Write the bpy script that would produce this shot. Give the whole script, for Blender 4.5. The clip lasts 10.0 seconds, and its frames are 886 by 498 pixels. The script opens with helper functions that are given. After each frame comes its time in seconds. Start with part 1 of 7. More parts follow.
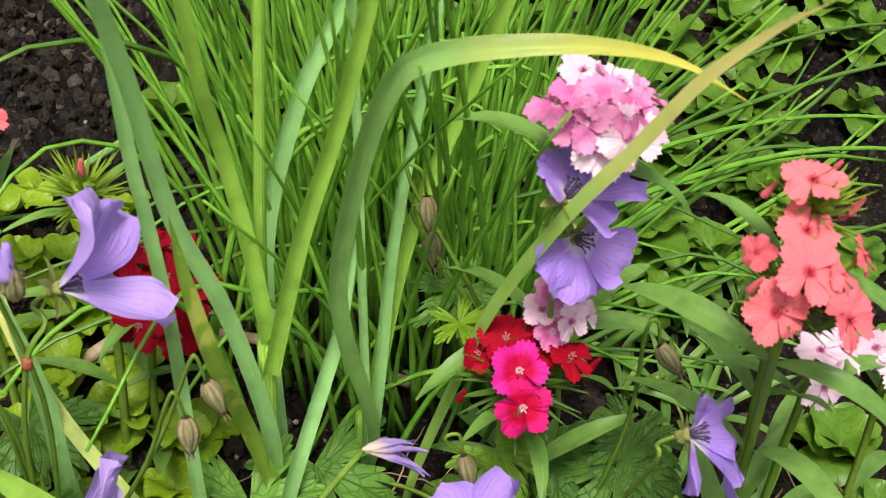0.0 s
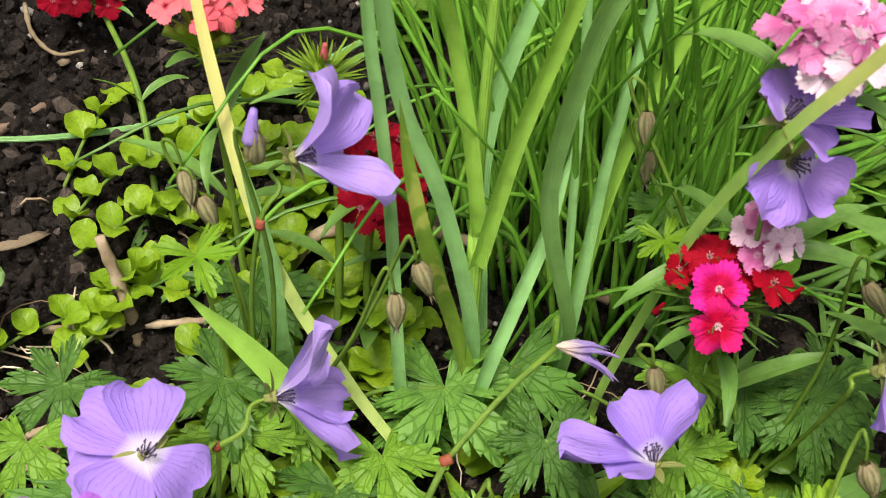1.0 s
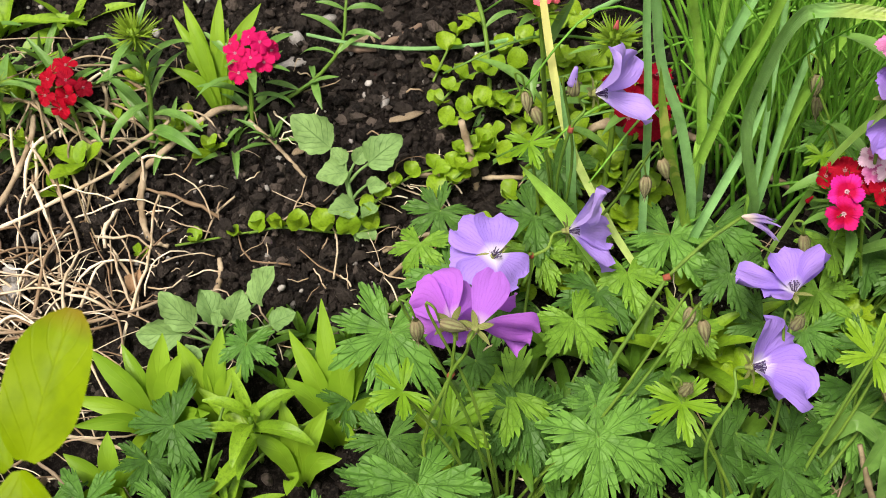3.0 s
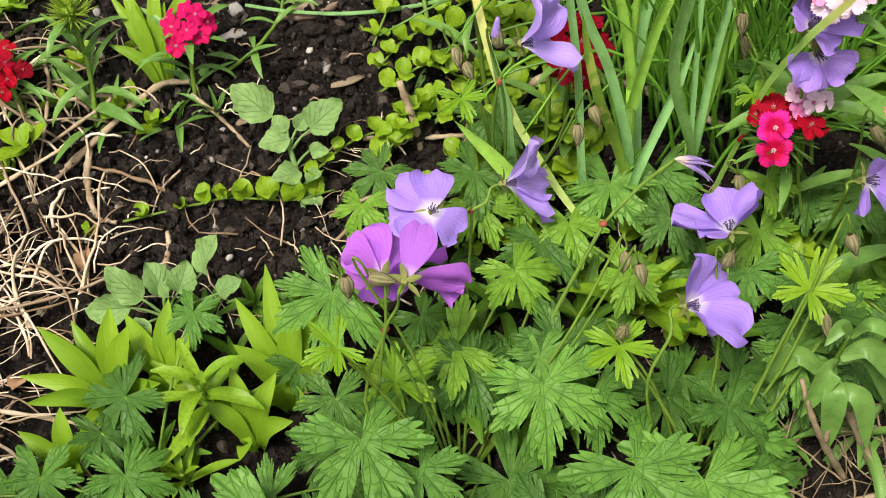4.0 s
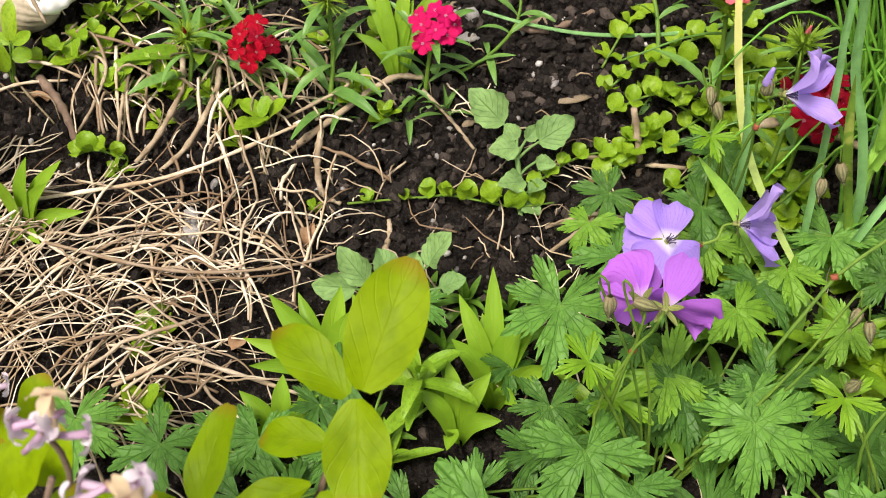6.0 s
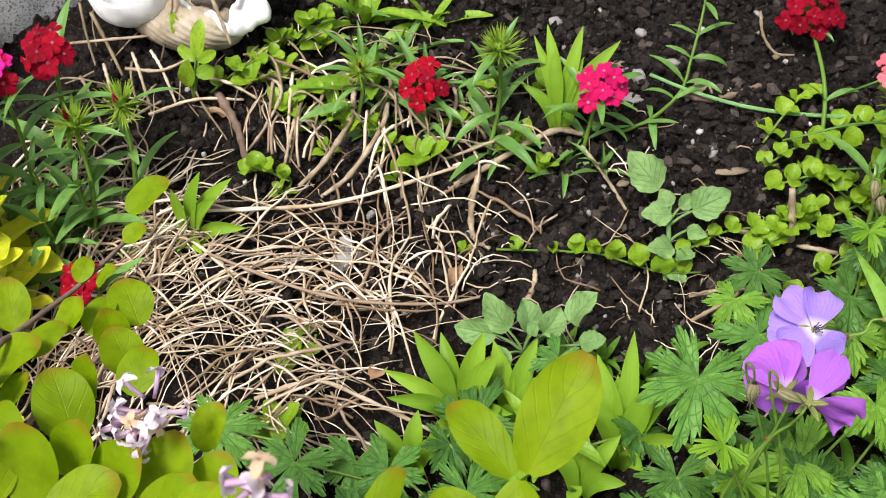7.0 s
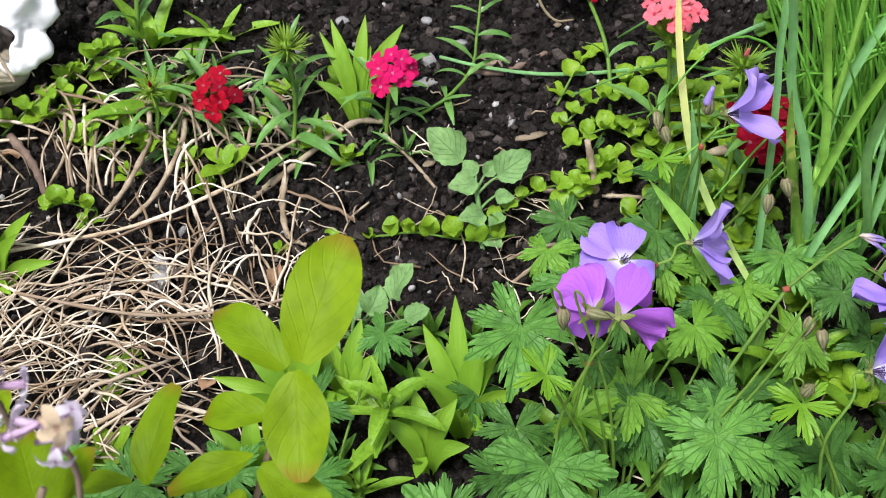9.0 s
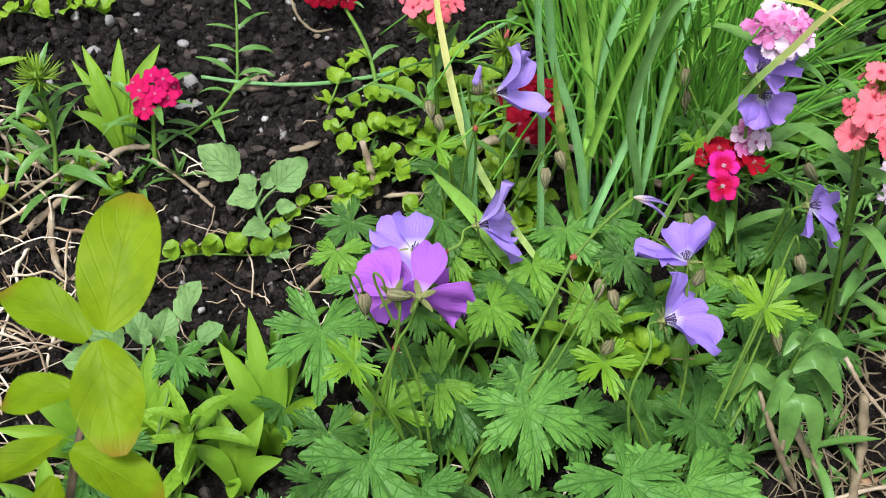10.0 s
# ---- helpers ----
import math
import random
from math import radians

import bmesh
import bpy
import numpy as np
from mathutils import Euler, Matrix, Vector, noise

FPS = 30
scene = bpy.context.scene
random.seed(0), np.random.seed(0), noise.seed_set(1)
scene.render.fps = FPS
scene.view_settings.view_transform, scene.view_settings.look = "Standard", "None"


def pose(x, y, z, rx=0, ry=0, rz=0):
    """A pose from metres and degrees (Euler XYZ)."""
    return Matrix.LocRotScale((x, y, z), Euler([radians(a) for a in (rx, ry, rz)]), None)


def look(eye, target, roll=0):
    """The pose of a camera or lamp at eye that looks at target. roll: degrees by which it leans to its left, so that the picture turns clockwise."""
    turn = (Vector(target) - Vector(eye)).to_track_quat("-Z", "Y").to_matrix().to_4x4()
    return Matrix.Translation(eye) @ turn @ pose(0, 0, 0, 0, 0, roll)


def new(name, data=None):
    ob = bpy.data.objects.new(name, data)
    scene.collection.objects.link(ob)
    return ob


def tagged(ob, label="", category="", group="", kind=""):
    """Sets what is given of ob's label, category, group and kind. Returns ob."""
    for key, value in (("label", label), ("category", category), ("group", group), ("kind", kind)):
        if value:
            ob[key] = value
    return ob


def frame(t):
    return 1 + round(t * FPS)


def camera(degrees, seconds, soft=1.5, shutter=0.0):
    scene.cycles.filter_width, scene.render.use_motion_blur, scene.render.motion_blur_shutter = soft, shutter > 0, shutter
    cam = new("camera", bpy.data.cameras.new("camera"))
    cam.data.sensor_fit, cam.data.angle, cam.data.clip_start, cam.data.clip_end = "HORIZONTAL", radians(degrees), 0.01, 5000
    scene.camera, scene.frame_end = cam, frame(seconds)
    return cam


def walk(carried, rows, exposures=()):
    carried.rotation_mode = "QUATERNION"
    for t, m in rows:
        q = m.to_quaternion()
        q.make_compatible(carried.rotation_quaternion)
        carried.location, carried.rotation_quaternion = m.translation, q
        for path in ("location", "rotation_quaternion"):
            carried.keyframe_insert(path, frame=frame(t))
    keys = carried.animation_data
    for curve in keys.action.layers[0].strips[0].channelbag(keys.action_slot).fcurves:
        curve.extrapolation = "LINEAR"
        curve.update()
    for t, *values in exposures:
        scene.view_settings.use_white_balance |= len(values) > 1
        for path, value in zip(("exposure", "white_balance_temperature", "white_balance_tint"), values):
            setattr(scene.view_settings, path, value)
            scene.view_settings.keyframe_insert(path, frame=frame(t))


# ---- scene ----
cam = camera(41.9, 10.0, 0.6)
PATH = [
    (0, (0.086, 0.273, 0.626), (0.444, 1.017, 0.062), 4.3),
    (0.5, (0.087, 0.260, 0.619), (0.326, 1.033, 0.032), 3.7),
    (1, (0.080, 0.251, 0.622), (0.258, 1.023, 0.010), 3.2),
    (1.5, (0.061, 0.164, 0.683), (0.168, 0.939, 0.060), 2.2),
    (2, (0.039, 0.095, 0.739), (0.091, 0.854, 0.089), 2.8),
    (2.5, (0.024, 0.082, 0.782), (0.029, 0.806, 0.091), 1.2),
    (2.7, (0.021, 0.043, 0.830), (0.013, 0.754, 0.127), 0.1),
    (3.8, (0.068, 0.037, 0.834), (0.030, 0.719, 0.104), -5.6),
    (4, (0.070, 0.027, 0.824), (0.041, 0.711, 0.095), -5.2),
    (4.5, (0.072, 0.005, 0.802), (0.059, 0.690, 0.074), -2.8),
    (5, (0.038, -0.011, 0.804), (0.033, 0.687, 0.087), -0.1),
    (5.5, (-0.000, 0.000, 0.825), (-0.035, 0.695, 0.107), -0.2),
    (6, (-0.056, 0.011, 0.856), (-0.118, 0.690, 0.125), 1.1),
    (6.2, (-0.065, 0.013, 0.859), (-0.139, 0.686, 0.123), 2.7),
    (7.3, (-0.082, 0.010, 0.893), (-0.272, 0.685, 0.180), 0.4),
    (7.5, (-0.076, 0.008, 0.887), (-0.279, 0.688, 0.182), -0.3),
    (8, (-0.061, -0.006, 0.876), (-0.273, 0.679, 0.178), -2.2),
    (8.5, (-0.025, -0.012, 0.860), (-0.176, 0.696, 0.171), -2.1),
    (9, (-0.032, -0.026, 0.843), (-0.091, 0.705, 0.163), -0.8),
    (9.5, (-0.039, -0.042, 0.824), (0.019, 0.707, 0.163), 1.7),
    (10, (-0.044, -0.045, 0.805), (0.093, 0.712, 0.165), 2.0),
]
walk(cam, [(t, look(eye, target, roll)) for t, eye, target, roll in PATH],
     [(0, 0.83, 7000, 13), (6.2, 0.83, 6850, 14), (7.3, 0.82, 6150, 15), (10, 0.80, 5850, 12)])
cam.data.dof.use_dof, cam.data.dof.focus_distance, cam.data.dof.aperture_fstop = True, 0.64, 31.0

# ---- world and sun: a bright overcast day ----
world = bpy.data.worlds.new("overcast_sky")
scene.world = world
world.use_nodes = True
wn = world.node_tree.nodes
sky = wn.new("ShaderNodeTexSky")
sky.sky_type, sky.sun_disc = "NISHITA", False
sky.sun_elevation, sky.sun_rotation = radians(58), radians(200)
sky.dust_density, sky.air_density = 4.0, 1.0
soft = wn.new("ShaderNodeHueSaturation")
soft.inputs["Saturation"].default_value = 0.35
world.node_tree.links.new(sky.outputs[0], soft.inputs["Color"])
world.node_tree.links.new(soft.outputs[0], wn["Background"].inputs[0])
wn["Background"].inputs[1].default_value = 0.095
sun = new("sun", bpy.data.lights.new("sun", "SUN"))
sun.data.energy, sun.data.angle, sun.data.color = 2.8, radians(16), (1.0, 0.96, 0.90)
sun.matrix_world = look((-0.35, -0.55, 1.3), (0, 0, 0))

# ---- small helpers ----
SLOPE_X, SLOPE_Y = -0.013, 0.376


def slope(x, y):
    """The bed rises away from the viewer and levels out behind and in front."""
    yy = y
    if y > 1.15:
        yy = 1.15 + 0.25 * (1 - math.exp(-(y - 1.15) / 0.25))
    if y < 0.1:
        yy = 0.1 - 0.2 * (1 - math.exp(-(0.1 - y) / 0.2))
    return SLOPE_X * max(-2, min(2, x)) + SLOPE_Y * yy


def lumps(x, y):
    v = Vector((x, y, 0))
    big = noise.noise(v * 7) * 0.008 + noise.noise(v * 23 + Vector((5, 2, 1))) * 0.006
    clod = max(0.0, 0.55 - noise.voronoi(v * 36)[0][0]) * 0.028 + max(0.0, 0.5 - noise.voronoi(v * 85)[0][0]) * 0.024
    return big + clod + noise.noise(v * 160) * 0.004 - 0.008


def gz(x, y):
    return slope(x, y) + lumps(x, y)


def at(x, y, h=0.0):
    """A point h above the general slope of the bed."""
    return Vector((x, y, slope(x, y) + h))


def grounded(x, y, sink=0.004):
    return Vector((x, y, gz(x, y) - sink))


def mesh_of(name, verts, faces, uvs=None, smooth=True):
    me = bpy.data.meshes.new(name)
    me.from_pydata([tuple(v) for v in verts], [], faces)
    if uvs is not None:
        layer = me.uv_layers.new(name="uv")
        idx = np.empty(len(me.loops), int)
        me.loops.foreach_get("vertex_index", idx)
        layer.data.foreach_set("uv", np.asarray(uvs, float)[idx].ravel())
    if smooth:
        me.polygons.foreach_set("use_smooth", [True] * len(me.polygons))
    me.update()
    return me


def part(name, me, material, parent=None, m=None, label=""):
    """Links one mesh as an object, under a thing or a part when one is given; m is its place in the parent's space."""
    ob = new(name, me)
    if material is not None and not me.materials:
        me.materials.append(material)
    if parent is not None:
        ob.parent = parent
    if m is not None:
        ob.matrix_local = m if parent is not None else m
    if label:
        tagged(ob, label=label)
    return ob


def thing(name, place, label, category, group="", kind=""):
    ob = new(name)
    ob.empty_display_size = 0.01
    ob.location = place
    return tagged(ob, label, category, group, kind)


def joined(chunks):
    """Several (verts, faces, uvs) as one."""
    V, F, U, n = [], [], [], 0
    for v, f, u in chunks:
        V.extend(v)
        F.extend([tuple(i + n for i in q) for q in f])
        U.extend(u)
        n += len(v)
    return V, F, U


def bezier(pts, n):
    """A smooth line (Catmull-Rom) through points."""
    p = [Vector(q) for q in pts]
    p = [p[0] * 2 - p[1]] + p + [p[-1] * 2 - p[-2]]
    out, spans = [], len(p) - 3
    for i in range(n + 1):
        s = i / n * spans
        k = min(int(s), spans - 1)
        t = s - k
        a, b, c, d = p[k], p[k + 1], p[k + 2], p[k + 3]
        out.append(0.5 * (2 * b + (c - a) * t + (2 * a - 5 * b + 4 * c - d) * t * t + (3 * b - a - 3 * c + d) * t ** 3))
    return out


def frames_along(line):
    out = []
    side = None
    for i, p in enumerate(line):
        d = (line[min(i + 1, len(line) - 1)] - line[max(i - 1, 0)])
        d = d.normalized() if d.length > 1e-9 else Vector((0, 0, 1))
        if side is None:
            side = d.cross(Vector((0, 0.3, 1)))
            if side.length < 1e-3:
                side = d.cross(Vector((1, 0, 0)))
        side = (side - d * side.dot(d)).normalized()
        out.append((p, d, side, d.cross(side)))
    return out


def tube(pts, r0, r1=None, sides=6, n=10, wobble=0.0, rng=random, knots=0):
    line = bezier(pts, n)
    r1 = r0 if r1 is None else r1
    V, F, U = [], [], []
    for i, (p, d, a, b) in enumerate(frames_along(line)):
        s = i / n
        r = r0 + (r1 - r0) * s
        if knots and i % max(1, n // knots) == 0 and 0 < i < n:
            r *= 1.35
        r *= 1 + wobble * (rng.random() - 0.5)
        for k in range(sides):
            q = 2 * math.pi * k / sides
            V.append(p + a * math.cos(q) * r + b * math.sin(q) * r)
            U.append((k / sides, s))
    for i in range(n):
        for k in range(sides):
            F.append((i * sides + k, i * sides + (k + 1) % sides, (i + 1) * sides + (k + 1) % sides, (i + 1) * sides + k))
    F.append(tuple(range(sides - 1, -1, -1)))
    F.append(tuple(n * sides + k for k in range(sides)))
    return V, F, U


def lance(s):
    return (math.sin(math.pi * min(1, s * 0.93 + 0.03)) ** 0.8) * (1 - 0.25 * s)


def strap(s):
    return min(1, 0.75 + s) * (1 if s < 0.55 else max(0.02, 1 - ((s - 0.55) / 0.45) ** 2.2))


def round_leaf(s):
    return max(0.03, math.sin(math.pi * min(0.985, s * 0.97 + 0.02))) ** 0.55


def egg(s):
    return max(0.03, math.sin(math.pi * min(0.985, s ** 0.8 * 0.98))) ** 0.75


def blade(L, W, prof, bend=0.5, rise=0.0, fold=0.25, wave=0.0, twist=0.0, n=9, m=4, seed=0, thick=0.0):
    """A leaf along +y, its face to +z. bend: how far (radians) it turns down to its tip; rise: the angle at its base."""
    rng = random.Random(seed)
    ph = rng.random() * 6
    V, F, U = [], [], []
    y = z = 0.0
    for i in range(n + 1):
        s = i / n
        a = rise - bend * s
        if i:
            y += math.cos(a) * L / n
            z += math.sin(a) * L / n
        w = W / 2 * prof(s)
        tw = twist * s
        for k in range(m + 1):
            u = 2 * k / m - 1
            up = fold * abs(u) * w + wave * W * math.sin(ph + s * 9 + (2.2 if u > 0 else 0)) * u * u
            dx, dn = u * w, up
            dx, dn = dx * math.cos(tw) - dn * math.sin(tw), dx * math.sin(tw) + dn * math.cos(tw)
            V.append(Vector((dx, y - math.sin(a) * dn, z + math.cos(a) * dn)))
            U.append(((u + 1) / 2, s))
    for i in range(n):
        for k in range(m):
            q = i * (m + 1) + k
            F.append((q, q + 1, q + m + 2, q + m + 1))
    return V, F, U


def ribbon(pts, W, prof, fold=0.3, n=22, m=4, face=(0, -0.75, 0.65), curl=0.0):
    """A strap-shaped leaf along a line of points, its face towards a given way."""
    line = bezier(pts, n)
    V, F, U = [], [], []
    want = Vector(face).normalized()
    for i, p in enumerate(line):
        s = i / n
        d = (line[min(i + 1, n)] - line[max(i - 1, 0)]).normalized()
        nrm = (want - d * want.dot(d)).normalized()
        side = d.cross(nrm)
        c = curl * (s - 0.3)
        side, nrm = side * math.cos(c) + nrm * math.sin(c), nrm * math.cos(c) - side * math.sin(c)
        w = W / 2 * prof(s)
        for k in range(m + 1):
            u = 2 * k / m - 1
            V.append(p + side * (u * w) + nrm * (fold * u * u * w))
            U.append(((u + 1) / 2, s))
    for i in range(n):
        for k in range(m):
            q = i * (m + 1) + k
            F.append((q, q + 1, q + m + 2, q + m + 1))
    return V, F, U


def aim(place, yaw, pitch=0.0, roll=0.0, scale=1.0):
    """A pose that turns +y to the heading yaw (degrees, to the left from +y), tilted up by pitch."""
    return Matrix.LocRotScale(Vector(place), (Matrix.Rotation(radians(yaw), 3, "Z") @ Matrix.Rotation(radians(pitch), 3, "X") @ Matrix.Rotation(radians(roll), 3, "Y")).to_quaternion(), (scale, scale, scale))


def facing(place, normal, spin=0.0, scale=1.0):
    """A pose that turns +z to the given way."""
    q = Vector(normal).normalized().to_track_quat("Z", "Y")
    return Matrix.LocRotScale(Vector(place), q @ Euler((0, 0, radians(spin))).to_quaternion(), (scale, scale, scale))


# ---- materials ----
def nodes_of(name):
    m = bpy.data.materials.new(name)
    m.use_nodes = True
    nt = m.node_tree
    return m, nt, nt.nodes["Principled BSDF"]


def node(nt, kind, **values):
    n = nt.nodes.new(kind)
    for key, v in values.items():
        if key == "operation":
            n.operation = v
        elif key == "blend":
            n.blend_type = v
        elif key == "feature":
            n.feature = v
        elif key == "clamp":
            n.use_clamp = v
    return n


def math_node(nt, op, a, b=None, clamp=False):
    n = node(nt, "ShaderNodeMath", operation=op, clamp=clamp)
    for i, v in enumerate((a, b)):
        if v is None:
            continue
        if isinstance(v, (int, float)):
            n.inputs[i].default_value = v
        else:
            nt.links.new(v, n.inputs[i])
    return n.outputs[0]


def mix(nt, fac, a, b, blend="MIX"):
    n = nt.nodes.new("ShaderNodeMix")
    n.data_type, n.blend_type = "RGBA", blend
    for sock, v in ((n.inputs[0], fac), (n.inputs[6], a), (n.inputs[7], b)):
        if isinstance(v, (int, float)):
            sock.default_value = v
        elif isinstance(v, tuple):
            sock.default_value = (*v, 1)
        else:
            nt.links.new(v, sock)
    return n.outputs[2]


def coords(nt, which="Object"):
    return nt.nodes.new("ShaderNodeTexCoord").outputs[which]


def noise_tex(nt, vec, scale, detail=3.0, rough=0.55):
    n = nt.nodes.new("ShaderNodeTexNoise")
    n.inputs["Scale"].default_value, n.inputs["Detail"].default_value, n.inputs["Roughness"].default_value = scale, detail, rough
    nt.links.new(vec, n.inputs["Vector"])
    return n.outputs["Fac"]


def ramp(nt, fac, lo, hi):
    n = nt.nodes.new("ShaderNodeMapRange")
    n.inputs["From Min"].default_value, n.inputs["From Max"].default_value = lo, hi
    nt.links.new(fac, n.inputs["Value"])
    return n.outputs[0]


def bump(nt, bsdf, height, strength, distance):
    n = nt.nodes.new("ShaderNodeBump")
    n.inputs["Strength"].default_value, n.inputs["Distance"].default_value = strength, distance
    nt.links.new(height, n.inputs["Height"])
    nt.links.new(n.outputs[0], bsdf.inputs["Normal"])


def random_of(nt):
    return nt.nodes.new("ShaderNodeObjectInfo").outputs["Random"]


def vein_mask(nt, style, count):
    """0 to 1: where the veins of a leaf run, from its own across/along coordinates."""
    uv = nt.nodes.new("ShaderNodeUVMap").outputs[0]
    sep = nt.nodes.new("ShaderNodeSeparateXYZ")
    nt.links.new(uv, sep.inputs[0])
    u, v = sep.outputs[0], sep.outputs[1]
    side = math_node(nt, "ABSOLUTE", math_node(nt, "SUBTRACT", u, 0.5))
    mid = math_node(nt, "SUBTRACT", 1.0, math_node(nt, "MULTIPLY", side, 40.0), clamp=True)
    if style == "parallel":
        f = math_node(nt, "PINGPONG", math_node(nt, "MULTIPLY", u, float(count)), 0.5)
        lines = math_node(nt, "SUBTRACT", 1.0, math_node(nt, "MULTIPLY", f, 3.0), clamp=True)
        return math_node(nt, "MULTIPLY", lines, 0.7), v, u
    if style == "fan":
        stray = math_node(nt, "MULTIPLY", noise_tex(nt, uv, 4.0, 3), 0.14)
        f = math_node(nt, "PINGPONG", math_node(nt, "MULTIPLY", math_node(nt, "ADD", u, stray), float(count)), 0.5)
        lines = math_node(nt, "SUBTRACT", 1.0, math_node(nt, "MULTIPLY", f, 5.0), clamp=True)
        lines = math_node(nt, "MULTIPLY", lines, ramp(nt, noise_tex(nt, uv, 9.0, 2), 0.3, 0.7), clamp=True)
        return lines, v, u
    bent = math_node(nt, "MULTIPLY", math_node(nt, "SUBTRACT", noise_tex(nt, uv, 5.0, 2), 0.5), 0.16 if style == "palmate" else 0.05)
    k = math_node(nt, "ADD", math_node(nt, "SUBTRACT", v, math_node(nt, "MULTIPLY", side, 1.9 if style == "palmate" else 0.9)), bent)
    f = math_node(nt, "PINGPONG", math_node(nt, "MULTIPLY", k, float(count)), 0.5)
    lines = math_node(nt, "SUBTRACT", 1.0, math_node(nt, "MULTIPLY", f, 12.0), clamp=True)
    return math_node(nt, "MAXIMUM", mid, math_node(nt, "MULTIPLY", lines, 0.8)), v, u


def leaf_material(name, dark, light, vein, style="pinnate", count=7, rough=0.42, trans=0.3, vein_strength=0.5, tip=None, tip_from=0.6, blotch=None, spec=0.3, relief=0.0004, base=None, fit=1.0, net=0.0):
    m, nt, b = nodes_of(name)
    oc = coords(nt)
    grain = noise_tex(nt, oc, 90 * fit, 4)
    broad = noise_tex(nt, oc, 22 * fit, 3)
    rnd = random_of(nt)
    fac = math_node(nt, "ADD", math_node(nt, "MULTIPLY", rnd, 0.6), math_node(nt, "MULTIPLY", broad, 0.55), clamp=True)
    col = mix(nt, fac, dark, light)
    col = mix(nt, ramp(nt, grain, 0.45, 0.8), col, tuple(c * 0.72 for c in dark))
    mask, v, u = vein_mask(nt, style, count)
    if net:
        # the fine net between the main veins
        vor = nt.nodes.new("ShaderNodeTexVoronoi")
        vor.feature = "DISTANCE_TO_EDGE"
        vor.inputs["Scale"].default_value = net
        warp = noise_tex(nt, oc, net * 0.8, 2)
        bent = nt.nodes.new("ShaderNodeVectorMath")
        bent.operation = "SCALE"
        nt.links.new(oc, bent.inputs[0])
        nt.links.new(math_node(nt, "ADD", math_node(nt, "MULTIPLY", warp, 0.25), 0.88), bent.inputs[3])
        nt.links.new(bent.outputs[0], vor.inputs["Vector"])
        mesh_lines = math_node(nt, "SUBTRACT", 1.0, math_node(nt, "MULTIPLY", vor.outputs["Distance"], 14.0), clamp=True)
        mask = math_node(nt, "MAXIMUM", mask, math_node(nt, "MULTIPLY", mesh_lines, 0.38))
    if blotch:
        col = mix(nt, math_node(nt, "MULTIPLY", ramp(nt, noise_tex(nt, oc, 60, 2), 0.55, 0.62), 0.6, clamp=True), col, blotch)
    col = mix(nt, math_node(nt, "MULTIPLY", mask, vein_strength), col, vein)
    if base:
        col = mix(nt, math_node(nt, "SUBTRACT", 1.0, ramp(nt, v, 0.0, 0.3), clamp=True), col, base)
    if tip:
        edge = math_node(nt, "ADD", v, math_node(nt, "MULTIPLY", math_node(nt, "SUBTRACT", broad, 0.5), 0.25))
        col = mix(nt, ramp(nt, edge, tip_from, min(1.0, tip_from + 0.3)), col, tip)
    nt.links.new(col, b.inputs["Base Color"])
    b.inputs["Roughness"].default_value = rough
    b.inputs["Specular IOR Level"].default_value = spec
    height = math_node(nt, "SUBTRACT", math_node(nt, "MULTIPLY", grain, 0.5), mask)
    bump(nt, b, height, 0.5, relief)
    tr = nt.nodes.new("ShaderNodeBsdfTranslucent")
    nt.links.new(mix(nt, 1.0, col, (1.0, 1.0, 0.45), "MULTIPLY"), tr.inputs[0])
    ms = nt.nodes.new("ShaderNodeMixShader")
    ms.inputs[0].default_value = trans
    nt.links.new(b.outputs[0], ms.inputs[1])
    nt.links.new(tr.outputs[0], ms.inputs[2])
    nt.links.new(ms.outputs[0], nt.nodes["Material Output"].inputs[0])
    return m


def petal_material(name, outer, inner, vein, inner_to=0.35, count=9, vein_strength=0.35, outer2=None, ring=None, trans=0.35, crumple=5.0):
    m, nt, b = nodes_of(name)
    oc = coords(nt)
    mask, v, u = vein_mask(nt, "fan", count)
    col = mix(nt, random_of(nt), outer, outer2 or outer)
    col = mix(nt, math_node(nt, "MULTIPLY", ramp(nt, noise_tex(nt, oc, 150, 3), 0.4, 0.75), 0.35, clamp=True), col, tuple(min(1, c * 1.35 + 0.004) for c in outer))
    if ring:
        near = math_node(nt, "SUBTRACT", 1.0, ramp(nt, v, 0.42, 0.7), clamp=True)
        col = mix(nt, math_node(nt, "MULTIPLY", near, 0.85), col, ring)
    col = mix(nt, math_node(nt, "MULTIPLY", mask, vein_strength), col, vein)
    col = mix(nt, math_node(nt, "SUBTRACT", 1.0, ramp(nt, v, inner_to * 0.35, inner_to), clamp=True), col, inner)
    nt.links.new(col, b.inputs["Base Color"])
    b.inputs["Roughness"].default_value = 0.6
    b.inputs["Specular IOR Level"].default_value = 0.10
    bump(nt, b, math_node(nt, "ADD", mask, math_node(nt, "MULTIPLY", noise_tex(nt, oc, crumple, 4), 2.5)), 0.6, 0.0006)
    tr = nt.nodes.new("ShaderNodeBsdfTranslucent")
    nt.links.new(col, tr.inputs[0])
    ms = nt.nodes.new("ShaderNodeMixShader")
    ms.inputs[0].default_value = trans
    nt.links.new(b.outputs[0], ms.inputs[1])
    nt.links.new(tr.outputs[0], ms.inputs[2])
    nt.links.new(ms.outputs[0], nt.nodes["Material Output"].inputs[0])
    return m


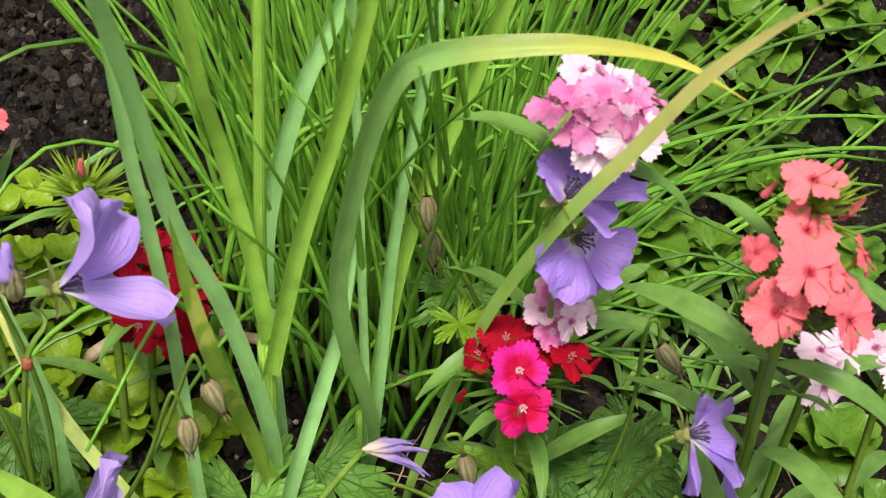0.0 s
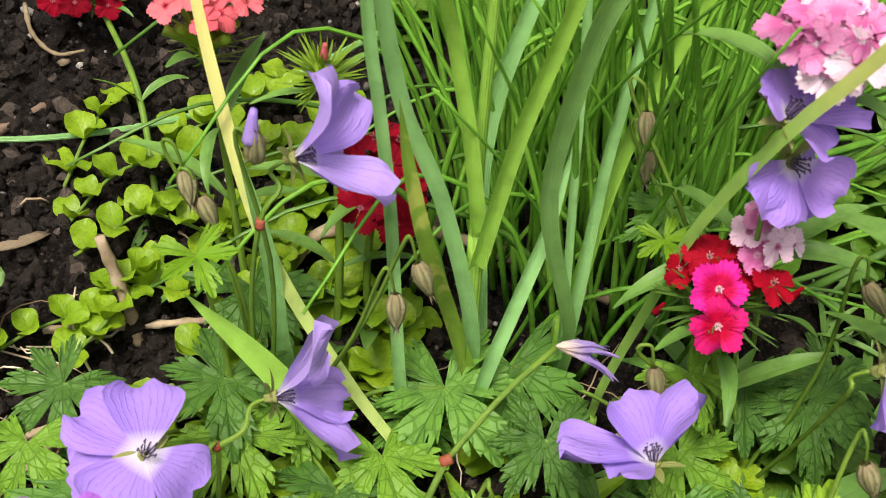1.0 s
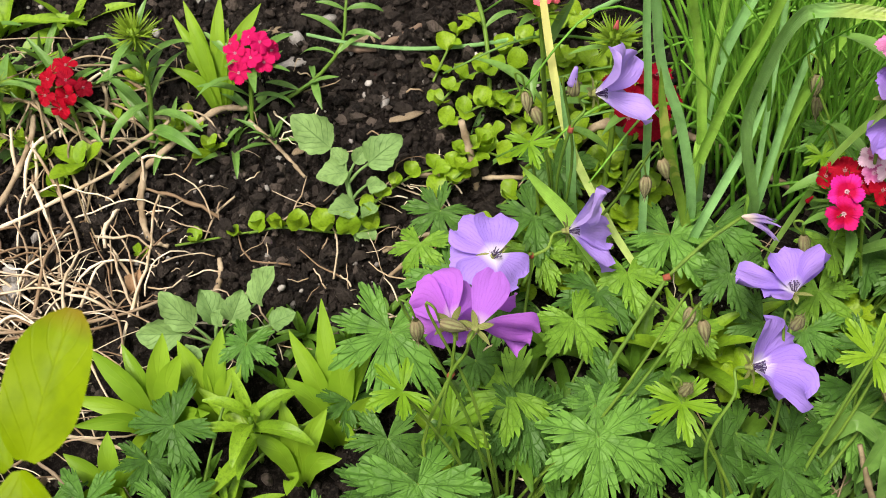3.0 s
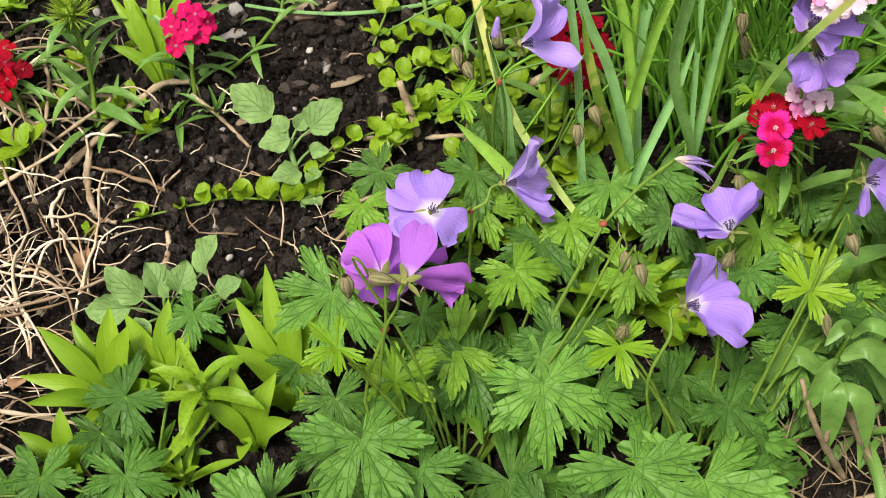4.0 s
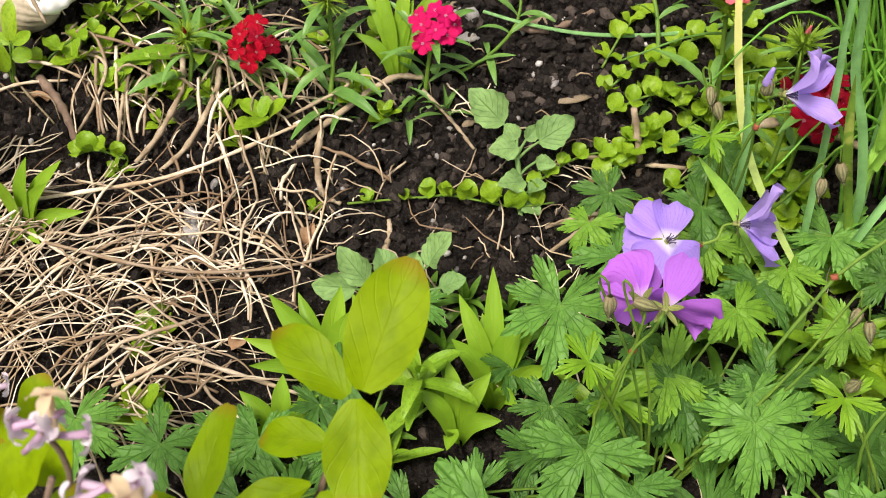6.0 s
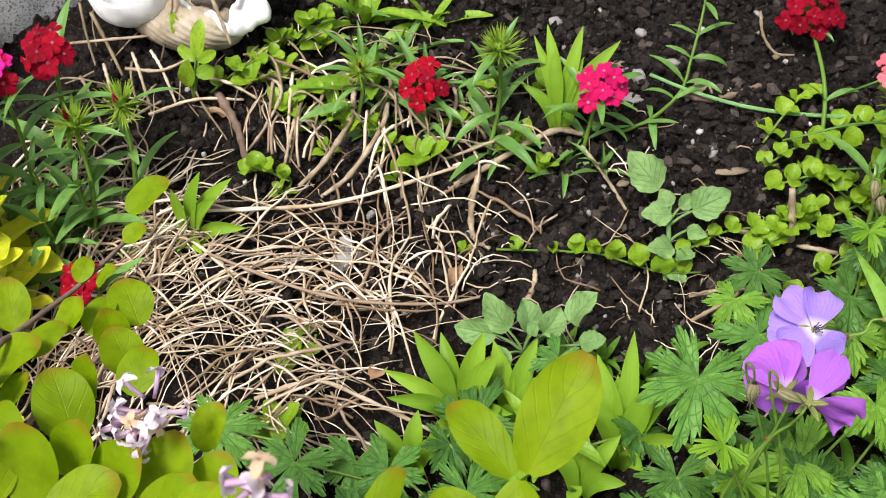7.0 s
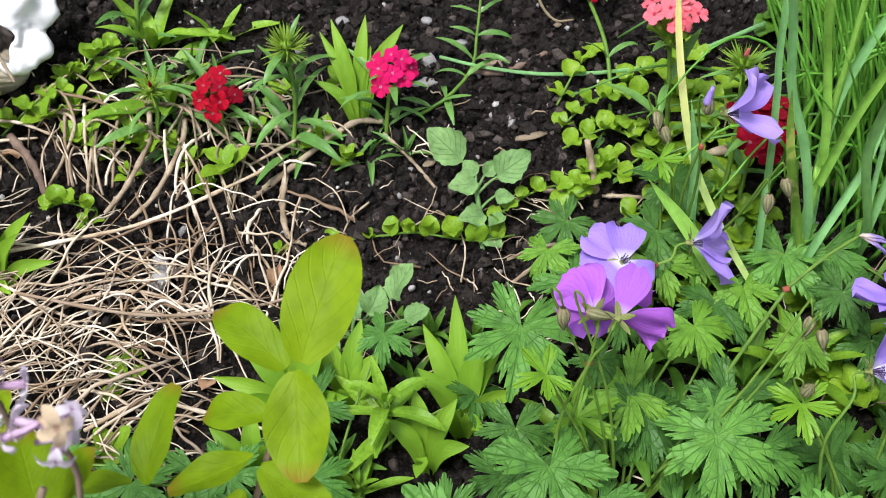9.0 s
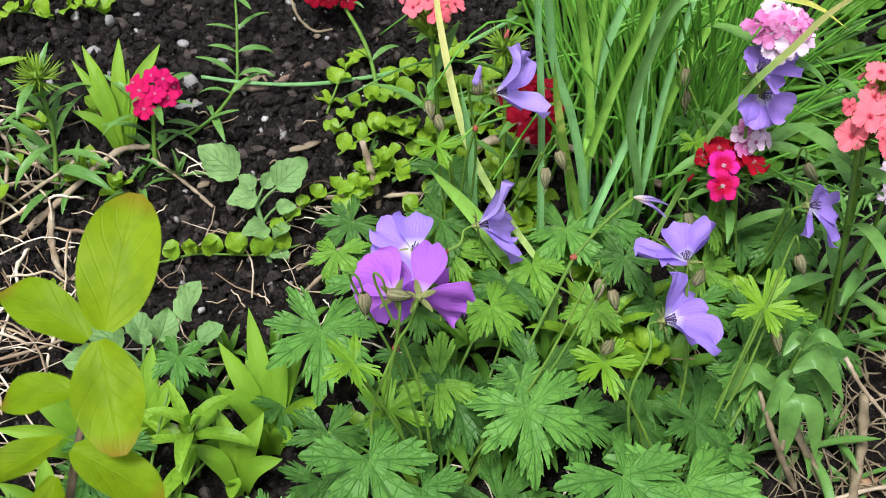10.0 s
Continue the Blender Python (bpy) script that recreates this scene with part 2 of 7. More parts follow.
def plain_material(name, a, b_col, scale, rough=0.8, relief=0.0008, spec=0.25, fine=None, vary="", third=None):
    """A matt surface of two mottled colours with relief."""
    m, nt, b = nodes_of(name)
    oc = coords(nt)
    n1 = noise_tex(nt, oc, scale, 4)
    n2 = noise_tex(nt, oc, fine or scale * 6, 5)
    col = mix(nt, ramp(nt, n1, 0.35, 0.65), a, b_col)
    if vary:
        rnd = random_of(nt) if vary == "object" else nt.nodes.new("ShaderNodeNewGeometry").outputs["Random Per Island"]
        col = mix(nt, math_node(nt, "MULTIPLY", ramp(nt, rnd, 0.35, 0.95), 0.95, clamp=True), col, third or b_col)
        col = mix(nt, math_node(nt, "SUBTRACT", 1.0, ramp(nt, rnd, 0.05, 0.25), clamp=True), col, tuple(min(0.85, c * 1.08) for c in b_col))
    col = mix(nt, math_node(nt, "MULTIPLY", ramp(nt, n2, 0.5, 0.75), 0.5, clamp=True), col, tuple(c * 0.55 for c in a))
    nt.links.new(col, b.inputs["Base Color"])
    b.inputs["Roughness"].default_value = rough
    b.inputs["Specular IOR Level"].default_value = spec
    bump(nt, b, math_node(nt, "ADD", n1, math_node(nt, "MULTIPLY", n2, 0.5)), 0.8, relief)
    return m


def soil_material():
    m, nt, b = nodes_of("dark_soil")
    oc = coords(nt)
    big = noise_tex(nt, oc, 9, 4)
    mid = noise_tex(nt, oc, 70, 5, 0.65)
    fine = noise_tex(nt, oc, 420, 5, 0.7)
    col = mix(nt, ramp(nt, big, 0.35, 0.65), (0.004, 0.0033, 0.003), (0.014, 0.0105, 0.0085))
    col = mix(nt, ramp(nt, mid, 0.54, 0.70), col, (0.034, 0.027, 0.022))
    vor = nt.nodes.new("ShaderNodeTexVoronoi")
    vor.inputs["Scale"].default_value = 170
    nt.links.new(oc, vor.inputs["Vector"])
    col = mix(nt, math_node(nt, "MULTIPLY", ramp(nt, fine, 0.5, 0.68), 0.75, clamp=True), col, (0.048, 0.039, 0.033))
    col = mix(nt, math_node(nt, "MULTIPLY", ramp(nt, noise_tex(nt, oc, 230, 3), 0.58, 0.68), 0.5, clamp=True), col, (0.10, 0.083, 0.07))
    speck = math_node(nt, "MULTIPLY", math_node(nt, "LESS_THAN", vor.outputs["Distance"], 0.16), ramp(nt, noise_tex(nt, oc, 55, 2), 0.52, 0.6), clamp=True)
    col = mix(nt, math_node(nt, "MULTIPLY", speck, 0.7), col, (0.20, 0.17, 0.14))
    nt.links.new(col, b.inputs["Base Color"])
    b.inputs["Roughness"].default_value = 0.85
    b.inputs["Specular IOR Level"].default_value = 0.10
    h = math_node(nt, "ADD", math_node(nt, "MULTIPLY", mid, 1.0), math_node(nt, "MULTIPLY", fine, 0.45))
    bump(nt, b, h, 1.0, 0.010)
    return m


SOIL = soil_material()
STRAW = plain_material("dry_straw", (0.38, 0.275, 0.16), (0.74, 0.64, 0.49), 40, 0.7, 0.0010, vary="object", third=(0.16, 0.10, 0.055))
STRAW_MIX = plain_material("dry_straw_bits", (0.38, 0.275, 0.16), (0.74, 0.64, 0.49), 40, 0.7, 0.0010, vary="island", third=(0.16, 0.10, 0.055))
OLDWOOD = plain_material("old_brown_stem", (0.13, 0.10, 0.055), (0.27, 0.215, 0.13), 60, 0.85, 0.001)
DEADWOOD = plain_material("dead_stem", (0.20, 0.145, 0.085), (0.43, 0.345, 0.235), 60, 0.8, 0.0008)
BARK = plain_material("brown_bark", (0.10, 0.065, 0.045), (0.20, 0.14, 0.10), 60, 0.85, 0.001)


def crumb_material():
    """Loose crumbs, each of its own tone, some dry and grey."""
    m, nt, b = nodes_of("soil_crumb")
    oc = coords(nt)
    rnd = nt.nodes.new("ShaderNodeNewGeometry").outputs["Random Per Island"]
    col = mix(nt, ramp(nt, rnd, 0.0, 0.9), (0.005, 0.0042, 0.004), (0.046, 0.037, 0.031))
    col = mix(nt, ramp(nt, rnd, 0.86, 0.99), col, (0.15, 0.12, 0.10))
    fine = noise_tex(nt, oc, 420, 5, 0.7)
    col = mix(nt, math_node(nt, "MULTIPLY", ramp(nt, fine, 0.5, 0.66), 0.6, clamp=True), col, (0.075, 0.060, 0.050))
    nt.links.new(col, b.inputs["Base Color"])
    b.inputs["Roughness"].default_value = 0.75
    b.inputs["Specular IOR Level"].default_value = 0.14
    bump(nt, b, math_node(nt, "ADD", fine, noise_tex(nt, oc, 160, 4)), 1.0, 0.006)
    return m


CRUMB = crumb_material()


def granite_material():
    m, nt, b = nodes_of("grey_granite")
    oc = nt.nodes.new("ShaderNodeNewGeometry").outputs["Position"]
    col = mix(nt, ramp(nt, noise_tex(nt, oc, 14, 4), 0.35, 0.65), (0.42, 0.42, 0.42), (0.64, 0.635, 0.625))
    speck = noise_tex(nt, oc, 420, 3, 0.7)
    col = mix(nt, math_node(nt, "MULTIPLY", ramp(nt, speck, 0.50, 0.60), 0.8, clamp=True), col, (0.085, 0.085, 0.09))
    col = mix(nt, math_node(nt, "MULTIPLY", ramp(nt, noise_tex(nt, oc, 300, 3), 0.56, 0.64), 0.75, clamp=True), col, (0.66, 0.65, 0.64))
    col = mix(nt, math_node(nt, "MULTIPLY", ramp(nt, noise_tex(nt, oc, 30, 5), 0.56, 0.66), 0.5, clamp=True), col, (0.16, 0.155, 0.15))
    nt.links.new(col, b.inputs["Base Color"])
    b.inputs["Roughness"].default_value = 0.85
    b.inputs["Specular IOR Level"].default_value = 0.2
    bump(nt, b, math_node(nt, "ADD", noise_tex(nt, oc, 60, 5), math_node(nt, "MULTIPLY", speck, 0.5)), 0.9, 0.004)
    return m


ROCK = granite_material()
SHELL = plain_material("white_shell", (0.80, 0.79, 0.76), (0.88, 0.87, 0.85), 12, 0.55, 0.001, spec=0.4)
SHELL_TAN = plain_material("tan_shell_ribs", (0.24, 0.19, 0.12), (0.44, 0.38, 0.28), 30, 0.7, 0.001)
PEBBLE = plain_material("pale_pebble", (0.22, 0.21, 0.20), (0.44, 0.42, 0.39), 50, 0.7, 0.0006)
GRIT = plain_material("pale_grit", (0.20, 0.185, 0.17), (0.42, 0.40, 0.37), 50, 0.7, 0.0006, vary="island", third=(0.07, 0.06, 0.055))
PEBBLE_WARM = plain_material("brown_pebble", (0.07, 0.055, 0.047), (0.15, 0.12, 0.10), 50, 0.75, 0.0006)

G_STEM = leaf_material("fresh_green_stem", (0.10, 0.21, 0.025), (0.17, 0.28, 0.035), (0.10, 0.19, 0.02), "parallel", 5, 0.5, 0.1, 0.2)
RED_STEM = leaf_material("reddish_node", (0.30, 0.06, 0.04), (0.36, 0.12, 0.06), (0.3, 0.05, 0.03), "parallel", 5, 0.5, 0.1, 0.2)
GER_LEAF = leaf_material("geranium_leaf_green", (0.075, 0.205, 0.030), (0.148, 0.335, 0.048), (0.034, 0.112, 0.016), "palmate", 2.3, 0.5, 0.28, 0.60, relief=0.0034, fit=0.05, spec=0.28, net=5.5)
GER_YOUNG = leaf_material("geranium_young_leaf", (0.145, 0.32, 0.014), (0.225, 0.40, 0.020), (0.09, 0.21, 0.012), "palmate", 4, 0.5, 0.32, 0.5, relief=0.0022, fit=0.05)
# brighter, yellower copy of GER_LEAF: light on the better lit leaves, painted in
GER_LIT = leaf_material("geranium_lit_leaf", (0.115, 0.275, 0.022), (0.20, 0.39, 0.034), (0.055, 0.15, 0.013), "palmate", 2.3, 0.5, 0.28, 0.5, relief=0.0030, fit=0.05, spec=0.28, net=5.5)
# GER_LEAF scaled to about 0.6: shade among the low leaves, put into their colour
GER_SHADED = leaf_material("geranium_shaded_leaf", (0.042, 0.125, 0.018), (0.084, 0.20, 0.028), (0.021, 0.07, 0.009), "palmate", 2.3, 0.5, 0.24, 0.55, relief=0.0030, fit=0.05, spec=0.28, net=5.5)
DIA_LEAF = leaf_material("sweet_william_leaf", (0.090, 0.215, 0.040), (0.165, 0.32, 0.068), (0.18, 0.30, 0.10), "pinnate", 1, 0.4, 0.22, 0.35)
BRACT = leaf_material("bristly_bract", (0.15, 0.28, 0.02), (0.27, 0.39, 0.03), (0.15, 0.28, 0.02), "parallel", 2, 0.5, 0.25, 0.2)
BRACT_DARK = leaf_material("dark_bract", (0.05, 0.13, 0.015), (0.10, 0.19, 0.02), (0.05, 0.1, 0.015), "parallel", 2, 0.5, 0.25, 0.2)
GARLIC = leaf_material("blue_green_strap_leaf", (0.26, 0.55, 0.185), (0.37, 0.69, 0.265), (0.19, 0.42, 0.125), "parallel", 13, 0.33, 0.28, 0.6, spec=0.45, relief=0.0012)
GARLIC_PALE = leaf_material("pale_green_strap_leaf", (0.29, 0.57, 0.075), (0.39, 0.70, 0.115), (0.22, 0.46, 0.055), "parallel", 13, 0.33, 0.28, 0.6, spec=0.45, relief=0.0012)
GARLIC_TIP = leaf_material("yellowing_strap_leaf", (0.23, 0.46, 0.13), (0.32, 0.58, 0.18), (0.13, 0.29, 0.065), "parallel", 13, 0.33, 0.28, 0.6, tip=(0.56, 0.55, 0.10), tip_from=0.60, spec=0.45, relief=0.0012)
GARLIC_GOLD = leaf_material("pale_yellowing_strap_leaf", (0.52, 0.70, 0.20), (0.60, 0.76, 0.24), (0.44, 0.62, 0.14), "parallel", 9, 0.5, 0.35, 0.4, tip=(0.84, 0.82, 0.30), tip_from=0.40, spec=0.3, relief=0.0008)
GARLIC_TURNING = leaf_material("turning_strap_leaf", (0.33, 0.58, 0.12), (0.43, 0.68, 0.16), (0.24, 0.46, 0.08), "parallel", 11, 0.4, 0.30, 0.5, tip=(0.78, 0.74, 0.26), tip_from=0.50, spec=0.35, relief=0.0010)
GARLIC_BLOTCH = leaf_material("blotched_strap_leaf", (0.16, 0.31, 0.04), (0.23, 0.37, 0.05), (0.14, 0.28, 0.03), "parallel", 11, 0.4, 0.28, 0.4, blotch=(0.55, 0.55, 0.14))
ONION = leaf_material("onion_green", (0.07, 0.19, 0.022), (0.13, 0.29, 0.045), (0.06, 0.16, 0.018), "parallel", 6, 0.35, 0.2, 0.25, spec=0.45)
CHIVE = leaf_material("chive_green", (0.12, 0.38, 0.036), (0.33, 0.68, 0.090), (0.09, 0.22, 0.018), "parallel", 6, 0.35, 0.35, 0.25)
POTATO = leaf_material("downy_potato_leaf", (0.150, 0.285, 0.085), (0.235, 0.385, 0.125), (0.075, 0.18, 0.045), "pinnate", 6, 0.65, 0.22, 0.6, relief=0.0040, fit=0.06)
JENNY = leaf_material("creeping_jenny_leaf", (0.15, 0.30, 0.012), (0.28, 0.43, 0.022), (0.22, 0.36, 0.03), "pinnate", 3, 0.42, 0.3, 0.35, fit=0.1)
CARPET = leaf_material("ground_cover_leaf", (0.065, 0.17, 0.016), (0.13, 0.265, 0.024), (0.08, 0.18, 0.022), "pinnate", 4, 0.42, 0.28, 0.5, fit=0.1)
LILY = leaf_material("lime_green_lance_leaf", (0.14, 0.30, 0.018), (0.28, 0.46, 0.03), (0.24, 0.40, 0.03), "pinnate", 2, 0.42, 0.32, 0.4, fit=0.2)
GOLD = leaf_material("golden_shrub_leaf", (0.50, 0.56, 0.02), (0.68, 0.68, 0.04), (0.46, 0.52, 0.03), "pinnate", 4, 0.42, 0.38, 0.35, fit=0.05)
SHRUB = leaf_material("oval_shrub_leaf", (0.175, 0.295, 0.001), (0.265, 0.385, 0.002), (0.28, 0.37, 0.012), "pinnate", 5, 0.5, 0.45, 0.07, spec=0.15, relief=0.0003, fit=0.035, tip=(0.27, 0.20, 0.010), tip_from=0.80)

VIOLET = petal_material("violet_blue_petal", (0.37, 0.24, 0.74), (0.78, 0.73, 0.88), (0.24, 0.11, 0.60), 0.28, 11, 0.34, (0.45, 0.28, 0.80))
LAVENDER = petal_material("pale_lavender_petal", (0.42, 0.27, 0.82), (0.78, 0.72, 0.90), (0.30, 0.15, 0.68), 0.22, 11, 0.16, (0.50, 0.36, 0.84))
MAUVE = petal_material("mauve_petal", (0.56, 0.17, 0.70), (0.70, 0.50, 0.78), (0.34, 0.08, 0.52), 0.26, 11, 0.35, (0.46, 0.17, 0.72), trans=0.45)
CORAL = petal_material("coral_petal", (0.80, 0.13, 0.17), (0.62, 0.06, 0.10), (0.62, 0.06, 0.10), 0.22, 7, 0.22, (0.84, 0.21, 0.24), trans=0.25)
RED = petal_material("dark_red_petal", (0.19, 0.001, 0.010), (0.45, 0.16, 0.20), (0.09, 0.0, 0.003), 0.09, 7, 0.22, (0.31, 0.002, 0.018), trans=0.25)
SCARLET = petal_material("scarlet_petal", (0.42, 0.003, 0.018), (0.55, 0.25, 0.26), (0.18, 0.0, 0.008), 0.09, 7, 0.22, (0.30, 0.002, 0.014), trans=0.25)
MAGENTA = petal_material("magenta_petal", (0.64, 0.02, 0.30), (0.70, 0.45, 0.52), (0.40, 0.0, 0.06), 0.10, 5, 0.35, (0.54, 0.01, 0.11), ring=(0.42, 0.0, 0.012), trans=0.2)
CRIMSON_PINK = petal_material("crimson_pink_petal", (0.54, 0.007, 0.11), (0.65, 0.30, 0.40), (0.38, 0.0, 0.06), 0.10, 5, 0.35, (0.52, 0.008, 0.075), trans=0.2)
PINK = petal_material("pink_petal", (0.66, 0.16, 0.42), (0.80, 0.45, 0.62), (0.50, 0.06, 0.26), 0.2, 7, 0.25, (0.76, 0.34, 0.56), ring=(0.60, 0.12, 0.34), trans=0.25)
PALE = petal_material("pale_pink_petal", (0.76, 0.50, 0.65), (0.55, 0.14, 0.32), (0.62, 0.28, 0.46), 0.2, 7, 0.3, (0.80, 0.68, 0.75), trans=0.25)
LILAC = petal_material("lilac_petal", (0.80, 0.66, 0.76), (0.52, 0.30, 0.46), (0.7, 0.52, 0.66), 0.12, 5, 0.2, (0.86, 0.80, 0.82))
LILAC_TUBE = petal_material("lilac_tube", (0.62, 0.42, 0.58), (0.50, 0.28, 0.42), (0.55, 0.35, 0.5), 0.2, 5, 0.2, (0.74, 0.60, 0.70))
FADED = petal_material("faded_lilac_petal", (0.72, 0.56, 0.36), (0.55, 0.36, 0.25), (0.6, 0.42, 0.3), 0.2, 5, 0.3)
ANTHER = plain_material("dark_anther", (0.05, 0.03, 0.10), (0.12, 0.08, 0.18), 300, 0.7, 0.0002)
BUD = leaf_material("hairy_striped_bud", (0.20, 0.215, 0.085), (0.31, 0.30, 0.15), (0.11, 0.05, 0.05), "parallel", 10, 0.7, 0.15, 0.8, relief=0.001, base=(0.25, 0.20, 0.11), fit=0.05)
SEPAL_FRESH = leaf_material("striped_green_sepal", (0.21, 0.27, 0.07), (0.33, 0.37, 0.11), (0.15, 0.07, 0.06), "parallel", 4, 0.6, 0.2, 0.6, relief=0.0006)
WILTED = petal_material("wilted_petal", (0.38, 0.28, 0.62), (0.72, 0.62, 0.55), (0.30, 0.16, 0.45), 0.5, 9, 0.5)

# ---- ground ----
def build_ground():
    """One sheet of soil: fine where it is seen, coarse out to the horizon."""
    def axis(lo, hi, step, far):
        mid = list(np.arange(lo, hi, step))
        left, right, d = [], [], step
        while d < far:
            d *= 1.45
            left.append(lo - d)
            right.append(mid[-1] + d)
        return left[::-1] + mid + right

    xs, ys = axis(-0.78, 0.80, 0.0042, 60), axis(0.30, 1.08, 0.0042, 60)
    V = []
    for y in ys:
        for x in xs:
            near = -0.85 < x < 0.85 and 0.2 < y < 1.2
            V.append((x, y, gz(x, y) if near else slope(x, y)))
    w = len(xs)
    F = [(j * w + i, j * w + i + 1, (j + 1) * w + i + 1, (j + 1) * w + i) for j in range(len(ys) - 1) for i in range(w - 1)]
    return tagged(part("ground", mesh_of("ground", V, F), SOIL), "bare crumbly dark garden soil, damp and lumpy", "soil", kind="structure")


def lump_mesh(seed, flat=0.7, rough=0.25, sub=2, freq=1.3):
    rng = random.Random(seed)
    bm = bmesh.new()
    bmesh.ops.create_icosphere(bm, subdivisions=sub, radius=1.0)
    off = Vector((rng.random() * 50, rng.random() * 50, rng.random() * 50))
    for v in bm.verts:
        n = v.co.normalized()
        v.co = n * (1 + rough * noise.noise(n * freq + off) * 2 + rough * 0.4 * noise.noise(n * freq * 3 + off))
        v.co.z *= flat
    me = bpy.data.meshes.new("lump")
    bm.to_mesh(me)
    bm.free()
    me.polygons.foreach_set("use_smooth", [True] * len(me.polygons))
    return me


def build_soil_clods():
    rng = random.Random(5)
    chunks = []
    shapes = [lump_mesh(900 + i, 0.8, 0.62, 1 if i < 3 else 0, 2.2) for i in range(6)]
    data = [([v.co.copy() for v in s.vertices], [tuple(p.vertices) for p in s.polygons]) for s in shapes]
    for k in range(46000):
        x, y = rng.uniform(-0.75, 0.75), rng.uniform(0.36, 1.06)
        if k % 3:
            x, y = rng.uniform(-0.56, 0.20), rng.uniform(0.55, 0.99)
        if rng.random() < 0.35 and not (-0.2 < x < 0.15 and 0.58 < y < 0.95):
            continue
        r = 0.0009 + 0.0046 * rng.random() ** 3.6
        vs, fs = data[rng.randrange(3) if r > 0.0022 else rng.randrange(3, 6)]
        c = Vector((x, y, gz(x, y) + r * 0.45))
        turn = Euler((rng.random() * 6, rng.random() * 6, rng.random() * 6)).to_matrix()
        chunks.append(([c + turn @ v * r for v in vs], fs, [(0, 0)] * len(vs)))
    V, F, U = joined(chunks)
    tagged(part("soil_clods", mesh_of("soil_clods", V, F, None, False), CRUMB), "loose crumbs and clods of dark soil", "soil", kind="stuff")


PEBBLES = [(-0.144, 0.810, 0.008, 1), (-0.185, 0.830, 0.007, 0), (-0.113, 0.840, 0.007, 0), (-0.082, 0.805, 0.007, 0), (-0.037, 0.735, 0.005, 0), (-0.20, 0.86, 0.006, 0), (-0.14, 0.87, 0.007, 1), (-0.09, 0.88, 0.006, 0), (0.03, 0.80, 0.005, 0), (-0.22, 0.80, 0.005, 0), (-0.298, 0.585, 0.010, 0), (-0.285, 0.592, 0.006, 1), (-0.038, 0.742, 0.005, 0), (-0.120, 0.632, 0.006, 1), (-0.12, 0.622, 0.004, 0), (-0.21, 0.635, 0.005, 0),
           (-0.19, 0.632, 0.004, 0), (-0.107, 0.789, 0.009, 0), (-0.118, 0.795, 0.007, 0), (-0.29, 0.633, 0.006, 0),
           (-0.275, 0.628, 0.006, 1), (-0.30, 0.60, 0.009, 0), (-0.285, 0.61, 0.006, 0), (-0.17, 0.84, 0.006, 0), (-0.10, 0.86, 0.005, 0),
           (-0.06, 0.815, 0.006, 1), (-0.05, 0.83, 0.008, 1), (0.07, 0.79, 0.006, 1), (-0.02, 0.87, 0.005, 0), (-0.18, 0.655, 0.003, 0), (-0.115, 0.69, 0.004, 0), (-0.07, 0.70, 0.004, 1)]


def build_pebbles():
    shapes = [lump_mesh(40 + i, 0.65, 0.18, 2) for i in range(5)]
    for i, (x, y, r, warm) in enumerate(PEBBLES):
        me = shapes[i % 5].copy()
        ob = part("pebble", me, PEBBLE_WARM if warm else PEBBLE, None, Matrix.LocRotScale(Vector((x, y, gz(x, y) + r * 0.3)), Euler((0.2 * i, 0.1 * i, i)), (r, r * 0.8, r * 0.8)))
        tagged(ob, "small brown pebble half sunk in the soil" if warm else "small pale grey pebble lying on the soil", "pebble", "pebbles in the bed")
    rng = random.Random(77)
    chunks = []
    vs0 = [([v.co.copy() for v in s.vertices], [tuple(p.vertices) for p in s.polygons]) for s in [lump_mesh(60 + k, 0.7, 0.2, 1) for k in range(4)]]
    for _ in range(900):
        x, y = rng.uniform(-0.5, 0.22), rng.uniform(0.5, 1.0)
        r = 0.0009 + 0.0026 * rng.random() ** 2.5
        vs, fs = vs0[rng.randrange(4)]
        c = Vector((x, y, gz(x, y) + r * 0.4))
        turn = Euler((rng.random() * 6, rng.random() * 6, rng.random() * 6)).to_matrix()
        chunks.append(([c + turn @ v * r for v in vs], fs, [(0, 0)] * len(vs)))
    V, F, U = joined(chunks)
    tagged(part("grit", mesh_of("grit", V, F), GRIT), "scattered pale grit on the dark soil", "grit", kind="stuff")


# ---- boulder and seashell ----
def build_boulder():
    def hewn(seed, cuts):
        """A lump with a few broken flat faces."""
        me = lump_mesh(seed, 0.9, 0.13, 5, 1.1)
        for v in me.vertices:
            c = v.co
            for nx, ny, nz, d in cuts:
                k = Vector((nx, ny, nz)).normalized()
                over = c.dot(k) - d
                if over > 0:
                    c = c - k * over * 0.85
            n = c.normalized()
            v.co = c + n * (0.012 * noise.noise(c * 6) + 0.006 * noise.noise(c * 17))
        return me

    ob = part("boulder", hewn(11, [(0.7, -0.6, 0.25, 0.72), (0.1, -0.9, 0.5, 0.80), (0.0, -0.3, 1.0, 0.74)]), ROCK, None, Matrix.LocRotScale(at(-0.745, 0.825, 0.05), Euler((0.1, 0.1, 0.25)), (0.205, 0.165, 0.20)))
    tagged(ob, "large rough grey granite boulder at the edge of the bed", "boulder")
    ob = part("boulder", hewn(17, [(0.5, -0.8, 0.3, 0.75), (0.0, -0.3, 1.0, 0.7), (0.9, 0.2, 0.2, 0.8)]), ROCK, None, Matrix.LocRotScale(at(-0.745, 0.66, 0.0), Euler((0.2, 0.1, 0.2)), (0.105, 0.07, 0.10)))
    tagged(ob, "smaller rough grey stone leaning on the boulder", "boulder")


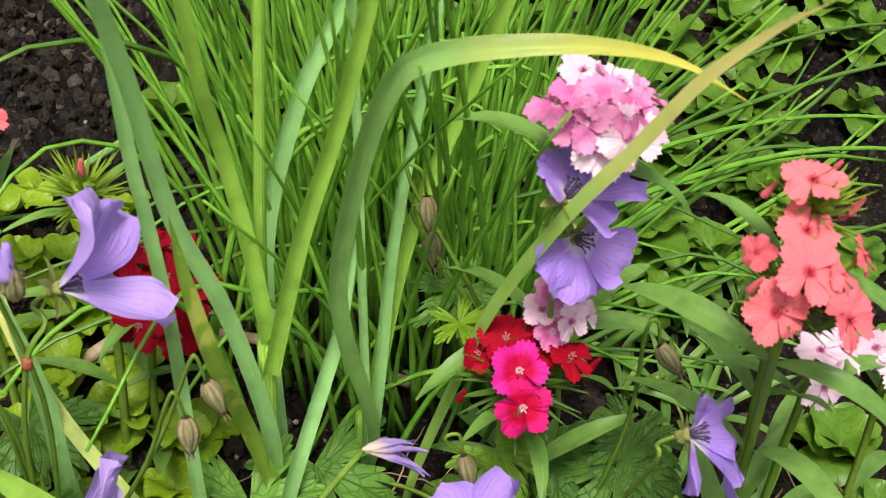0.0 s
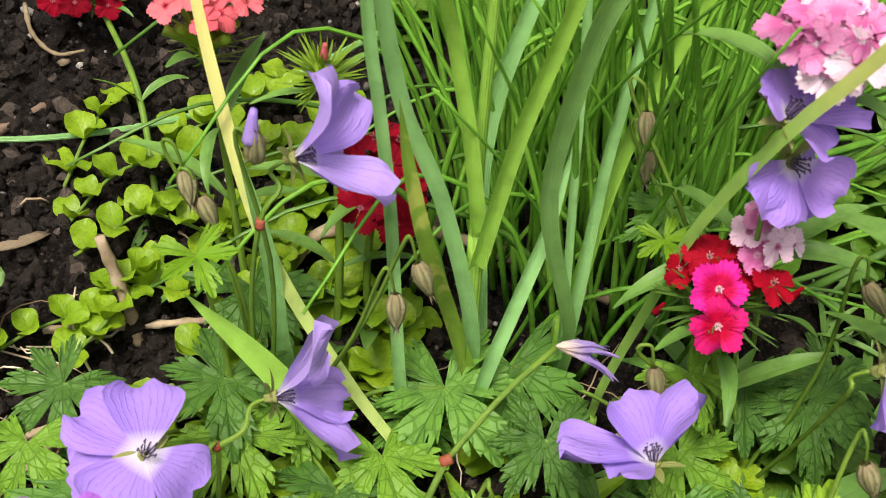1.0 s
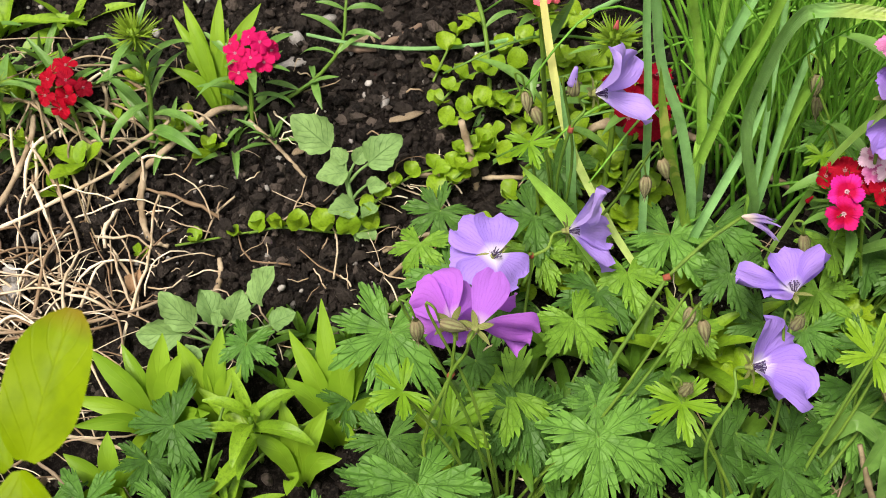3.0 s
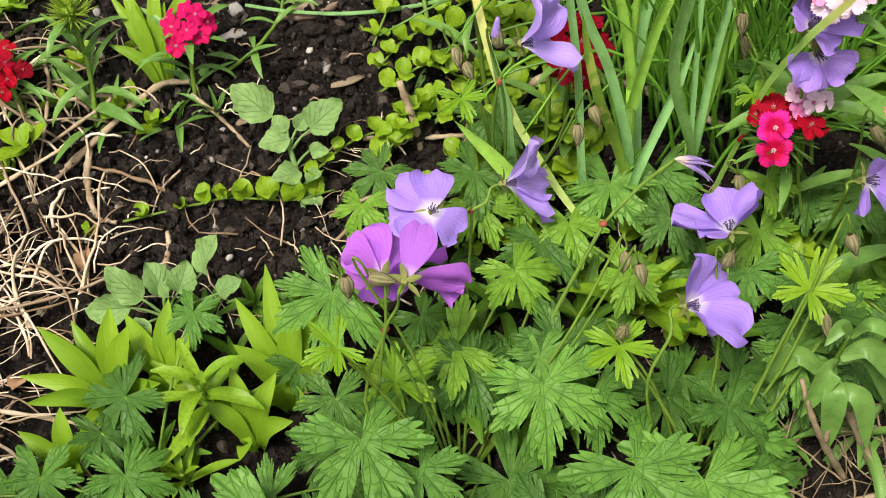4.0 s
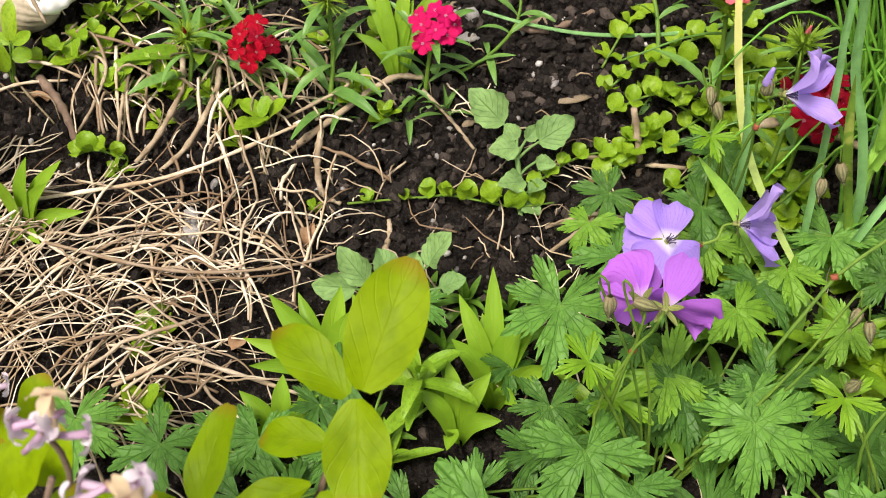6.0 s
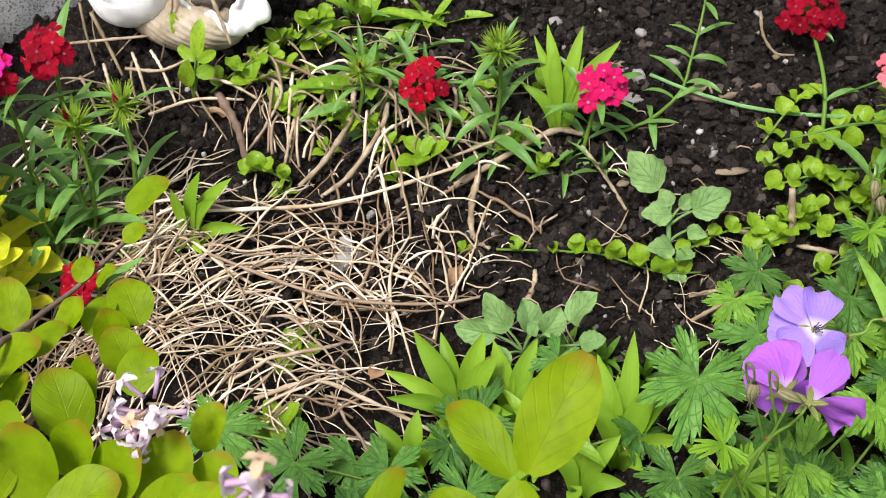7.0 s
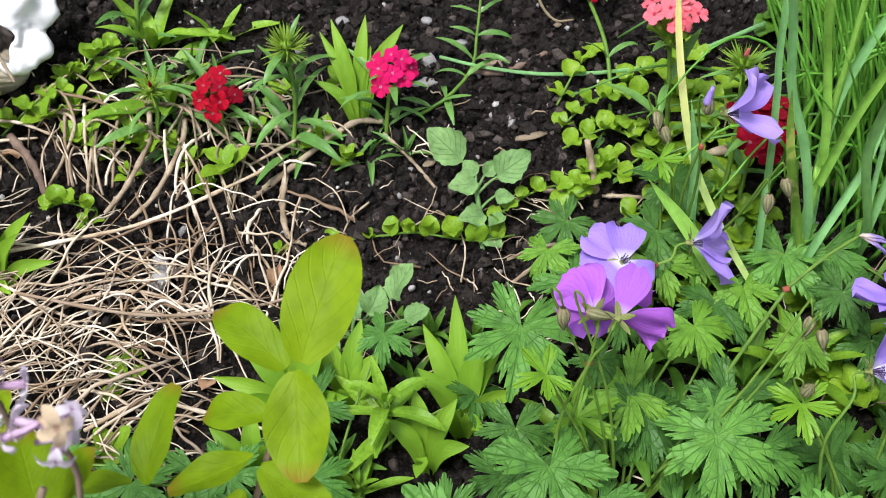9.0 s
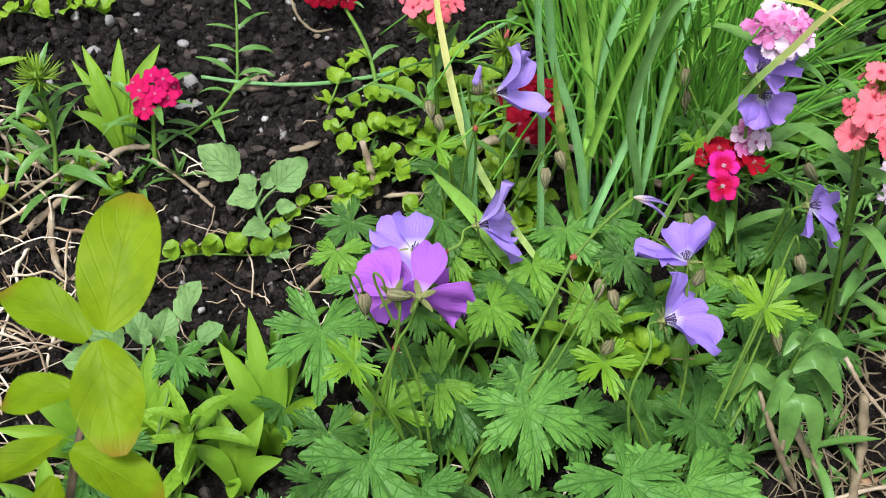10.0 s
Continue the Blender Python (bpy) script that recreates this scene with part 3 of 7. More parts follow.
def build_shell():
    """A large bleached conch: a smooth scooped lip, a knobbed crown with a broken hole full of soil, and ribbed flanks."""
    base = grounded(-0.495, 0.752, 0.0)
    root = thing("seashell", base, "large bleached white broken conch shell lying on soil", "seashell")

    def shell_skin(axis, start, stop, scale, shape, edge=None, n=80, m=40):
        """A rounded skin whose open rim lies round the given axis."""
        q = Vector(axis).normalized().to_track_quat("Z", "X")
        V, F, U = [], [], []
        for j in range(m + 1):
            for i in range(n):
                a = 2 * math.pi * i / n
                t0 = start + (edge(a) if edge else 0.0)
                b = t0 + (stop - t0) * j / m
                d = q @ Vector((math.sin(b) * math.cos(a), math.sin(b) * math.sin(a), math.cos(b)))
                r = 1 + shape(d, a, b)
                V.append(Vector((d.x * scale[0] * r, d.y * scale[1] * r, d.z * scale[2] * r)))
                U.append((i / n, j / m))
        for j in range(m):
            for i in range(n):
                F.append((j * n + i, (j + 1) * n + i, (j + 1) * n + (i + 1) % n, j * n + (i + 1) % n))
        return V, F, U

    def walled(name, data, place, material, thick, label=""):
        ob = part(name, mesh_of(name, *data), material, root, Matrix.Translation(at(*place) - base), label)
        mod = ob.modifiers.new("wall", "SOLIDIFY")
        mod.thickness, mod.offset = thick, -1.0
        return ob

    # the knobbed crown with its hole
    points = [Vector(p).normalized() for p in ((1.0, 0.0, 0.25), (0.95, -0.45, -0.35), (0.75, -0.25, 0.75), (0.25, 0.0, 1.0), (-0.35, 0.1, 0.95), (0.55, -0.8, -0.6), (0.9, 0.5, 0.5))]

    def knobs(d, a, b):
        spikes = sum(0.5 * max(0.0, 1 - (1 - d.dot(k)) * 13) ** 1.3 for k in points)
        rim = 0.10 * math.exp(-((b - 0.78) / 0.13) ** 2)
        return spikes + rim + 0.07 * noise.noise(d * 3.2) + 0.05 * noise.noise(d * 8) + 0.02 * noise.noise(d * 20)

    ragged = lambda a: 0.07 * math.sin(3 * a + 1) + 0.05 * math.sin(7 * a)
    walled("crown", shell_skin((-0.05, -0.97, 0.20), 0.66, 3.14, (0.038, 0.034, 0.036), knobs, ragged), (-0.462, 0.770, 0.042), SHELL, 0.003)
    part("soil_plug", lump_mesh(8, 0.85, 0.3, 4, 2.6), PEBBLE_WARM, root, Matrix.LocRotScale(at(-0.462, 0.768, 0.041) - base, None, (0.030, 0.024, 0.029)), "brown soil packed in the broken opening")
    # the white body between lip and crown
    walled("whorl", shell_skin((0.2, 0.3, -1), 0.3, 3.14, (0.038, 0.034, 0.036), lambda d, a, b: 0.10 * noise.noise(d * 2.4) + 0.04 * noise.noise(d * 7)), (-0.502, 0.780, 0.036), SHELL, 0.003)
    # the scooped lip, open towards the sky
    def scoop(d, a, b):
        return 0.06 * noise.noise(d * 1.8 + Vector((4, 0, 0))) + 0.02 * math.sin(4 * a)

    wavy = lambda a: 0.16 * math.sin(a + 2.4) + 0.16 * math.sin(2 * a + 0.8) + 0.05 * math.sin(5 * a)
    walled("flared_lip", shell_skin((-0.15, -0.20, 0.95), 1.18, 3.14, (0.036, 0.030, 0.034), scoop, wavy), (-0.536, 0.746, 0.042), SHELL, 0.003, "smooth scooped white lip")
    walled("ribbed_flank", shell_skin((0.3, 0.4, 1), 0.4, 3.14, (0.050, 0.030, 0.024), lambda d, a, b: 0.03 * math.sin(d.x * 26 + d.z * 30) + 0.05 * noise.noise(d * 2)), (-0.487, 0.752, 0.014), SHELL_TAN, 0.003, "tan ribbed outer side of the shell")


# ---- dry stalks ----
def stalk_line(rng, x, y, heading, length, bow, lift):
    """A dry stalk that lies on the bed, bowed sideways, with a few kinks."""
    pts = []
    px, py, a = x, y, heading
    steps = 8
    for i in range(steps + 1):
        s = i / steps
        pts.append(Vector((px, py, slope(px, py) + 0.004 + lift * math.sin(math.pi * s) + rng.uniform(0, 0.004))))
        a += bow / steps + rng.gauss(0, 0.20)
        px += math.cos(a) * length / steps
        py += math.sin(a) * length / steps
    return pts


def build_straw():
    rng = random.Random(31)
    chunks = []
    for i in range(400):
        u, v = rng.random(), rng.random()
        x = -0.47 + 0.27 * u + rng.gauss(0, 0.015)
        y = 0.43 + 0.185 * v + rng.gauss(0, 0.010)
        if y > 0.615 - max(0.0, x + 0.30) * 0.6:
            continue
        if x > -0.27 and rng.random() < (0.85 if y > 0.58 else 0.6):
            continue
        dx = x + 0.36
        flow = max(-0.8, min(0.95, 0.25 - 5.0 * (x + 0.33))) + (0.3 if y < 0.5 else 0.0)
        head = flow + rng.gauss(0, 0.36) if rng.random() < 0.88 else rng.uniform(0, 6.28)
        L = rng.uniform(0.035, 0.13)
        r = rng.choice((0.0004, 0.0005, 0.0006, 0.0008, 0.0010, 0.0012)) * rng.uniform(0.85, 1.15)
        pts = stalk_line(rng, x - math.cos(head) * L / 2, y - math.sin(head) * L / 2, head, L, rng.gauss(0, 0.55), rng.uniform(0, 0.010) + 0.010 * rng.random() * (1 - abs(dx) * 4 if abs(dx) < 0.2 else 0))
        chunks.append(tube(pts, r, r * rng.uniform(0.4, 0.9), 5, 14, 0.2, rng, knots=rng.choice((0, 3, 5))))
    for i in range(150):
        x, y = rng.uniform(-0.57, -0.43), rng.uniform(0.45, 0.63)
        head = rng.choice((0.3, 0.6, 1.5)) + rng.gauss(0, 0.3)
        L = rng.uniform(0.04, 0.12)
        r = rng.uniform(0.0005, 0.0014)
        pts = stalk_line(rng, x - math.cos(head) * L / 2, y - math.sin(head) * L / 2, head, L, rng.gauss(0, 0.7), rng.uniform(0.004, 0.02))
        chunks.append(tube(pts, r, r * 0.6, 5, 9, 0.15, rng, knots=rng.choice((0, 3))))
    for i in range(80):
        x, y = rng.uniform(-0.42, -0.17), rng.uniform(0.66, 0.75)
        if rng.random() < 0.4:
            x, y = rng.uniform(-0.30, -0.19), rng.uniform(0.56, 0.67)
        head = rng.choice((1.5, 1.7, 1.9, 0.2, 2.4)) + rng.gauss(0, 0.3)
        L = rng.uniform(0.03, 0.09)
        r = rng.uniform(0.0006, 0.0016)
        pts = stalk_line(rng, x - math.cos(head) * L / 2, y - math.sin(head) * L / 2, head, L, rng.gauss(0, 0.7), rng.uniform(0, 0.015))
        chunks.append(tube(pts, r, r * 0.6, 5, 9, 0.15, rng, knots=rng.choice((0, 3))))
    base = grounded(-0.35, 0.54)
    mat = thing("straw_mat", base, "tangled mat of dry straw-coloured dead stalks on the soil", "dry stalks")
    for V, F, U in chunks[:300]:
        part("stalk", mesh_of("stalk", [v - base for v in V], F, U), STRAW, mat)
    rest, chunks = chunks[300:], []
    for i in range(230):
        x, y = rng.uniform(0.25, 0.48), rng.uniform(0.33, 0.52)
        head = rng.uniform(0, 6.28)
        L = rng.uniform(0.03, 0.10)
        r = rng.uniform(0.0005, 0.0013)
        pts = stalk_line(rng, x, y, head, L, rng.gauss(0, 0.8), rng.uniform(0, 0.008))
        chunks.append(tube(pts, r, r * 0.6, 4, 7, 0.15, rng))
    V, F, U = joined(chunks)
    tagged(part("dry_roots", mesh_of("dry_roots", V, F, U), OLDWOOD), "brown dry roots and broken stalks lying on dark soil", "dry roots", kind="stuff")
    chunks = rest
    for i in range(150):
        x, y = rng.uniform(-0.2, 0.3), rng.uniform(0.38, 0.70)
        if i > 80:
            x, y = rng.uniform(-0.28, 0.08), rng.uniform(0.52, 0.74)
            if rng.random() < 0.35:
                x, y = rng.uniform(-0.26, -0.10), rng.uniform(0.53, 0.61)
        head = rng.uniform(0, 6.28)
        L = rng.uniform(0.02, 0.06)
        r = rng.uniform(0.0004, 0.001)
        pts = stalk_line(rng, x, y, head, L, rng.gauss(0, 0.9), rng.uniform(0, 0.004))
        chunks.append(tube(pts, r, r * 0.6, 4, 6, 0.15, rng))
    for i in range(150):
        x, y = rng.uniform(-0.45, 0.03), rng.uniform(0.50, 0.80)
        L, r = rng.uniform(0.006, 0.02), rng.uniform(0.0004, 0.0008)
        chunks.append(tube(stalk_line(rng, x, y, rng.uniform(0, 6.28), L, 0.3, 0.002), r, r * 0.7, 4, 4, 0.15, rng))
    base = grounded(-0.05, 0.60)
    litter = thing("stalk_litter", base, "loose litter of broken straw-coloured stalks on dark soil", "dry stalks")
    for V, F, U in chunks[:280]:
        part("stalk", mesh_of("stalk", [v - base for v in V], F, U), STRAW, litter)
    V, F, U = joined(chunks[280:])
    tagged(part("dry_stalks", mesh_of("dry_stalks", V, F, U), STRAW_MIX), "short broken straw-coloured stalks and roots scattered on soil", "dry stalks", kind="stuff")


def dry_stem(pts, r0, r1, label, name="dry_stem", material=None, knots=5, seed=1, sides=8):
    rng = random.Random(seed)
    base = Vector(pts[0])
    V, F, U = tube([Vector(p) - base for p in pts], r0, r1, sides, 18, 0.12, rng, knots=knots)
    ob = part(name, mesh_of(name, V, F, U), material or DEADWOOD, None, Matrix.Translation(base))
    return tagged(ob, label, "dead stem", "dead stems")


def build_dry_stems():
    def g(x, y, h=0.003):
        return (x, y, slope(x, y) + h)

    dry_stem([g(-0.139, 0.719), g(-0.115, 0.697), g(-0.094, 0.674)], 0.0014, 0.0012, "thin straight grey-brown twig lying on soil", seed=2)
    dry_stem([g(0.033, 0.671, -0.004), (0.030, 0.673, slope(0.03, 0.673) + 0.02), (0.022, 0.680, slope(0.022, 0.68) + 0.05)], 0.0029, 0.0024, "short upright broken dead stem", seed=3)
    dry_stem([g(-0.009, 0.676), g(0.03, 0.672, 0.006), g(0.068, 0.674)], 0.0022, 0.0017, "pale dead stem lying behind a broken upright one", seed=4)
    dry_stem([g(-0.071, 0.780), g(-0.045, 0.779, 0.004), g(-0.02, 0.791, 0.005), g(0.002, 0.808)], 0.0030, 0.0022, "curved brown twig lying on bare soil", material=BARK, seed=5)
    dry_stem([g(0.095, 0.66), g(0.105, 0.69, 0.01), g(0.13, 0.708, 0.014), g(0.19, 0.70, 0.012), g(0.26, 0.66, 0.012)], 0.0034, 0.0028, "thick bent pale dead stem under the strap leaves", seed=6)
    dry_stem([g(-0.24, 0.655), g(-0.205, 0.685, 0.008), g(-0.165, 0.72, 0.01), g(-0.14, 0.725, 0.008)], 0.0028, 0.0020, "thick knotted pale dead stem of a sweet william", seed=7)
    dry_stem([g(-0.213, 0.676, 0.006), g(-0.212, 0.65, 0.008), g(-0.205, 0.628, 0.004), g(-0.19, 0.622, 0.002)], 0.0026, 0.0018, "bent pale dead stem hooking down to the soil", seed=8)
    dry_stem([g(-0.33, 0.72, 0.012), g(-0.325, 0.69, 0.016), g(-0.335, 0.655, 0.014), g(-0.35, 0.635, 0.008)], 0.0024, 0.0019, "bent pale dead stem dropping into the straw", seed=9)
    dry_stem([g(-0.30, 0.715, 0.012), g(-0.298, 0.69, 0.016), g(-0.312, 0.65, 0.012), g(-0.33, 0.63, 0.008)], 0.0022, 0.0018, "bent pale dead stem dropping into the straw", seed=10)
    dry_stem([g(-0.40, 0.56, 0.02), g(-0.32, 0.548, 0.022), g(-0.27, 0.55, 0.02), g(-0.215, 0.565, 0.014), g(-0.18, 0.585, 0.006)], 0.0013, 0.0010, "long straight straw-coloured stem across the mat", material=STRAW, seed=11)
    dry_stem([g(-0.46, 0.585, 0.014), g(-0.38, 0.60, 0.02), g(-0.31, 0.625, 0.016), g(-0.22, 0.68, 0.012)], 0.0016, 0.0013, "long bowed straw-coloured stem across the mat", material=STRAW, seed=12)
    dry_stem([g(-0.33, 0.47, 0.01), g(-0.29, 0.49, 0.014), g(-0.25, 0.487, 0.012), g(-0.19, 0.478, 0.006)], 0.0017, 0.0013, "pale straw-coloured stem near a geranium", material=STRAW, seed=13)
    dry_stem([g(-0.44, 0.695, 0.01), g(-0.415, 0.67, 0.012), g(-0.395, 0.64, 0.008)], 0.0036, 0.0024, "flattened brown dead stem", material=BARK, seed=14)
    for k, (x0, y0, x1, y1) in enumerate([(-0.545, 0.70, -0.52, 0.665), (-0.525, 0.715, -0.49, 0.67), (-0.51, 0.72, -0.475, 0.685), (-0.56, 0.685, -0.53, 0.655), (-0.49, 0.665, -0.42, 0.70),
                                          (-0.40, 0.72, -0.385, 0.66), (-0.385, 0.725, -0.37, 0.665), (-0.37, 0.72, -0.365, 0.655), (-0.355, 0.73, -0.35, 0.66), (-0.42, 0.735, -0.33, 0.715), (-0.47, 0.705, -0.40, 0.70)]):
        dry_stem([g(x0, y0, 0.012), g((x0 + x1) / 2, (y0 + y1) / 2, 0.016), g(x1, y1, 0.004)], 0.0014, 0.0010, "broken pale dead stem beside the shell", material=OLDWOOD if k % 4 == 3 else STRAW, seed=20 + k)
    for k, (pts, r) in enumerate([([(-0.578, 0.735, 0.314), (-0.565, 0.715, 0.295), (-0.553, 0.70, 0.279)], 0.0015), ([(-0.569, 0.735, 0.306), (-0.547, 0.715, 0.292), (-0.526, 0.695, 0.278)], 0.0021), ([(-0.581, 0.710, 0.289), (-0.527, 0.722, 0.298), (-0.507, 0.730, 0.299)], 0.0016),
                                  ([(-0.525, 0.70, 0.282), (-0.493, 0.70, 0.287), (-0.472, 0.712, 0.294)], 0.0019), ([(-0.456, 0.735, 0.350), (-0.443, 0.722, 0.336), (-0.431, 0.712, 0.318)], 0.0021)]):
        dry_stem(pts, r * 0.85, r * 0.6, "pale jointed dead stem leaning by the shell", material=OLDWOOD if k in (0, 1) else DEADWOOD, knots=3, seed=70 + k)
    dry_stem([(-0.02, 0.86, 0.333), (-0.015, 0.835, 0.328), (-0.003, 0.82, 0.323), (0.012, 0.82, 0.324)], 0.0013, 0.0008, "thin curved grey root arching from the soil", material=OLDWOOD, seed=80)
    for k, (x, y, a, l) in enumerate([(-0.053, 0.79, 0.1, 0.016), (-0.13, 0.80, 0.3, 0.010), (-0.106, 0.772, 0.5, 0.013), (0.0, 0.83, 1.0, 0.006), (-0.10, 0.70, 0.8, 0.007)]):
        tagged(part("bark_chip", lump_mesh(91 + k, 0.35, 0.35, 2), PEBBLE if k == 2 else DEADWOOD, None, Matrix.LocRotScale(Vector((x, y, gz(x, y) + 0.003)), Euler((0.2, 0.1, a)), (l, l * 0.45, l * 0.45))), "crumbled white fragment on soil" if k == 2 else "small pale chip of bark on soil", "bark chip")
    rng = random.Random(61)
    for k in range(34):
        x0, y0 = rng.uniform(-0.43, -0.24), rng.uniform(0.69, 0.765)
        x1, y1 = x0 + rng.gauss(0.0, 0.03), y0 - rng.uniform(0.03, 0.10)
        if k % 3 == 0:
            x1, y1 = x0 + rng.uniform(0.04, 0.10), y0 + rng.gauss(0, 0.02)
        bow = rng.gauss(0, 0.02)
        r = rng.choice((0.0006, 0.0008, 0.0010, 0.0015))
        dry_stem([g(x0, y0, 0.004), g(x0 * 0.7 + x1 * 0.3 + bow, y0 * 0.7 + y1 * 0.3, rng.uniform(0.008, 0.024)), g(x0 * 0.3 + x1 * 0.7 + bow * 0.6, y0 * 0.3 + y1 * 0.7, rng.uniform(0.006, 0.016)), g(x1, y1, 0.003)], r, r * 0.75, "thin bent pale dead stem among sweet williams", material=rng.choice((DEADWOOD, OLDWOOD)), knots=rng.choice((3, 5, 6)), seed=100 + k, sides=6)
    for k in range(30):
        x0, y0 = rng.uniform(-0.57, -0.44), rng.uniform(0.655, 0.715)
        if k > 13:
            x0, y0 = rng.uniform(-0.54, -0.41), rng.uniform(0.52, 0.64)
        a = rng.uniform(0, 6.28)
        L = rng.uniform(0.03, 0.08)
        r = rng.choice((0.0006, 0.0009, 0.0012))
        dry_stem([g(x0, y0, 0.004), g(x0 + math.cos(a) * L * 0.5 + rng.gauss(0, 0.005), y0 + math.sin(a) * L * 0.4, rng.uniform(0.006, 0.02)), g(x0 + math.cos(a) * L, y0 + math.sin(a) * L * 0.8, 0.004)], r, r * 0.7, "thin broken dead twig lying on the soil", material=rng.choice((DEADWOOD, OLDWOOD)), knots=3, seed=150 + k, sides=6)
    dry_stem([g(-0.152, 0.612, 0.004), g(-0.150, 0.60, 0.005), g(-0.153, 0.585, 0.003)], 0.0016, 0.0022, "short pale root on the soil", seed=40)
    dry_stem([g(-0.035, 0.618, 0.003), g(0.0, 0.628, 0.008), g(0.04, 0.628, 0.004)], 0.0015, 0.0012, "thin pale twig on the soil", seed=41)
    dry_stem([g(-0.03, 0.60, 0.003), g(-0.005, 0.62, 0.006), g(0.005, 0.635, 0.003)], 0.0015, 0.0012, "thin pale twig on the soil", seed=42)
    dry_stem([g(-0.145, 0.66, 0.002), g(-0.158, 0.645, 0.003), g(-0.165, 0.625, 0.002)], 0.0009, 0.0005, "thread-like pale root on the soil", seed=43)
    dry_stem([g(0.29, 0.485, 0.03), g(0.305, 0.455, 0.02), g(0.318, 0.425, 0.008), g(0.325, 0.40, 0.004)], 0.0030, 0.0026, "bent green-brown old stem base", material=OLDWOOD, seed=44)
    dry_stem([g(0.36, 0.47, 0.03), g(0.35, 0.44, 0.02), g(0.335, 0.41, 0.012), g(0.33, 0.37, 0.004)], 0.0036, 0.003, "thick knobbly brown old stem", material=OLDWOOD, seed=45)
    dry_stem([(0.262, 0.445, 0.245), (0.268, 0.430, 0.226), (0.280, 0.425, 0.198), (0.300, 0.425, 0.158)], 0.0016, 0.0022, "brown jointed old stem between drooping leaves", material=OLDWOOD, seed=51)
    dry_stem([(0.279, 0.426, 0.205), (0.281, 0.435, 0.224), (0.290, 0.445, 0.236)], 0.0022, 0.0014, "short forked pale brown old stem", material=OLDWOOD, seed=52)
    dry_stem([g(0.335, 0.47, 0.07), g(0.345, 0.455, 0.06), g(0.365, 0.43, 0.05)], 0.0017, 0.0010, "pale broken dry twig with a ragged end", material=DEADWOOD, seed=46)
    dry_stem([g(0.30, 0.41, 0.008), g(0.36, 0.415, 0.014), g(0.42, 0.41, 0.01)], 0.0017, 0.0012, "pale dry stem lying across old stems", material=DEADWOOD, seed=47)
    # a long thin green flower stalk lying across the bed
    p = [g(-0.098, 0.785, 0.010), g(-0.06, 0.776, 0.011), g(-0.01, 0.771, 0.012), g(0.05, 0.777, 0.012), g(0.10, 0.79, 0.014), g(0.17, 0.82, 0.02)]
    V, F, U = tube([Vector(q) - Vector(p[0]) for q in p], 0.0014, 0.0020, 8, 26)
    tagged(part("fallen_leaf", mesh_of("fallen_leaf", V, F, U), GARLIC, None, Matrix.Translation(Vector(p[0]))), "long thin green onion leaf lying across bare soil", "leaf")
    me = lump_mesh(90, 0.4, 0.3, 2)
    tagged(part("bark_chip", me, DEADWOOD, None, Matrix.LocRotScale(Vector((-0.020, 0.721, gz(-0.02, 0.721) + 0.003)), Euler((0, 0, 0.4)), (0.013, 0.004, 0.004))), "small pale chip of bark on soil", "bark chip")


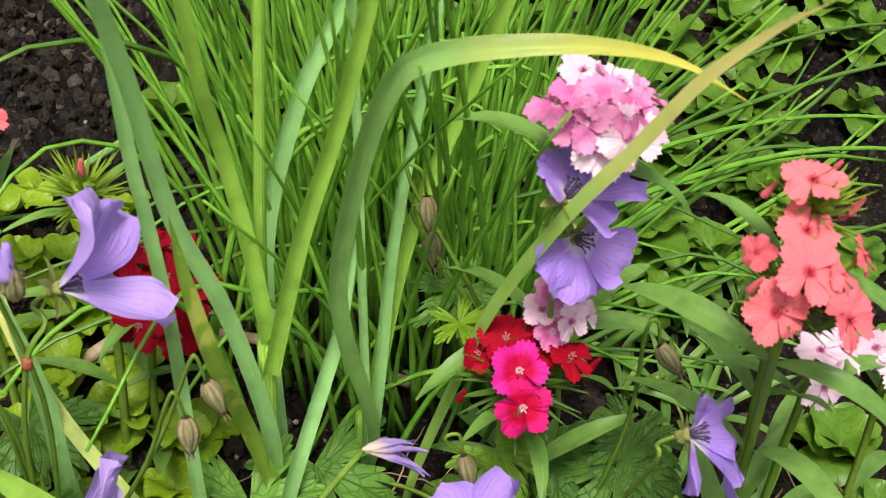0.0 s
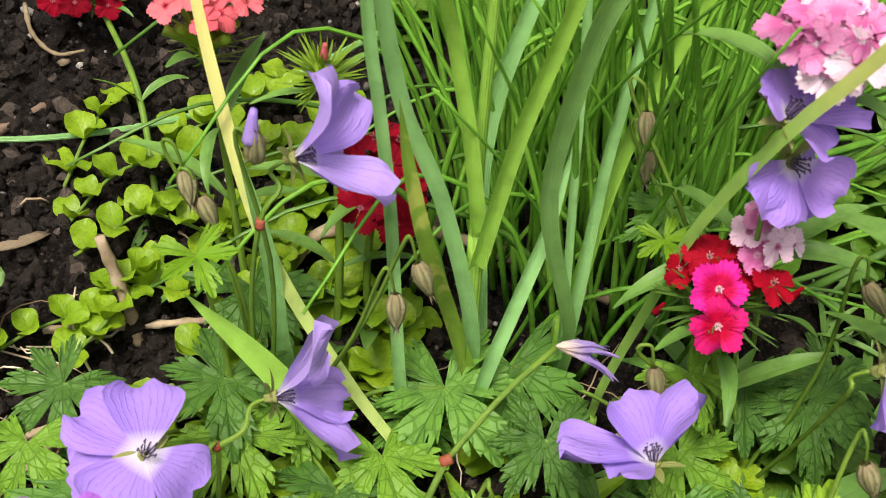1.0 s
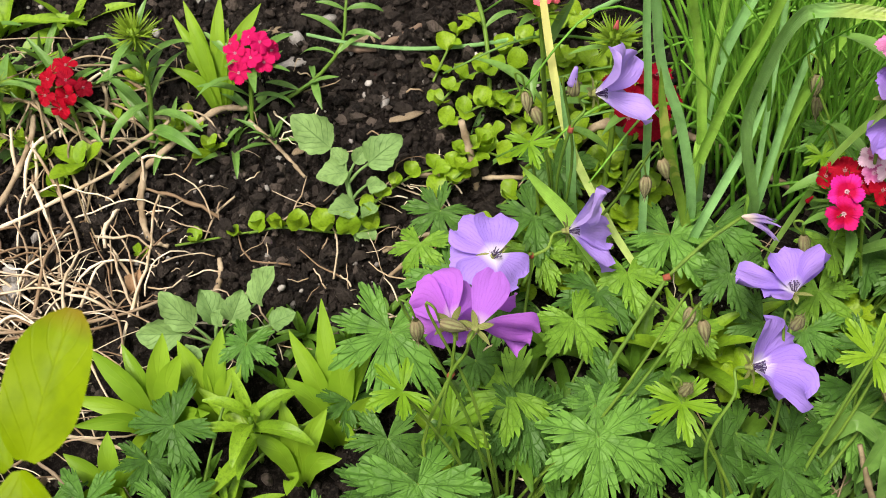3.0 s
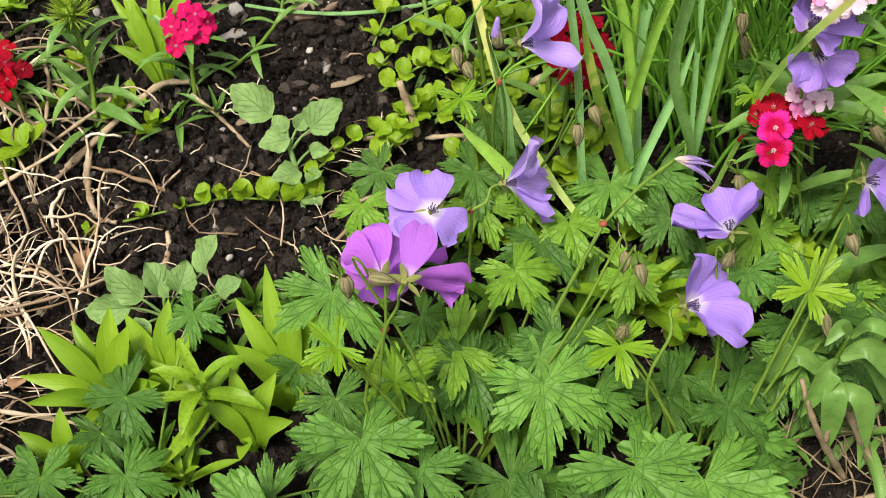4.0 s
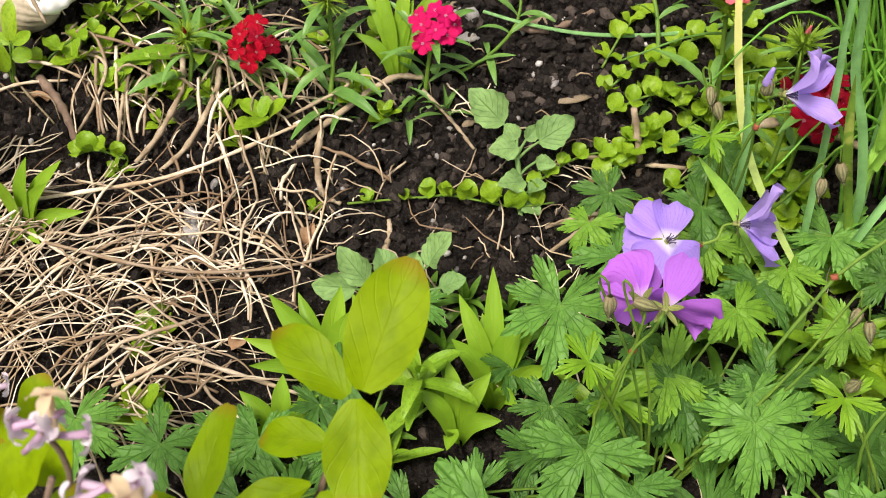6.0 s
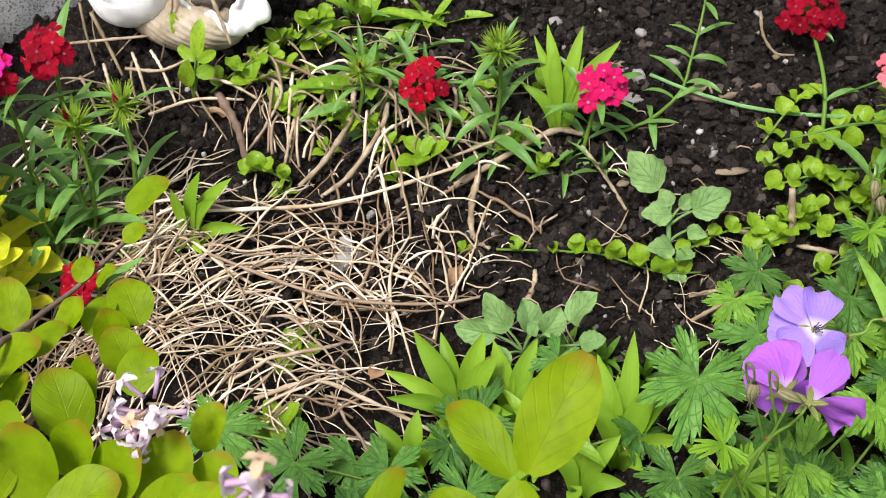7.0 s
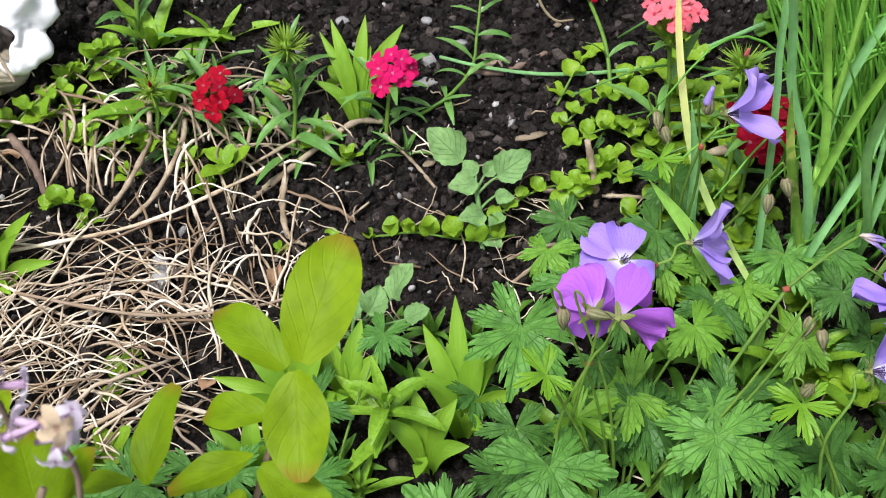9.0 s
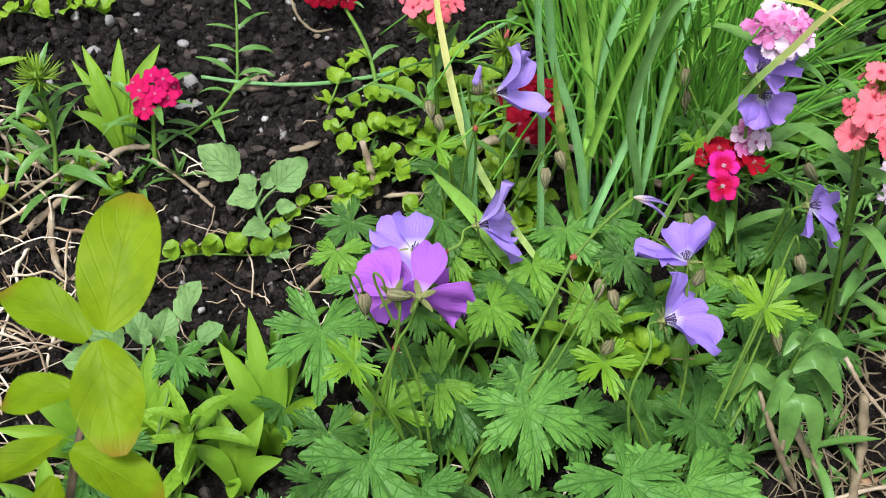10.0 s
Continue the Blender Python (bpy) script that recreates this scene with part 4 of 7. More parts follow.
# ---- geranium ----
def geranium_leaf(seed, lobes=7, cuts=1.0, spread=300):
    """A palmate leaf of radius 1 in its own plane, stalk at the origin: broad wedge lobes, each three-parted with blunt teeth."""
    rng = random.Random(seed)
    V, F, U = [Vector((0, 0, 0))], [], [(0.5, 0.0)]
    rings, per = 7, 44
    half = spread / 2
    deep = max(0.0, cuts - 1)
    shares = [rng.uniform(0.85, 1.15) * (1.12 - 0.3 * abs(k - (lobes - 1) / 2) / lobes) for k in range(lobes)]
    total, edge0 = sum(shares), -half
    cols = []
    for k in range(lobes):
        w = spread * shares[k] / total
        c = edge0 + w / 2
        edge0 += w
        size = (1.0 - 0.24 * abs(c) / half) * rng.uniform(0.90, 1.08)
        lift = rng.uniform(-0.20, 0.14)
        notch = [rng.uniform(0.33, 0.45) for _ in range(2)]
        depth = [rng.uniform(0.20, 0.40) + 0.12 * deep for _ in range(2)]
        teeth = [rng.uniform(0.8, 1.2) for _ in range(4)]
        tilt = rng.uniform(-0.08, 0.08)
        for j in range(per + 1):
            q = 2 * j / per - 1
            aq, side = abs(q), 0 if q < 0 else 1
            cut = notch[side]
            if aq < cut:
                # the middle finger: a long tooth between two short ones
                e = aq / cut
                edge = 1.0 - 0.20 * e ** 1.6 - 0.10 * teeth[side] * math.exp(-((e - 0.52) / 0.12) ** 2)
                edge -= depth[side] * max(0.0, (e - 0.74) / 0.26) ** 1.3
            else:
                # the side finger, shorter, with two teeth
                e = (aq - cut) / (1 - cut)
                edge = 0.88 - 0.20 * e - 0.11 * teeth[2 + side] * math.exp(-((e - 0.45) / 0.10) ** 2)
                edge -= (depth[side] - 0.08) * max(0.0, 1 - e / 0.16) ** 1.3
                open_from = 0.64 - 0.30 * deep
                edge -= (0.42 + 0.34 * deep) * max(0.0, (e - open_from) / (1 - open_from)) ** 0.9
            edge += tilt * q + 0.02 * (rng.random() - 0.5)
            cols.append((radians(c + q * w * 0.5 * 0.985), size * max(0.20, edge), q, lift))
    off = Vector((seed * 7.0, 0, 0))
    for (a, R, q, lift) in cols:
        aq = abs(q)
        for i in range(1, rings + 1):
            r = R * i / rings
            x, y = math.sin(a) * r, math.cos(a) * r
            z = (0.10 + 0.45 * deep) * r - 0.28 * r * r + 1.7 * lift * r * r + 0.13 * r * min(aq, 0.85)
            z += 0.05 * r * noise.noise(Vector((x * 3.2, y * 3.2, 0)) + off) + 0.022 * noise.noise(Vector((x * 9, y * 9, 4)) + off)
            V.append(Vector((x, y, z)))
            U.append(((q + 1) / 2, min(1, r)))
    n = len(cols)
    for c in range(n - 1):
        b0, b1 = 1 + c * rings, 1 + (c + 1) * rings
        F.append((0, b1, b0))
        for i in range(rings - 1):
            F.append((b0 + i, b1 + i, b1 + i + 1, b0 + i + 1))
    return V, F, U


GER_LEAVES = [mesh_of("geranium_leaf", *geranium_leaf(s, l, 1.0, sp)) for s, l, sp in ((1, 7, 330), (2, 5, 290), (3, 5, 300), (4, 6, 330), (5, 5, 310), (6, 6, 320))]
GER_STARS = [mesh_of("geranium_bract", *geranium_leaf(s, l, 1.85, sp)) for s, l, sp in ((11, 5, 300), (12, 6, 345), (13, 5, 330))]
MESH_SETS = {}


def with_material(me, material):
    """The same shape in another material, made once for each pair."""
    key = (me.name, material.name)
    if key not in MESH_SETS:
        c = me.copy()
        c.materials.clear()
        c.materials.append(material)
        MESH_SETS[key] = c
    return MESH_SETS[key]


def petal_mesh(seed, L=1.0, W=1.05, cup=0.5, notch=0.06):
    rng = random.Random(seed)
    V, F, U = [], [], []
    n, m = 9, 8
    y = z = 0.0
    for i in range(n + 1):
        s = i / n
        a = cup * (0.75 - 0.95 * s)
        if i:
            y += math.cos(a) * L / n
            z += math.sin(a) * L / n
        w = W / 2 * (0.16 + 0.84 * math.sin(min(1, s * 1.18) * math.pi / 2) ** 1.2) * (1 if s < 0.72 else math.sqrt(max(0.12, 1 - ((s - 0.72) / 0.34) ** 2)))
        for k in range(m + 1):
            u = 2 * k / m - 1
            yy = y - notch * L * s ** 4 * (1 - abs(u)) ** 2 - 0.10 * L * s * u * u
            V.append(Vector((u * w, yy, z + 0.10 * W * u * u * s + 0.09 * L * math.sin(u * 4.4 + seed * 2) * s * s + 0.035 * math.sin(u * 12 + seed) * s ** 3 + 0.05 * math.sin(s * 7 + seed) * s)))
            U.append(((u + 1) / 2, s))
    for i in range(n):
        for k in range(m):
            q = i * (m + 1) + k
            F.append((q, q + 1, q + m + 2, q + m + 1))
    return mesh_of("petal", V, F, U)


PETALS = [petal_mesh(s, 1.0, w, c, 0.10) for s, w, c in ((1, 1.0, 0.8), (2, 0.92, 0.4), (3, 1.05, 1.0), (4, 0.96, 0.1), (5, 1.0, 0.6))]


def flower_centre():
    """Stamens, style and the short green receptacle, for a flower of radius 1."""
    chunks = [tube([(0, 0, 0.0), (0.02, 0, 0.34)], 0.025, 0.018, 6, 4)]
    for k in range(10):
        a = k * math.pi / 5 + 0.2
        r = 0.11 + 0.05 * (k % 2)
        chunks.append(tube([(0.05 * math.cos(a), 0.05 * math.sin(a), 0), (0.1 * math.cos(a), 0.1 * math.sin(a), 0.18), (r * math.cos(a), r * math.sin(a), 0.32)], 0.012, 0.012, 5, 4))
        chunks.append(tube([(r * math.cos(a) - 0.035, r * math.sin(a), 0.30), (r * math.cos(a) + 0.03, r * math.sin(a), 0.32)], 0.016, 0.013, 6, 2))
    return mesh_of("stamens", *joined(chunks))


CENTRE = flower_centre()
RECEPTACLE = mesh_of("receptacle", *tube([(0, 0, -0.14), (0, 0, -0.04), (0, 0, 0.03)], 0.06, 0.10, 8, 4))
SEPAL_MESH = mesh_of("sepal", *blade(0.45, 0.17, lance, 0.5, 0.15, 0.3, 0, 0, 6, 2))


def stem(parent, pts, r0=0.0013, r1=0.0011, material=None, name="stem", label="", n=12, sides=6):
    V, F, U = tube(pts, r0, r1, sides, n)
    return part(name, mesh_of(name, V, F, U), material or G_STEM, parent, None, label)


def between(base, tip, face, width):
    """A pose that lays a leaf or petal of length 1 from base to tip, its upper side towards face; width is in metres."""
    y = Vector(tip) - Vector(base)
    z = Vector(face).normalized()
    z = (z - y.normalized() * z.dot(y.normalized())).normalized()
    x = y.normalized().cross(z) * width
    z = z * y.length
    m = Matrix((x, y, z)).transposed().to_4x4()
    m.translation = Vector(base)
    return m


def cranesbill_flower(plant, centre, face, tips, material, seed=0, width=0.031, stalk=(), stamens=True):
    """A flower whose petals run from its centre to the given tips; all places are in the world."""
    o = Vector(plant.location)
    c, n = Vector(centre) - o, Vector(face).normalized()
    rng = random.Random(seed)
    m0 = facing(c, n, seed * 31, 0.029)
    inv = m0.inverted()
    head = part("flower", with_material(RECEPTACLE, SEPAL_FRESH), SEPAL_FRESH, plant, m0, "violet cranesbill flower with five broad petals")
    if stamens:
        part("stamen_column", with_material(CENTRE, ANTHER), ANTHER, head, Matrix.Diagonal((0.75, 0.75, 0.75, 1)), "dark violet stamens")
    for k, tip in enumerate(tips):
        t = Vector(tip) - o
        out = (t - c).normalized()
        w = width * rng.uniform(0.9, 1.1)
        part("petal", with_material(PETALS[(k * 2 + seed) % 5], material), material, head, inv @ between(c + out * 0.001 + n * 0.0004 * k, t, n, w))
    for k in range(5):
        part("sepal", with_material(SEPAL_MESH, SEPAL_FRESH), SEPAL_FRESH, head, aim((0, 0, -0.07), 36 + 72 * k, 12, 0, 0.9))
    if stalk:
        foot = c - n * 0.004
        stem(plant, [foot, foot - n * 0.006 + Vector((0, 0, -0.003))] + [Vector(p) - o for p in stalk], 0.0008, 0.0012, name="flower_stalk", n=18)
    return head


def geranium_bud(plant, place, tip, size=0.014):
    """A striped hairy bud that nods on its stalk."""
    V, F, U = [], [], []
    n, k = 10, 20
    for i in range(n + 1):
        s = i / n
        r = 0.31 * math.sin(math.pi * min(0.98, 0.10 + s * 0.90)) ** 0.75 * (1 - 0.42 * s)
        for j in range(k):
            a = 2 * math.pi * j / k
            rr = r * (1 + 0.13 * math.cos(5 * a)) + 0.02 * s * math.cos(5 * a)
            V.append(Vector((rr * math.cos(a), rr * math.sin(a), s + 0.10 * s * s * math.cos(5 * a))))
            U.append((j / k if j <= k // 2 else 1 - j / k, s))
    for i in range(n):
        for j in range(k):
            F.append((i * k + j, i * k + (j + 1) % k, (i + 1) * k + (j + 1) % k, (i + 1) * k + j))
    F.append(tuple(n * k + j for j in range(k)))
    rng = random.Random(4)
    for q in range(5 + 60):
        # five awns at the tip, then fine hairs
        a = 2 * math.pi * q / 5 if q < 5 else rng.uniform(0, 6.283)
        h = 1.0 if q < 5 else rng.uniform(0.05, 0.85)
        r = 0.06 if q < 5 else 0.30 * math.sin(math.pi * (0.10 + h * 0.88)) ** 0.75 * (1 - 0.42 * h)
        o, d = Vector((r * math.cos(a), r * math.sin(a), h)), Vector((math.cos(a) * (0.25 if q < 5 else 1), math.sin(a) * (0.25 if q < 5 else 1), 1.0 if q < 5 else 0.4))
        w = Vector((-math.sin(a), math.cos(a), 0)) * (0.030 if q < 5 else 0.011)
        i0 = len(V)
        V += [o - w, o + w, o + d * (0.28 if q < 5 else 0.16)]
        U += [(0.3, h)] * 3
        F.append((i0, i0 + 1, i0 + 2))
    if "bud" not in MESH_SETS:
        me = mesh_of("bud", V, F, U)
        me.materials.append(BUD)
        MESH_SETS["bud"] = me
    return part("bud", MESH_SETS["bud"], BUD, plant, facing(place, tip, 20, size), "hairy striped green bud")


def geranium_leaf_on(plant, origin, tip, normal, radius, spin=0, kind="leaf"):
    """One leaf at tip on its own stalk from origin, both in the plant's space."""
    radius *= 0.85 if kind == "star" else 1.0
    pool = GER_STARS if kind == "star" else GER_LEAVES
    # dark and young are the leaf colour with shade or light painted in, not ages
    material = {"leaf": GER_LEAF, "star": GER_YOUNG, "dark": GER_SHADED, "young": GER_LIT}[kind]
    me = with_material(pool[int(spin) % len(pool)], material)
    mid = (Vector(origin) + Vector(tip)) / 2 + Vector((0, 0, 0.012))
    leaf = part("leaf", me, material, plant, facing(tip, normal, spin, radius), "deeply cut palmate green leaf")
    stem(plant, [origin, mid, tip], 0.0012, 0.0009, name="leaf_stalk")
    return leaf


# ---- sweet william ----
def floret_mesh(seed):
    """Five broad overlapping petals with fringed ends, radius 1, as one flower."""
    rng = random.Random(seed)
    chunks = []
    for k in range(5):
        V, F, U = [], [], []
        n, m = 5, 14
        c = 72 * k + rng.uniform(-4, 4)
        tilt = rng.uniform(-0.20, 0.28)
        size = rng.uniform(0.93, 1.06)
        for i in range(n + 1):
            s = i / n
            for j in range(m + 1):
                q = 2 * j / m - 1
                a = radians(c + q * (36 + 1.5 * s))
                r = size * (0.05 + 0.95 * s) * (1 - 0.26 * q * q * s * s)
                if i == n:
                    r *= 1 + (rng.uniform(0.01, 0.06) if j % 2 else rng.uniform(-0.08, -0.02))
                V.append(Vector((math.sin(a) * r, math.cos(a) * r, 0.10 * s + tilt * s * s - 0.16 * s ** 3 + 0.09 * q * s + 0.06 * math.sin(q * 5 + k + seed) * s * s + 0.035 * math.sin(q * 13 + seed) * s ** 3)))
                U.append((j / m, s))
        for i in range(n):
            for j in range(m):
                p = i * (m + 1) + j
                F.append((p, p + m + 1, p + m + 2, p + 1))
        chunks.append((V, F, U))
    # pale stamens
    for k in range(4):
        a = k * 1.6 + seed
        chunks.append(tube([(0, 0, 0.0), (0.05 * math.cos(a), 0.05 * math.sin(a), 0.15), (0.13 * math.cos(a), 0.13 * math.sin(a), 0.20)], 0.02, 0.025, 4, 3))
        chunks[-1] = (chunks[-1][0], chunks[-1][1], [(0.5, 0.0)] * len(chunks[-1][0]))
    V, F, U = joined(chunks)
    return mesh_of("floret", V, F, U)


FLORETS = [floret_mesh(s) for s in range(4)]


def bract_mesh(seed, n=46, long=1.0, wide=0.055, tubes=9):
    """A spray of narrow green bracts and calyx tubes below a head, radius about 1."""
    rng = random.Random(seed)
    chunks = []
    for i in range(n):
        a, e = rng.random() * 6.28, rng.uniform(-0.15, 1.2)
        V, F, U = blade(long * rng.uniform(0.7, 1.1), wide * 2, lance, rng.uniform(-0.5, 0.4), 0, 0.3, 0, 0, 4, 2)
        m = aim((0, 0, rng.uniform(-0.25, 0.1)), math.degrees(a), math.degrees(e))
        chunks.append(([m @ v for v in V], F, U))
    for i in range(tubes):
        a, e = i * 0.7, 0.5 + 0.5 * (i % 3) / 2
        d = Vector((math.cos(a) * math.cos(e), math.sin(a) * math.cos(e), math.sin(e)))
        chunks.append(tube([d * 0.1, d * 0.5, d * 0.85], 0.07, 0.11, 6, 4))
    return mesh_of("bracts", *joined(chunks))


BUD_TIP = mesh_of("bud_tip", *(lambda d: (d[0], d[1], [(0.5, 0.85)] * len(d[0])))(tube([(0, 0, -1), (0, 0, -0.3), (0, 0, 0.4), (0.1, 0, 1.2)], 0.9, 0.35, 8, 6)))
CORE = mesh_of("core", *tube([(0, 0, -0.35), (0, 0, 0.0), (0, 0, 0.35)], 0.10, 0.26, 8, 5))
BRACTS = [bract_mesh(s) for s in (1, 2)]
SPIKES = [bract_mesh(s, 96, 1.15, 0.042, 0) for s in (5, 6)]
DIA_LEAVES = [mesh_of("lance_leaf", *blade(0.07, 0.013, lance, b, 0.1, 0.35, 0.03, tw, 10, 4, s)) for s, b, tw in ((1, 0.9, 0.2), (2, 1.5, -0.3), (3, 0.5, 0.1))]


def head_of(plant, place, axis, size, count, material, seed=0, extra=None, bract=None, cover=1.15, floret=0.0105):
    """A domed cluster of florets over bristly bracts."""
    rng = random.Random(seed)
    axis = Vector(axis).normalized()
    bract = bract or BRACT_DARK
    me = with_material(BRACTS[seed % 2], bract)
    m0 = facing(Vector(place) - axis * size * 0.35, axis, seed * 40, size * 0.9)
    body = part("flower_head", with_material(CORE, bract), bract, plant, m0, "domed head of small fringed flowers over bristly green bracts")
    tagged(part("bract_spray", me, bract, body), kind="stuff")
    inv = m0.inverted()
    q = axis.to_track_quat("Z", "Y")
    golden = math.pi * (3 - math.sqrt(5))
    for i in range(count):
        t = (i + 0.5) / count
        e = cover * math.sqrt(t)
        a = i * golden + seed
        d = q @ Vector((math.cos(a) * math.sin(e), math.sin(a) * math.sin(e), math.cos(e)))
        c = Vector(place) - axis * size * 0.35 + d * size * rng.uniform(0.88, 1.22)
        nrm = (d * 0.8 + axis * 0.3 + Vector((rng.uniform(-0.4, 0.4), rng.uniform(-0.5, 0.25), rng.uniform(-0.25, 0.35)))).normalized()
        mat_here = extra if extra is not None and rng.random() < 0.36 else material
        fm = with_material(FLORETS[rng.randrange(4)], mat_here)
        r = floret * rng.uniform(0.9, 1.12)
        m = inv @ facing(c, nrm, rng.random() * 360, r)
        part("floret", fm, mat_here, body, m)
    return body


def placed_head(plant, b, place, axis, size, florets, seed, bract, buds=()):
    """A looser head whose florets stand where they are given: x, y, height, way it faces, radius, material."""
    axis = Vector(axis).normalized()
    rng = random.Random(seed)
    m0 = facing(at(*place) - b, axis, seed * 40, size)
    body = part("flower_head", with_material(CORE, bract), bract, plant, m0, "loose head of fringed flowers over bristly green bracts")
    tagged(part("bract_spray", with_material(SPIKES[seed % 2], bract), bract, body), kind="stuff")
    inv = m0.inverted()
    for x, y, h, n, r, material in florets:
        p = at(x, y, h) - b
        part("floret", with_material(FLORETS[rng.randrange(4)], material), material, body, inv @ facing(p, n, rng.random() * 360, r))
        k = Vector(n).normalized()
        V, F, U = tube([p - k * 0.001, p - k * 0.012 + Vector((0, 0, -0.004))], 0.0016, 0.0012, 6, 3)
        part("calyx", mesh_of("calyx", [inv @ v for v in V], F, U), bract, body)
    for x, y, h, material in buds:
        part("opening_bud", with_material(BUD_TIP, material), material, body, inv @ Matrix.LocRotScale(at(x, y, h) - b, Euler((0.4, 0.2, 0)), (0.0017, 0.0017, 0.0034)))
    return body


def bud_head(plant, place, axis, size, seed=0, tip=None):
    me = with_material(SPIKES[seed % 2], BRACT)
    body = part("bud_head", with_material(CORE, BRACT), BRACT, plant, facing(place, axis, seed * 40, size), "bristly green unopened head")
    tagged(part("bract_spray", me, BRACT, body), kind="stuff")
    if tip:
        part("opening_bud", with_material(BUD_TIP, tip), tip, body, Matrix.LocRotScale(Vector((0.05, -0.1, 0.75)), None, (0.12, 0.12, 0.2)))
    return body


def leaf_pairs(plant, line, count, seed, size=1.0, lo=0.1, hi=0.85, material=None, droop=0):
    """Opposite pairs of lance leaves up a stem."""
    rng = random.Random(seed)
    pts = bezier(line, 20)
    material = material or DIA_LEAF
    for i in range(count):
        s = lo + (hi - lo) * i / max(1, count - 1)
        p = pts[int(s * 20)]
        a = rng.random() * 180 + i * 90
        for side in (0, 180):
            me = with_material(DIA_LEAVES[rng.randrange(3)], material)
            part("leaf", me, material, plant, aim(p, a + side + rng.uniform(-20, 20), rng.uniform(15, 55) - droop, rng.uniform(-20, 20), size * rng.uniform(0.75, 1.15) * (1 - 0.25 * s)))


# ---- leaf shapes ----
ROUND = [mesh_of("round_leaf", *blade(1.0, 0.95, round_leaf, b, 0.3, f, 0.10, 0, 7, 4, s)) for s, b, f in ((1, 0.9, 0.35), (2, 1.3, 0.2), (3, 0.4, 0.5))]
LANCES = [mesh_of("broad_lance", *blade(1.0, w, lance, b, 0.25, 0.40, 0.04, tw, 10, 4, s)) for s, b, tw, w in ((1, 0.6, 0.1, 0.25), (2, 1.1, -0.15, 0.22), (3, 0.3, 0.05, 0.24), (4, 1.5, 0.2, 0.27))]
EGGS = [mesh_of("egg_leaf", *blade(1.0, 0.98, egg, b, 0.3, 0.22, 0.10, 0, 12, 6, s)) for s, b in ((1, 0.8), (2, 1.2))]
CRINKLED = [mesh_of("crinkled_leaf", *blade(1.0, 0.80, lambda q: egg(q) * (1 + 0.06 * math.sin(q * 31)) * (1 - 0.30 * q * q), b, 0.3, 0.42, 0.10, 0.15, 18, 8, s)) for s, b in ((1, 0.4), (2, 0.75), (3, 0.15))]
OVALS = [mesh_of("oval_leaf", *blade(1.0, 0.62, round_leaf, b, 0.1, f, 0.05, 0.1, 14, 6, s)) for s, b, f in ((1, 0.4, 0.22), (2, 0.8, 0.16), (3, -0.2, 0.28))]


# ---- sweet william plants: label, base, heads (x, y, height, head radius, florets), colours ----
def sweet_william(label, base, heads, material, seed, extra=None, pairs=4, leaf=1.0, floret=0.0105, bract=None, axis=(0, -0.55, 0.8), cover=1.15):
    b = grounded(*base)
    plant = thing("sweet_william", b, label, "flower", "sweet williams")
    rng = random.Random(seed)
    for i, (x, y, h, r, count) in enumerate(heads):
        top = at(x, y, h) - b
        line = [Vector((0.004 * i, 0, 0)), top * 0.5 + Vector((rng.uniform(-0.008, 0.008), rng.uniform(-0.006, 0.01), 0.01)), top - Vector(axis).normalized() * r * 0.4]
        stem(plant, line, 0.0019, 0.0016)
        leaf_pairs(plant, line, pairs, seed * 7 + i, leaf, 0.05, 0.9)
        head_of(plant, top, axis, r, count, material, seed + i, extra, bract, cover, floret)
    return plant


def spiky_william(label, base, tips, seed, tip=None, pairs=5, leaf=1.0, size=0.02):
    b = grounded(*base)
    plant = thing("sweet_william", b, label, "plant", "sweet williams")
    for i, (x, y, h) in enumerate(tips):
        top = at(x, y, h) - b
        line = [Vector((0, 0, 0)), top * 0.5 + Vector((0.004, 0.004, 0.006)), top]
        stem(plant, line, 0.0021, 0.0018)
        leaf_pairs(plant, line, pairs, seed * 5 + i, leaf, 0.03, 0.95)
        bud_head(plant, top, (0.05, -0.3, 0.9), size, seed + i, tip)
    return plant


